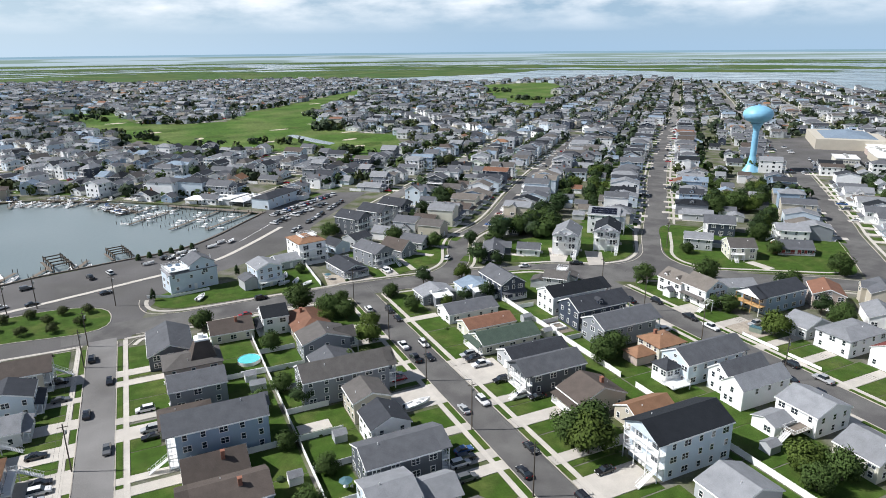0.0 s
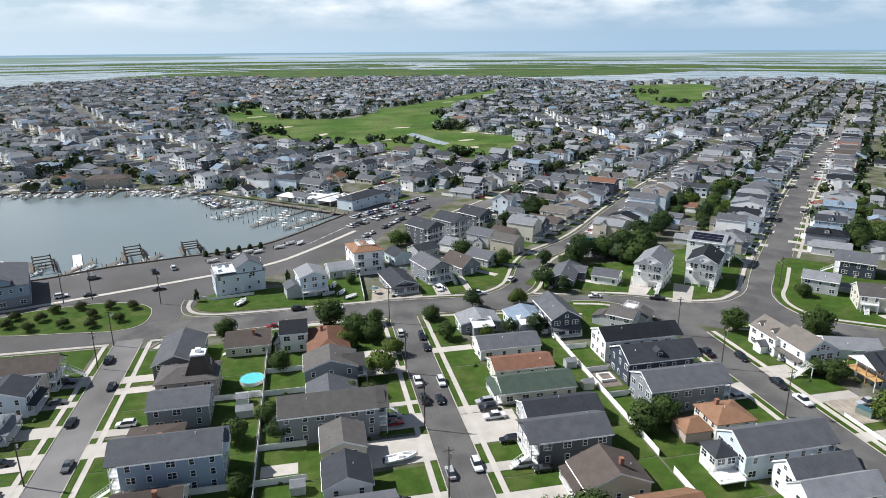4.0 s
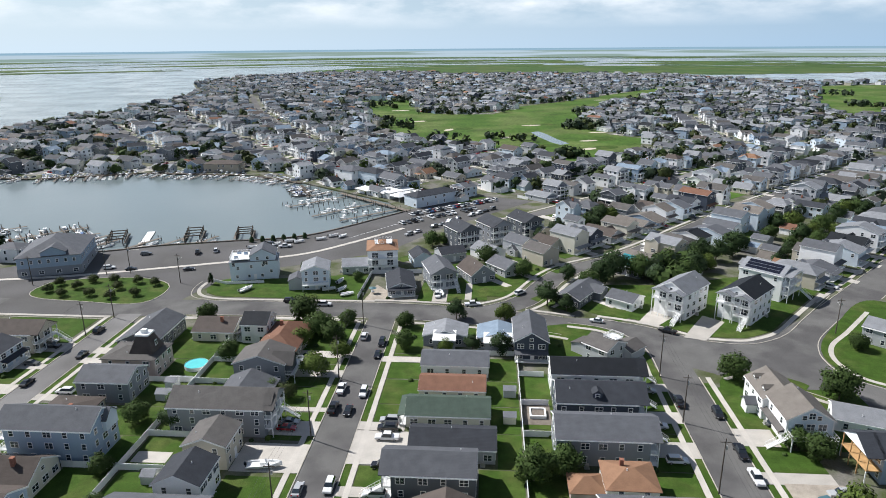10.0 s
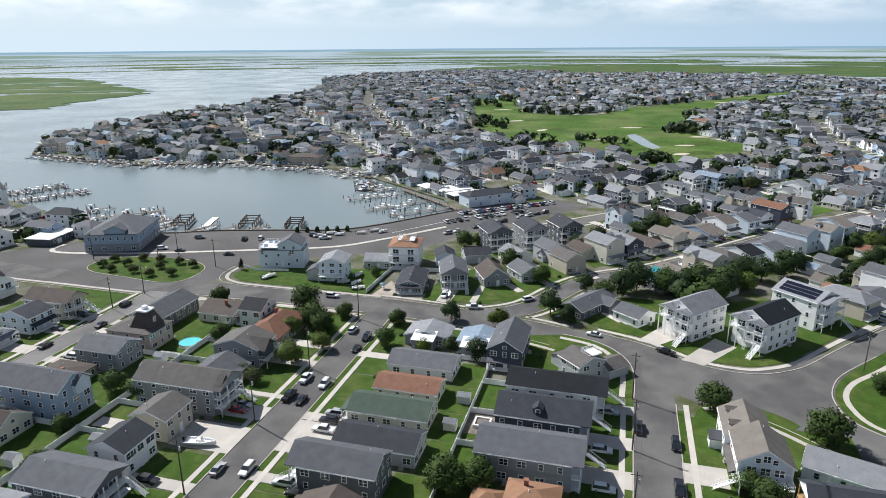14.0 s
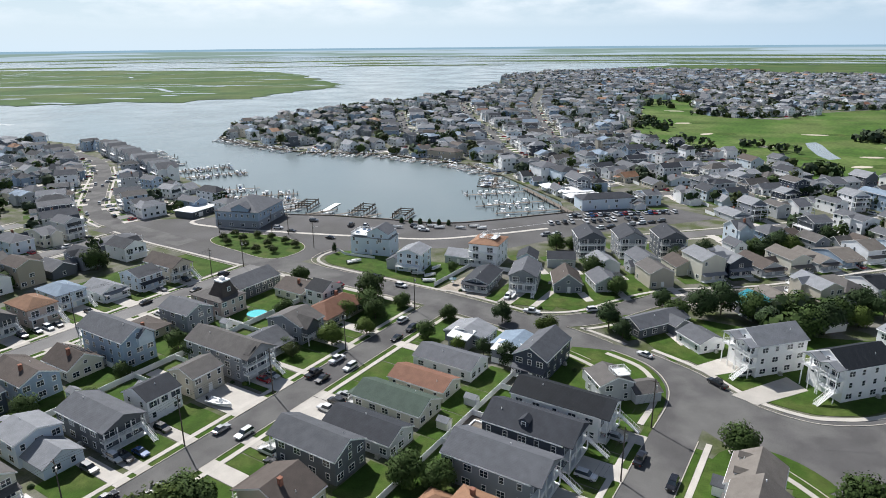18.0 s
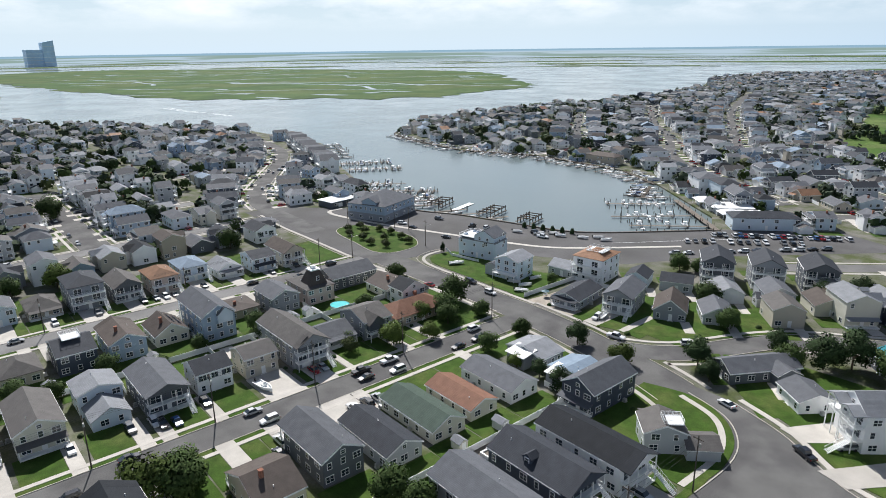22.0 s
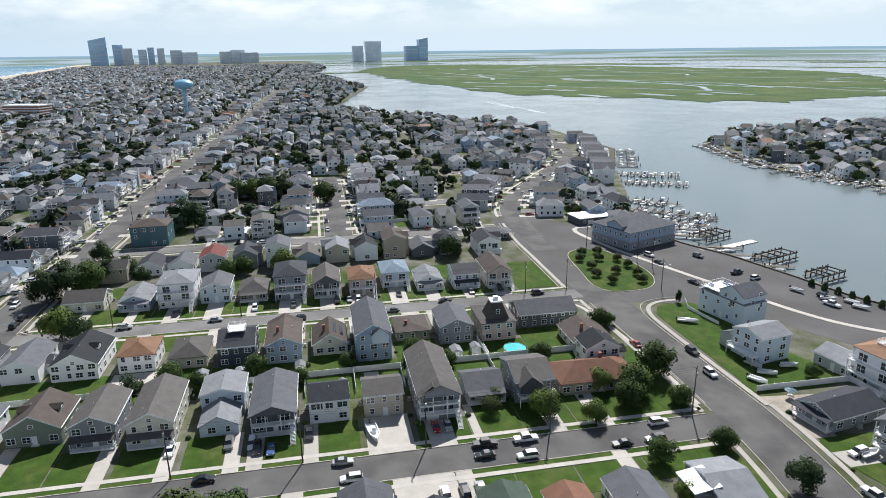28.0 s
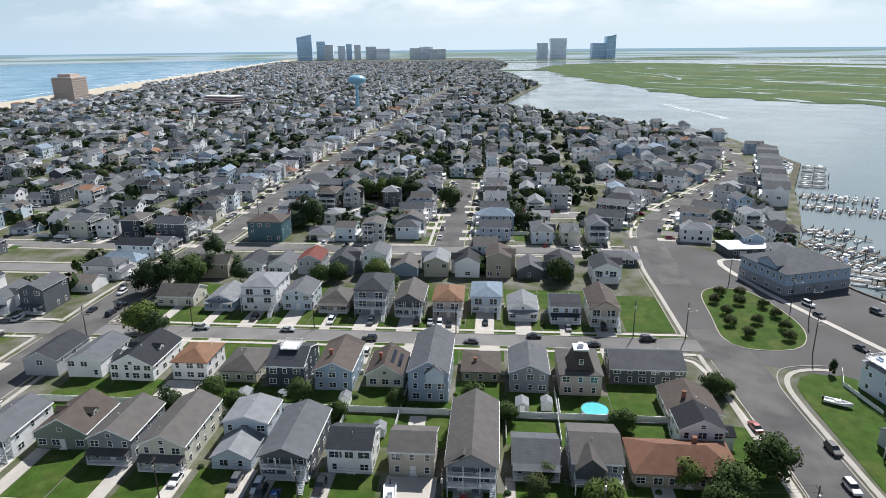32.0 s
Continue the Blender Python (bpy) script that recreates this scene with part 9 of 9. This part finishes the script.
        if r.random() < 0.3:     # a low rear wing
            gable(0, b + 1.8, a * 0.8, 2.0, -0.1, min(e, 2.9), min(e, 2.9) + 1.1)
    for z in ([1.1] if e < 4 else [1.1, 4.0] if e < 7 else [1.1, 4.0, 6.8]):
        for length, flip in ((a, False), (b, True)):
            n = max(1, int(length / (1.6 if level == 2 else 2.1)))
            for i in range(n):
                if r.random() < 0.2:
                    continue
                u, hw = (i + 0.5 - n / 2) * 2 * length / n, r.choice((0.45, 0.45, 0.85))
                for side in (-1, 1):
                    for m, g, out in ((TRIM, 0.16, 0.03), (GLASS, 0.0, 0.06)):
                        v = side * ((a if flip else b) + out)
                        q = [(u - hw - g, z - g), (u + hw + g, z - g), (u + hw + g, z + 1.35 + g), (u - hw - g, z + 1.35 + g)]
                        put(m, [(v, p, k) if flip else (p, v, k) for p, k in q], (0, 1, 2, 3))
    if level == 2 and not small:
        if r.random() < 0.5:     # a flat dark quad painted for a car port's shade, or a pale garage door
            put(r.choice((GLASS, TRIM)), [(-a * 0.8, -b - 0.08, 0), (-a * 0.8 + 2.8, -b - 0.08, 0), (-a * 0.8 + 2.8, -b - 0.08, 2.3), (-a * 0.8, -b - 0.08, 2.3)], (0, 1, 2, 3))
        if r.random() < 0.35:
            block(BRICK, a * 0.2, b * 0.2, e, a * 0.2 + 0.8, b * 0.2 + 0.8, rg + 0.8)
        block(TRIM, a + 0.3, b * 0.3, 0, a + 1.2, b * 0.3 + 0.9, 1.0)
        if r.random() < 0.4:     # a white yard fence
            block(TRIM, -a - 1.2, b, 0, -a - 1.1, b + 8, 1.7)


for hx, hy, face, d in far:
    far_house(hx, hy, face, rng, 2 if d < 430 else 1 if d < 1050 else 0)
for hx, hy, face, d in rear:
    far_house(hx, hy, face, rng, 1 if d < 700 else 0, True)
me = bpy.data.meshes.new("far_houses")
me.from_pydata(verts, [], faces)
for m in [SIDING[k] for k in FW] + [ROOF[k] for k in FR] + [M_TRIM, M_GLASS, M_BRICK]:
    me.materials.append(m)
me.polygons.foreach_set("material_index", fm)
tagged(new("far_houses", me), "dense far rows of pale gabled houses", "houses", kind="stuff")

verts, faces, fm, soft = [], [], [], []
for n_tree, (tx, ty) in enumerate(far_trees):
    if -430 < tx < -95 and 225 < ty < 400 and n_tree % 4:       # the point has few trees
        continue
    far_off = math.hypot(tx, ty)
    leaf = rng.choice((0, 0, 1, 1, 2, 3) if far_off < 600 else (0, 0, 0, 3))
    s, h = rng.uniform(2.8, 5.6), rng.uniform(5.5, 10.0)
    big = 1.0 if far_off < 600 else 1.35 if far_off < 1300 else 1.8
    for i in range(46 if far_off < 600 else 16 if far_off < 1300 else 7):
        d = Vector((rng.gauss(0, 1), rng.gauss(0, 1), rng.gauss(0, 0.8))).normalized()
        p = Vector((tx, ty, h * 0.52)) + Vector((d.x * s, d.y * s, d.z * h * 0.46)) * rng.uniform(0.55, 1.0)
        q = s * rng.uniform(0.22, 0.42) * big
        n = (d + Vector((rng.uniform(-0.6, 0.6), rng.uniform(-0.6, 0.6), rng.uniform(-0.2, 0.6)))).normalized()
        a = n.orthogonal().normalized()
        b = n.cross(a)
        j = len(verts)
        verts.extend(p + (a * math.cos(t) + b * math.sin(t)) * q * rng.uniform(0.75, 1.25) for t in (0, 1.57, 3.14, 4.71))
        verts.append(p + n * q * 0.45)
        soft.extend([(d + n * 0.35).normalized()] * 5)
        faces.extend((j + n, j + (n + 1) % 4, j + 4) for n in range(4))
        fm.extend([leaf] * 4)
me = bpy.data.meshes.new("far_trees")
me.from_pydata(verts, [], faces)
for k in ("hazed_grove", "dark", "mid", "olive"):
    me.materials.append(LEAF[k])
me.polygons.foreach_set("material_index", fm)
full_crowns(me, soft)
tagged(new("far_trees", me), "dark green trees among the far houses", "trees", kind="stuff")

# attached town houses along the quay of the point
for i in range(12):
    t = i / 11
    house(-345 + 140 * t, 358 - 47 * t, -108.7, 12.4, 13, 8.6 + 0.4 * (i % 2), 11.6 + 0.4 * (i % 3), ("lightgrey", "grey", "lightgrey", "white")[i % 4], ("grey", "light", "grey")[i % 3], fine=False, group="quay town houses", name="town_house", label="tall pale grey town house on the quay", front="decks" if i % 2 else "", seed=500 + i)
# corner houses and big trees along the boulevard
house(-124, 51, -90, 14, 16, 9.2, 11.4, "teal", "brown", style="hip", fine=False, group="houses along the boulevard", label="three storey teal corner house with a brown roof", storeys=3)
house(-218, 53, 0, 22, 11, 7.2, 9.6, "darkgrey", "grey", cross=True, fine=False, group="houses along the boulevard", label="long dark grey house with white windows")
for x, y, k, s in ((-55, 36, 1, 1.5), (-60, 42, 0, 1.4), (-50, 31, 4, 1.1), (-205, 80, 0, 1.5), (-209, 90, 3, 1.5), (-207, 99, 0, 1.6), (-206, 107, 1, 1.4), (-150, 60, 1, 1.6), (-145, 66, 4, 1.2), (-16, 47, 3, 1.3), (-185, 131, 0, 1.5), (-143, 167, 1, 1.3), (-92, 38, 1, 1.1), (-66, 112, 3, 1.2), (-58, 118, 2, 1.1)):
    tree(x, y, k, s)

# lawns and drives of the side streets, joined
for lawn_label, m, quads in (("green front and back lawns along the side streets", M_GRASS, ((-4.6, -14.5, -0.4, -8.6), (-5, 8.6, 5, 15))), ("pale drives along the side streets", M_CONCRETE, ((0.4, -16.5, 4.8, -7.0), (4.2, -8, 5.6, 9)))):
    verts, faces = [], []
    for i, (hx, hy, face, d) in enumerate(mid + far):
        if d > 1000 or i % 5 == 0 or (m is not M_GRASS and i % 5 == 2):
            continue
        c, s = math.cos(radians(face + 90)), math.sin(radians(face + 90))
        for x0, y0, x1, y1 in quads:
            j, z = len(verts), (0.02 if m is M_GRASS else 0.06) + 0.002 * (i % 9)
            verts.extend((hx + px * c - py * s, hy + px * s + py * c, z) for px, py in ((x0, y0), (x1, y0), (x1, y1), (x0, y1)))
            faces.append((j, j + 1, j + 2, j + 3))
    me = bpy.data.meshes.new("yards")
    me.from_pydata(verts, [], faces)
    me.materials.append(m)
    tagged(new("yard_lawns" if m is M_GRASS else "yard_drives", me), lawn_label, "yards", kind="stuff")

# cars along the side streets, joined
verts, faces, fm = [], [], []
for i, (hx, hy, face, d) in enumerate(mid + far):
    if d > 1000 or rng.random() < 0.18:
        continue
    fx, fy = math.cos(radians(face)), math.sin(radians(face))
    t = rng.choice((10.5, 12.0, 15.3))
    cx, cy = hx + fx * t - fy * rng.uniform(-4, 4), hy + fy * t + fx * rng.uniform(-4, 4)
    if inside(cx, cy, NEAR) or not inside(cx, cy, LAND):
        continue
    ux, uy = (fx, fy) if t < 15 else (-fy, fx)
    col = rng.choice((0, 0, 1, 1, 2, 3, 4))
    for (a0, a1, z0, z1, hw, b0, b1), mi in (((-2.3, 2.3, 0.3, 0.95, 0.92, -2.2, 2.25), col), ((-1.1, 2.0, 0.95, 1.5, 0.8, -0.4, 1.5), 5), ((-0.4, 1.5, 1.5, 1.56, 0.72, -0.4, 1.5), col)):
        j = len(verts)
        for a, z, w in ((a0, z0, hw), (a1, z0, hw), (b1, z1, hw * 0.92), (b0, z1, hw * 0.92)):
            for s in (-1, 1):
                verts.append((cx + ux * a - uy * s * w, cy + uy * a + ux * s * w, z))
        for q in ((0, 2, 4, 6), (1, 7, 5, 3), (0, 6, 7, 1), (2, 3, 5, 4), (6, 4, 5, 7)):
            faces.append(tuple(j + k for k in q)), fm.append(mi)
me = bpy.data.meshes.new("far_cars")
me.from_pydata(verts, [], faces)
for m in (CARPAINT["white"], CARPAINT["black"], CARPAINT["silver"], CARPAINT["grey"], CARPAINT["red"], M_GLASS):
    me.materials.append(m)
me.polygons.foreach_set("material_index", fm)
tagged(new("far_cars", me), "small parked cars along the far streets", "cars", kind="stuff")

# houses of the nearer blocks
for i, (hx, hy, face, d) in enumerate(mid):
    r = random.Random(i * 7 + 3)
    tall = r.choice((0, 1, 1, 1, 2))
    eave = (3.2, 5.9, 8.6)[tall]
    wk, rk = r.choice(WALLS), r.choice(ROOFS)
    house(hx, hy, face, r.uniform(8.2, 10), r.uniform(13, 18), eave, eave + r.uniform(1.7, 2.6), wk, rk, "hip" if r.random() < 0.2 else "gable", r.choice(("decks", "porch", "porch", "")) if tall else r.choice(("porch", "")), fine=False, cross=r.random() < 0.0, seed=i)
for i, (tx, ty) in enumerate(mid_trees):
    tree(tx, ty, (i * 5) % 6, 0.6 + 0.5 * ((i * 37) % 10) / 10)
